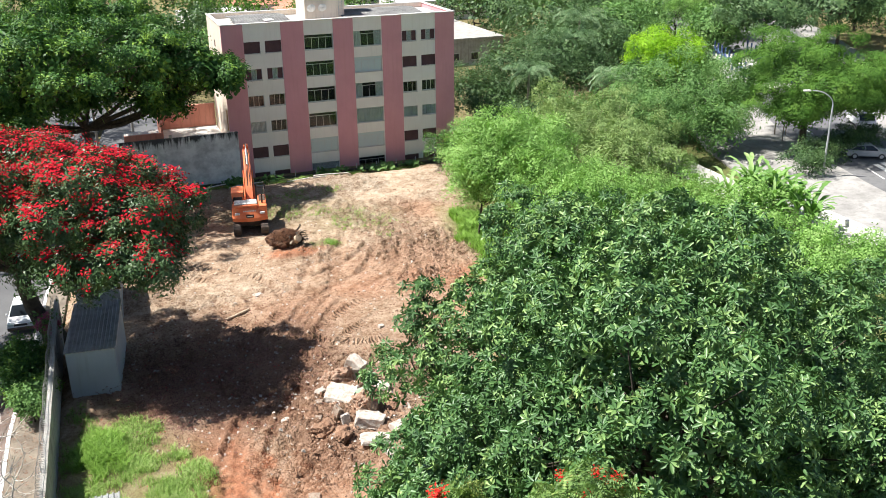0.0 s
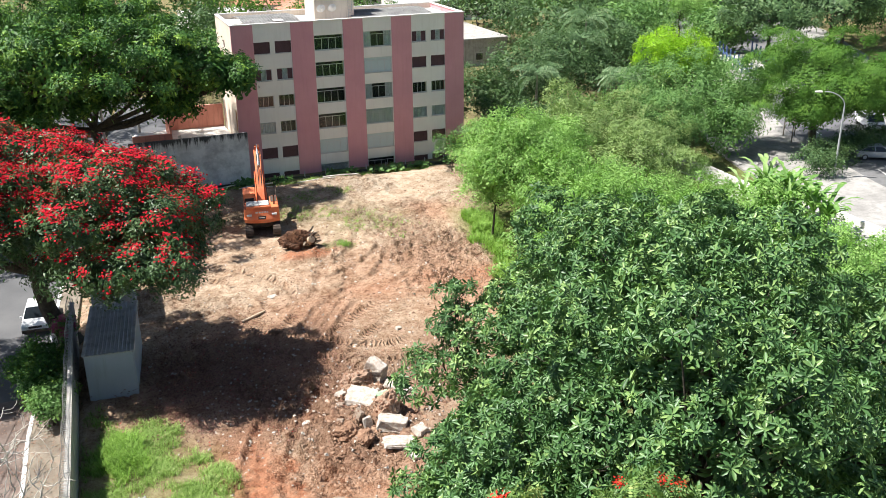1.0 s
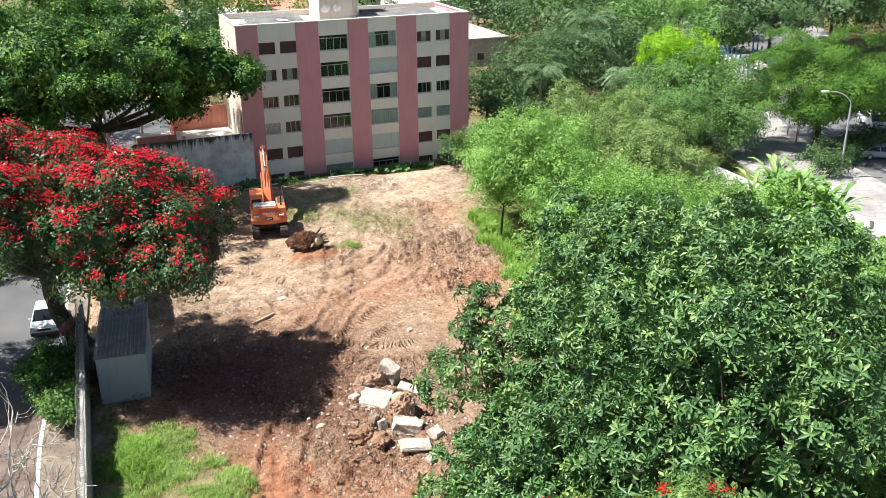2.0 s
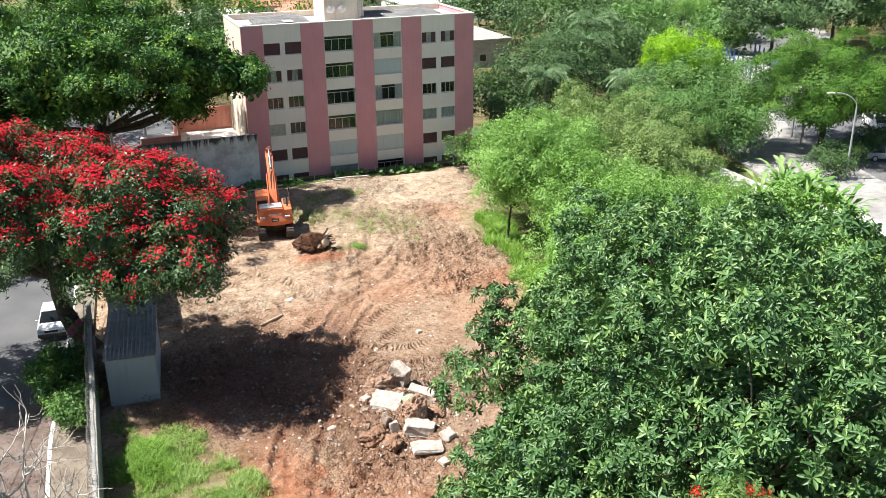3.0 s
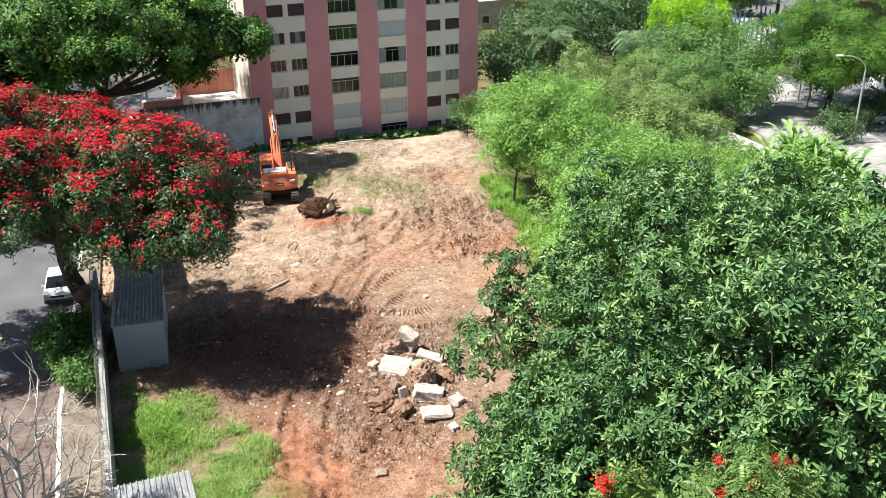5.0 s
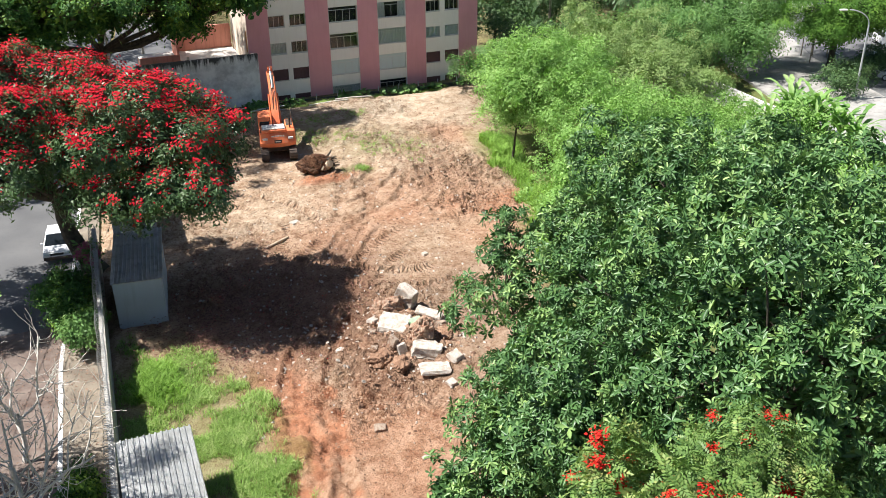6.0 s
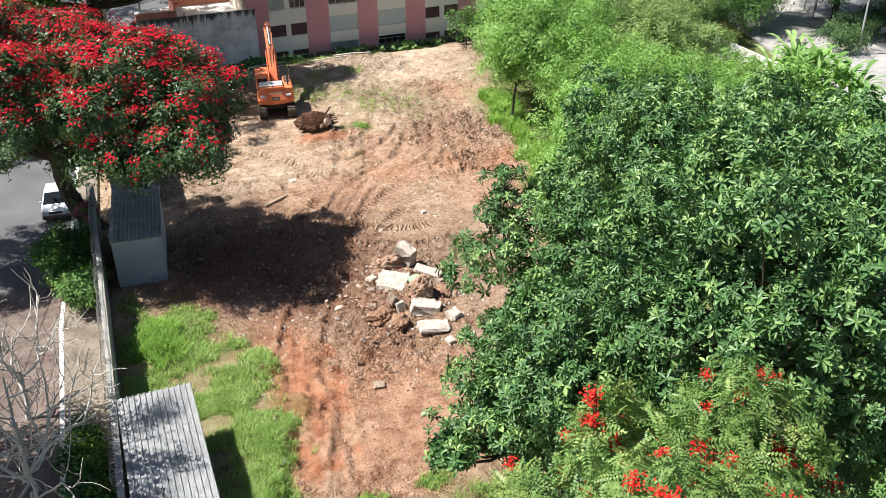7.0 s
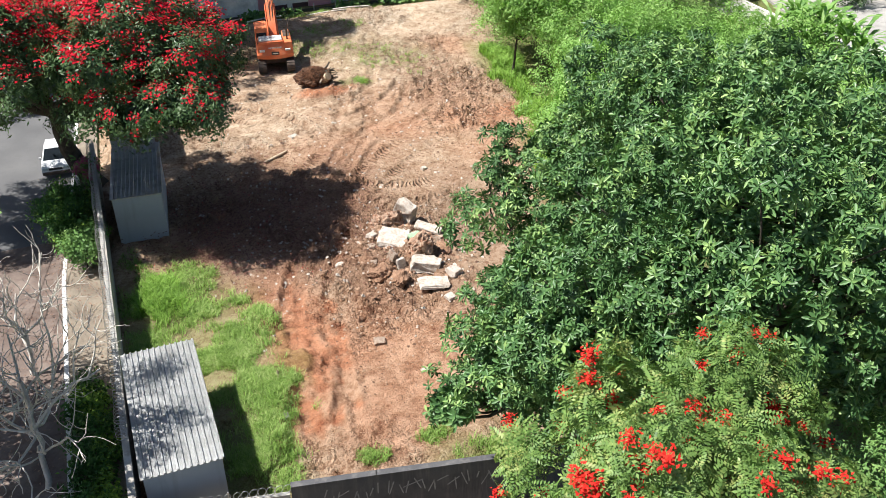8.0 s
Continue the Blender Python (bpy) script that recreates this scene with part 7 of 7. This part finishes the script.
# shrubs by the street wall
tree("street_shrub", "low dark ground plants in the shaded sidewalk bed", (-2.5, 32.5, 0), (-2.5, 32.5, 0.2), [(-2.6, 34.4, 0.35, 0.8, 1.7, 0.5), (-2.6, 31.4, 0.35, 0.85, 2.0, 0.5), (-2.7, 28.4, 0.35, 0.9, 1.6, 0.5)], 0.05, T_CLUMP_SMALL, 620, LEAF_STREET, seed=139, tuft=(8, 0.3), gaps=0.4, category="shrub")
tree("street_shrub", "dark green shrub crowding the street wall", (-2.0, 49.5, 0), (-2.0, 49.5, 0.7), [(-2.5, 50.4, 1.6, 1.7, 1.9, 1.1), (-2.2, 48.6, 1.1, 1.2, 1.2, 0.9)], 0.08, T_CLUMP_SMALL, 700, LEAF_STREET, seed=130, tuft=(10, 0.4), gaps=0.2, category="shrub")
tree("street_shrub", "small light green shrub on the sidewalk", (-1.9, 46.2, 0), (-1.9, 46.2, 0.6), [(-1.9, 46.4, 1.4, 0.85, 1.0, 0.8)], 0.06, T_CLUMP_SMALL, 260, LEAF_MID, seed=131, tuft=(9, 0.3), gaps=0.3, category="shrub")
tree("bougainvillea", "small pink-flowering shrub against the wall", (-1.0, 55.0, 0), (-1.0, 55, 0.8), [(-0.95, 54.6, 1.9, 0.45, 0.7, 0.7)], 0.04, T_CLUMP_SMALL, 60, LEAF_MID, seed=132, blossoms=(T_FLOWER, 40, PETAL_PINK, 0.1, -0.5), category="shrub")


def bare_tree(label, base, h, spread_, seed, n1=7):
    """A leafless tree: forked twigs four orders deep."""
    rng = np.random.default_rng(seed)
    root = thing("bare_tree", label, "tree", at=base)
    paths = [curve_pts((0, 0, -0.2), (0.2, 0.1, h * 0.45), (0.1, 0, 0), 7, 0.13, 0.09, 0.03, rng)]

    def grow(p, d, ln, r, order):
        e = p + d * ln
        bow = rng.normal(0, ln * 0.11, 3) - np.array((0, 0, ln * 0.07))
        path = curve_pts(p, e, bow, 7, r, r * 0.5, ln * 0.012, rng)
        paths.append(path)
        if order == 0:
            return
        for k in range(3 if order > 1 else 2):
            i = rng.integers(2, 7)
            q = path[i, :3]
            nd = d * 0.8 + rng.normal(0, 0.5, 3) + np.array((0.05, 0, 0.1))
            nd /= np.linalg.norm(nd)
            grow(q, nd, ln * rng.uniform(0.55, 0.85), max(r * 0.58, 0.014), order - 1)

    for k in range(n1):
        a = 2 * math.pi * k / n1 + rng.uniform(-0.3, 0.3)
        d = np.array((math.cos(a) * spread_, math.sin(a) * spread_, rng.uniform(0.5, 1.1)))
        d /= np.linalg.norm(d)
        grow(np.array((0.15, 0.08, h * rng.uniform(0.25, 0.45))), d, h * rng.uniform(0.32, 0.48), 0.075, 3)
    part("trunk", tube_mesh("trunk", paths, 4), DRYWOOD, root, "bare grey trunk and twigs", True)
    return root


bare_tree("leafless grey tree on the sidewalk by the wall", (-4.5, 30.4, 0), 7.5, 1.3, 3, 6)
bare_tree("leafless grey tree beside the street kerb", (-5.0, 33.8, 0), 6.0, 0.9, 13, 4)
bare_tree("leafless young tree by the street kerb", (-4.9, 38.0, -0.05), 5.5, 0.45, 9, 4)


# banana clump
def banana(at, seed, n=9, h=3.0, label="clump of banana plants with long torn arching leaves"):
    rng = np.random.default_rng(seed)
    root = thing("banana_plant", label, "banana plant", "banana plants", at=at)
    stems, V, F, base = [], [], [], 0
    for k in range(3):
        a = rng.uniform(0, 6.28)
        sx, sy = rng.uniform(0, 0.9) * math.cos(a), rng.uniform(0, 0.9) * math.sin(a)
        hh = h * rng.uniform(0.5, 0.75)
        stems.append([(sx, sy, -0.2, 0.14), (sx, sy, hh, 0.09)])
        for i in range(n):
            az = 2 * math.pi * i / n + rng.uniform(-0.4, 0.4)
            ln, wd = rng.uniform(2.0, 3.9), rng.uniform(0.34, 0.5)
            el = rng.uniform(0.95, 1.55)
            m = 17
            pts = []
            x, z, e = 0.0, 0.0, el
            for j in range(m):
                pts.append((x, z))
                x += math.cos(e) * ln / m
                z += math.sin(e) * ln / m
                e -= rng.uniform(0.01, 0.08) + 0.12 * j / m
            c, s = math.cos(az), math.sin(az)
            for j, (x, z) in enumerate(pts):
                t = j / (m - 1)
                w = wd * (0.07 if j < 2 else min(1.0, (1.02 - t) / 0.16) ** 0.55 * min(1.0, t / 0.25) ** 0.5) * 0.5 * rng.uniform(0.4, 1.1)
                for q, dz in ((-w, 0.35 * w), (0, 0), (w, 0.35 * w)):
                    V.append((sx + x * c - q * s, sy + x * s + q * c, hh + z + dz))
            for j in range(m - 1):
                b = base + j * 3
                F += [(b, b + 3, b + 4, b + 1), (b + 1, b + 4, b + 5, b + 2)]
            base += m * 3
    part("stem", tube_mesh("stem", stems, 8), BARK_PALE, root, smooth=True)
    part("leaves", raw("leaves", np.array(V), np.array(F)), LEAF_BANANA, root, "long torn banana leaves")
    return root


for k, (x, y) in enumerate(((50.6, 52.6), (51.8, 50.6), (52.4, 52.8), (51.4, 54.8), (52.6, 49.2), (49.6, 54.2), (52.6, 55.8))):
    banana((x, y, 0.0), 200 + k, 8, (5.4, 5.0, 5.8, 5.8, 4.8, 5.4, 5.6)[k])


def palm(at, h, seed, fronds=16, ln=3.2, label="palm with arching grey-green fronds"):
    rng = np.random.default_rng(seed)
    root = thing("palm_tree", label, "palm", "palms", at=at)
    part("trunk", tube_mesh("trunk", [curve_pts((0, 0, -0.3), (0.2, 0.1, h), (0.1, 0.1, 0), 8, 0.2, 0.13, 0.03, rng)], 8), BARK_PALE, root, smooth=True)
    V, F, base = [], [], 0
    for k in range(fronds):
        az = 2.4 * k
        e = rng.uniform(0.2, 1.35)
        x, z = 0.0, 0.0
        c, s = math.cos(az), math.sin(az)
        m = 30
        for j in range(m):
            x += math.cos(e) * ln / m
            z += math.sin(e) * ln / m
            e -= 0.068
            t = j / m
            w = 0.75 * math.sin(math.pi * min(1, 0.1 + 0.9 * t)) ** 0.7
            for sg in (-1, 1):
                for q, dx in ((0, 0.0), (0, 0.05), (w * sg, 0.26), (w * sg, 0.21)):
                    xx = x + dx
                    V.append((0.2 + xx * c - q * s, 0.1 + xx * s + q * c, h + z - abs(q) * (0.5 + 0.5 * t)))
                F.append((base, base + 1, base + 2, base + 3))
                base += 4
    part("fronds", raw("fronds", np.array(V), np.array(F)), LEAF_PALM, root, "arching palm fronds")
    return root


for k, (x, y, h, ln) in enumerate(((50.2, 93.0, 6.4, 3.6), (57.6, 86.6, 6.6, 3.6), (60.6, 88.0, 6.0, 3.4), (61.4, 103.0, 8.4, 4.2), (65, 108.0, 10.0, 4.2), (58.4, 104, 8.0, 3.8))):
    palm((x, y, 0), h, 300 + k, 18, ln)


# large-leaved plants along the far wall
T_BIGLEAF = [fan([blade(0.4, 0.32, 0.35)], 9, s, (0.1, 0.9), 0.15) for s in (1, 2)]
for k, (x, y, w, n) in enumerate(((15.6, 84.9, 1.5, 26), (24.7, 84.8, 1.7, 26), (29.6, 84.7, 1.9, 30), (33.0, 84.7, 1.0, 16), (18.5, 84.9, 1.5, 12), (36.4, 84.2, 1.0, 12), (11.2, 84.5, 1.2, 14))):
    rng = np.random.default_rng(400 + k)
    p = np.column_stack([rng.normal(0, w * 0.5, n), rng.normal(0, 0.25, n), rng.uniform(0.15, 0.6, n)])
    root = thing("castor_plant", "low large-leaved green plant growing at the far wall", "plant", "plants at the far wall", at=(x, y, float(ground_z(x, y))))
    part("stem", tube_mesh("stem", [[(q[0] * 0.6, q[1] * 0.6, -0.15, 0.03), (q[0], q[1], q[2], 0.015)] for q in p], 4), BARK_PALE, root)
    v, f = scatter(T_BIGLEAF, p, np.tile((0, -0.3, 1.0), (n, 1)), (0.7, 1.1), rng, 0.3)
    part("leaves", raw("leaves", v, f), LEAF_MID, root, kind="stuff")


# grass
def grass(name, label, spots, h, mat, seed, keep=None):
    """Blades in tufts over elliptic patches: spots are (x, y, rx, ry, count)."""
    rng = np.random.default_rng(seed)
    P = []
    for cx, cy, rx, ry, n in spots:
        a, r = rng.uniform(0, 6.283, n), np.sqrt(rng.random(n))
        p = np.column_stack([cx + rx * r * np.cos(a), cy + ry * r * np.sin(a)])
        dens = 0.64 - (r ** 3) * 0.75 + 1.6 * fbm(p[:, 0], p[:, 1], 0.7, 4)
        P.append(p[rng.random(n) < dens])
    P = np.concatenate(P)
    if keep is not None:
        P = P[keep(P)]
    Q = np.column_stack([P, ground_z(P[:, 0], P[:, 1]) - 0.02])
    tuft = []
    for s in range(3):
        r = random.Random(seed + s)
        out = []
        for i in range(8):
            ln = h * r.uniform(0.6, 1.2)
            w = 0.012 * (1 + h)
            b = np.array([(0, -w, 0), (0, w, 0), (ln * 0.3, w * 0.7, ln * 0.75), (ln * 0.3, -w * 0.7, ln * 0.75), (ln * 0.75, 0.004, ln * 0.95), (ln * 0.75, -0.004, ln * 0.95)])
            out.append(turned((b, np.array([(0, 1, 2, 3), (3, 2, 4, 5)])), rz=r.uniform(0, 6.3), at=(r.gauss(0, 0.09), r.gauss(0, 0.09), 0)))
        tuft.append(spread(out))
    v, f = scatter(tuft, Q, np.tile((0, 0, 1.0), (len(Q), 1)), (0.6, 1.25), rng, 0.12)
    me = raw(name, v, f)
    finish(me, mat)
    return tagged(new(name, me), label, "grass", "", "stuff")


def clear_of_huts(P):
    return ~((P[:, 0] < 2.2) & (P[:, 1] < 34.4) & (P[:, 1] > 26.2)) & (P[:, 0] > along(LEFT_WALL, P[:, 1]) + 0.15) & ~((P[:, 0] < 2.9) & (P[:, 1] > 47.8))


grass("grass", "patchy bright green grass beside the site hut", [(2.6, 38.6, 3.0, 6.2, 8200), (4.0, 31.5, 2.6, 5.5, 6400), (0.5, 40, 1.6, 7, 2600), (5.2, 35.5, 1.3, 4.5, 1500), (11.5, 25.2, 1.8, 1.4, 500), (10.8, 27.4, 1.0, 0.8, 260), (7.7, 26.9, 0.7, 0.5, 110)], 0.26, GRASS, 501, clear_of_huts)
grass("tall_grass", "tall bright green grass along the lot's edge", [(31.9, 66.2, 1.3, 3.4, 1700), (30.6, 61.2, 1.6, 3.4, 2000), (29.8, 56.5, 2.0, 2.0, 1200), (29.0, 51, 2.0, 3.5, 1500), (26.5, 46.5, 1.4, 3.5, 900), (1.3, 41.0, 1.2, 2.6, 1300)], 0.55, GRASS_TALL, 502)
grass("weeds", "thin green weeds on the bare earth", [(19.2, 66.0, 1.4, 0.7, 260), (18.5, 75, 3.2, 2.2, 200), (22.4, 71.5, 2.6, 3.6, 230), (21, 79, 4, 2, 260), (17, 84.3, 5, 0.7, 700), (27, 84.6, 8, 0.5, 900), (10, 84, 4, 1, 400), (25, 68, 2, 3, 120)], 0.22, GRASS, 503)


def leaf_litter(name, label, spots, mat, seed, size):
    rng = np.random.default_rng(seed)
    P = np.concatenate([rng.normal(size=(n, 2)) * (sx, sy) + (cx, cy) for cx, cy, sx, sy, n in spots])
    P = P[(P[:, 0] > along(LEFT_WALL, P[:, 1]) + 0.2) | (P[:, 0] < along(LEFT_WALL, P[:, 1]) - 0.2)]
    z = np.where(P[:, 0] < along(LEFT_WALL, P[:, 1]), np.where(P[:, 0] < along(KERB, P[:, 1]), -0.04, 0.07), ground_z(P[:, 0], P[:, 1]) + 0.03)
    v, f = scatter([clump(5, 0.5, 0.06, 0.13, 3), clump(4, 0.6, 0.07, 0.15, 4)], np.column_stack([P, z]), np.tile((0, 0, 1.0), (len(P), 1)), size, rng, 0.15)
    me = raw(name, v, f)
    finish(me, mat)
    tagged(new(name, me), label, "leaf litter", "", "stuff")


leaf_litter("leaf_litter", "dark dry leaves fallen under the red tree", [(8, 49, 3.4, 3.6, 3000), (4.5, 45.5, 2, 2.2, 900)], LEAF_LITTER, 601, (0.7, 1.2))
leaf_litter("dry_leaves", "brown dry leaves on the sidewalk", [(-2.3, 47, 0.7, 6, 500), (-3.2, 52, 0.6, 3, 260), (-5.5, 38, 2.5, 6, 400)], LEAF_DRY, 602, (0.6, 1.1))
leaf_litter("fallen_petals", "scattered red petals under the flowering tree", [(6, 48, 3.0, 3.6, 220)], PETAL, 603, (0.4, 0.7))
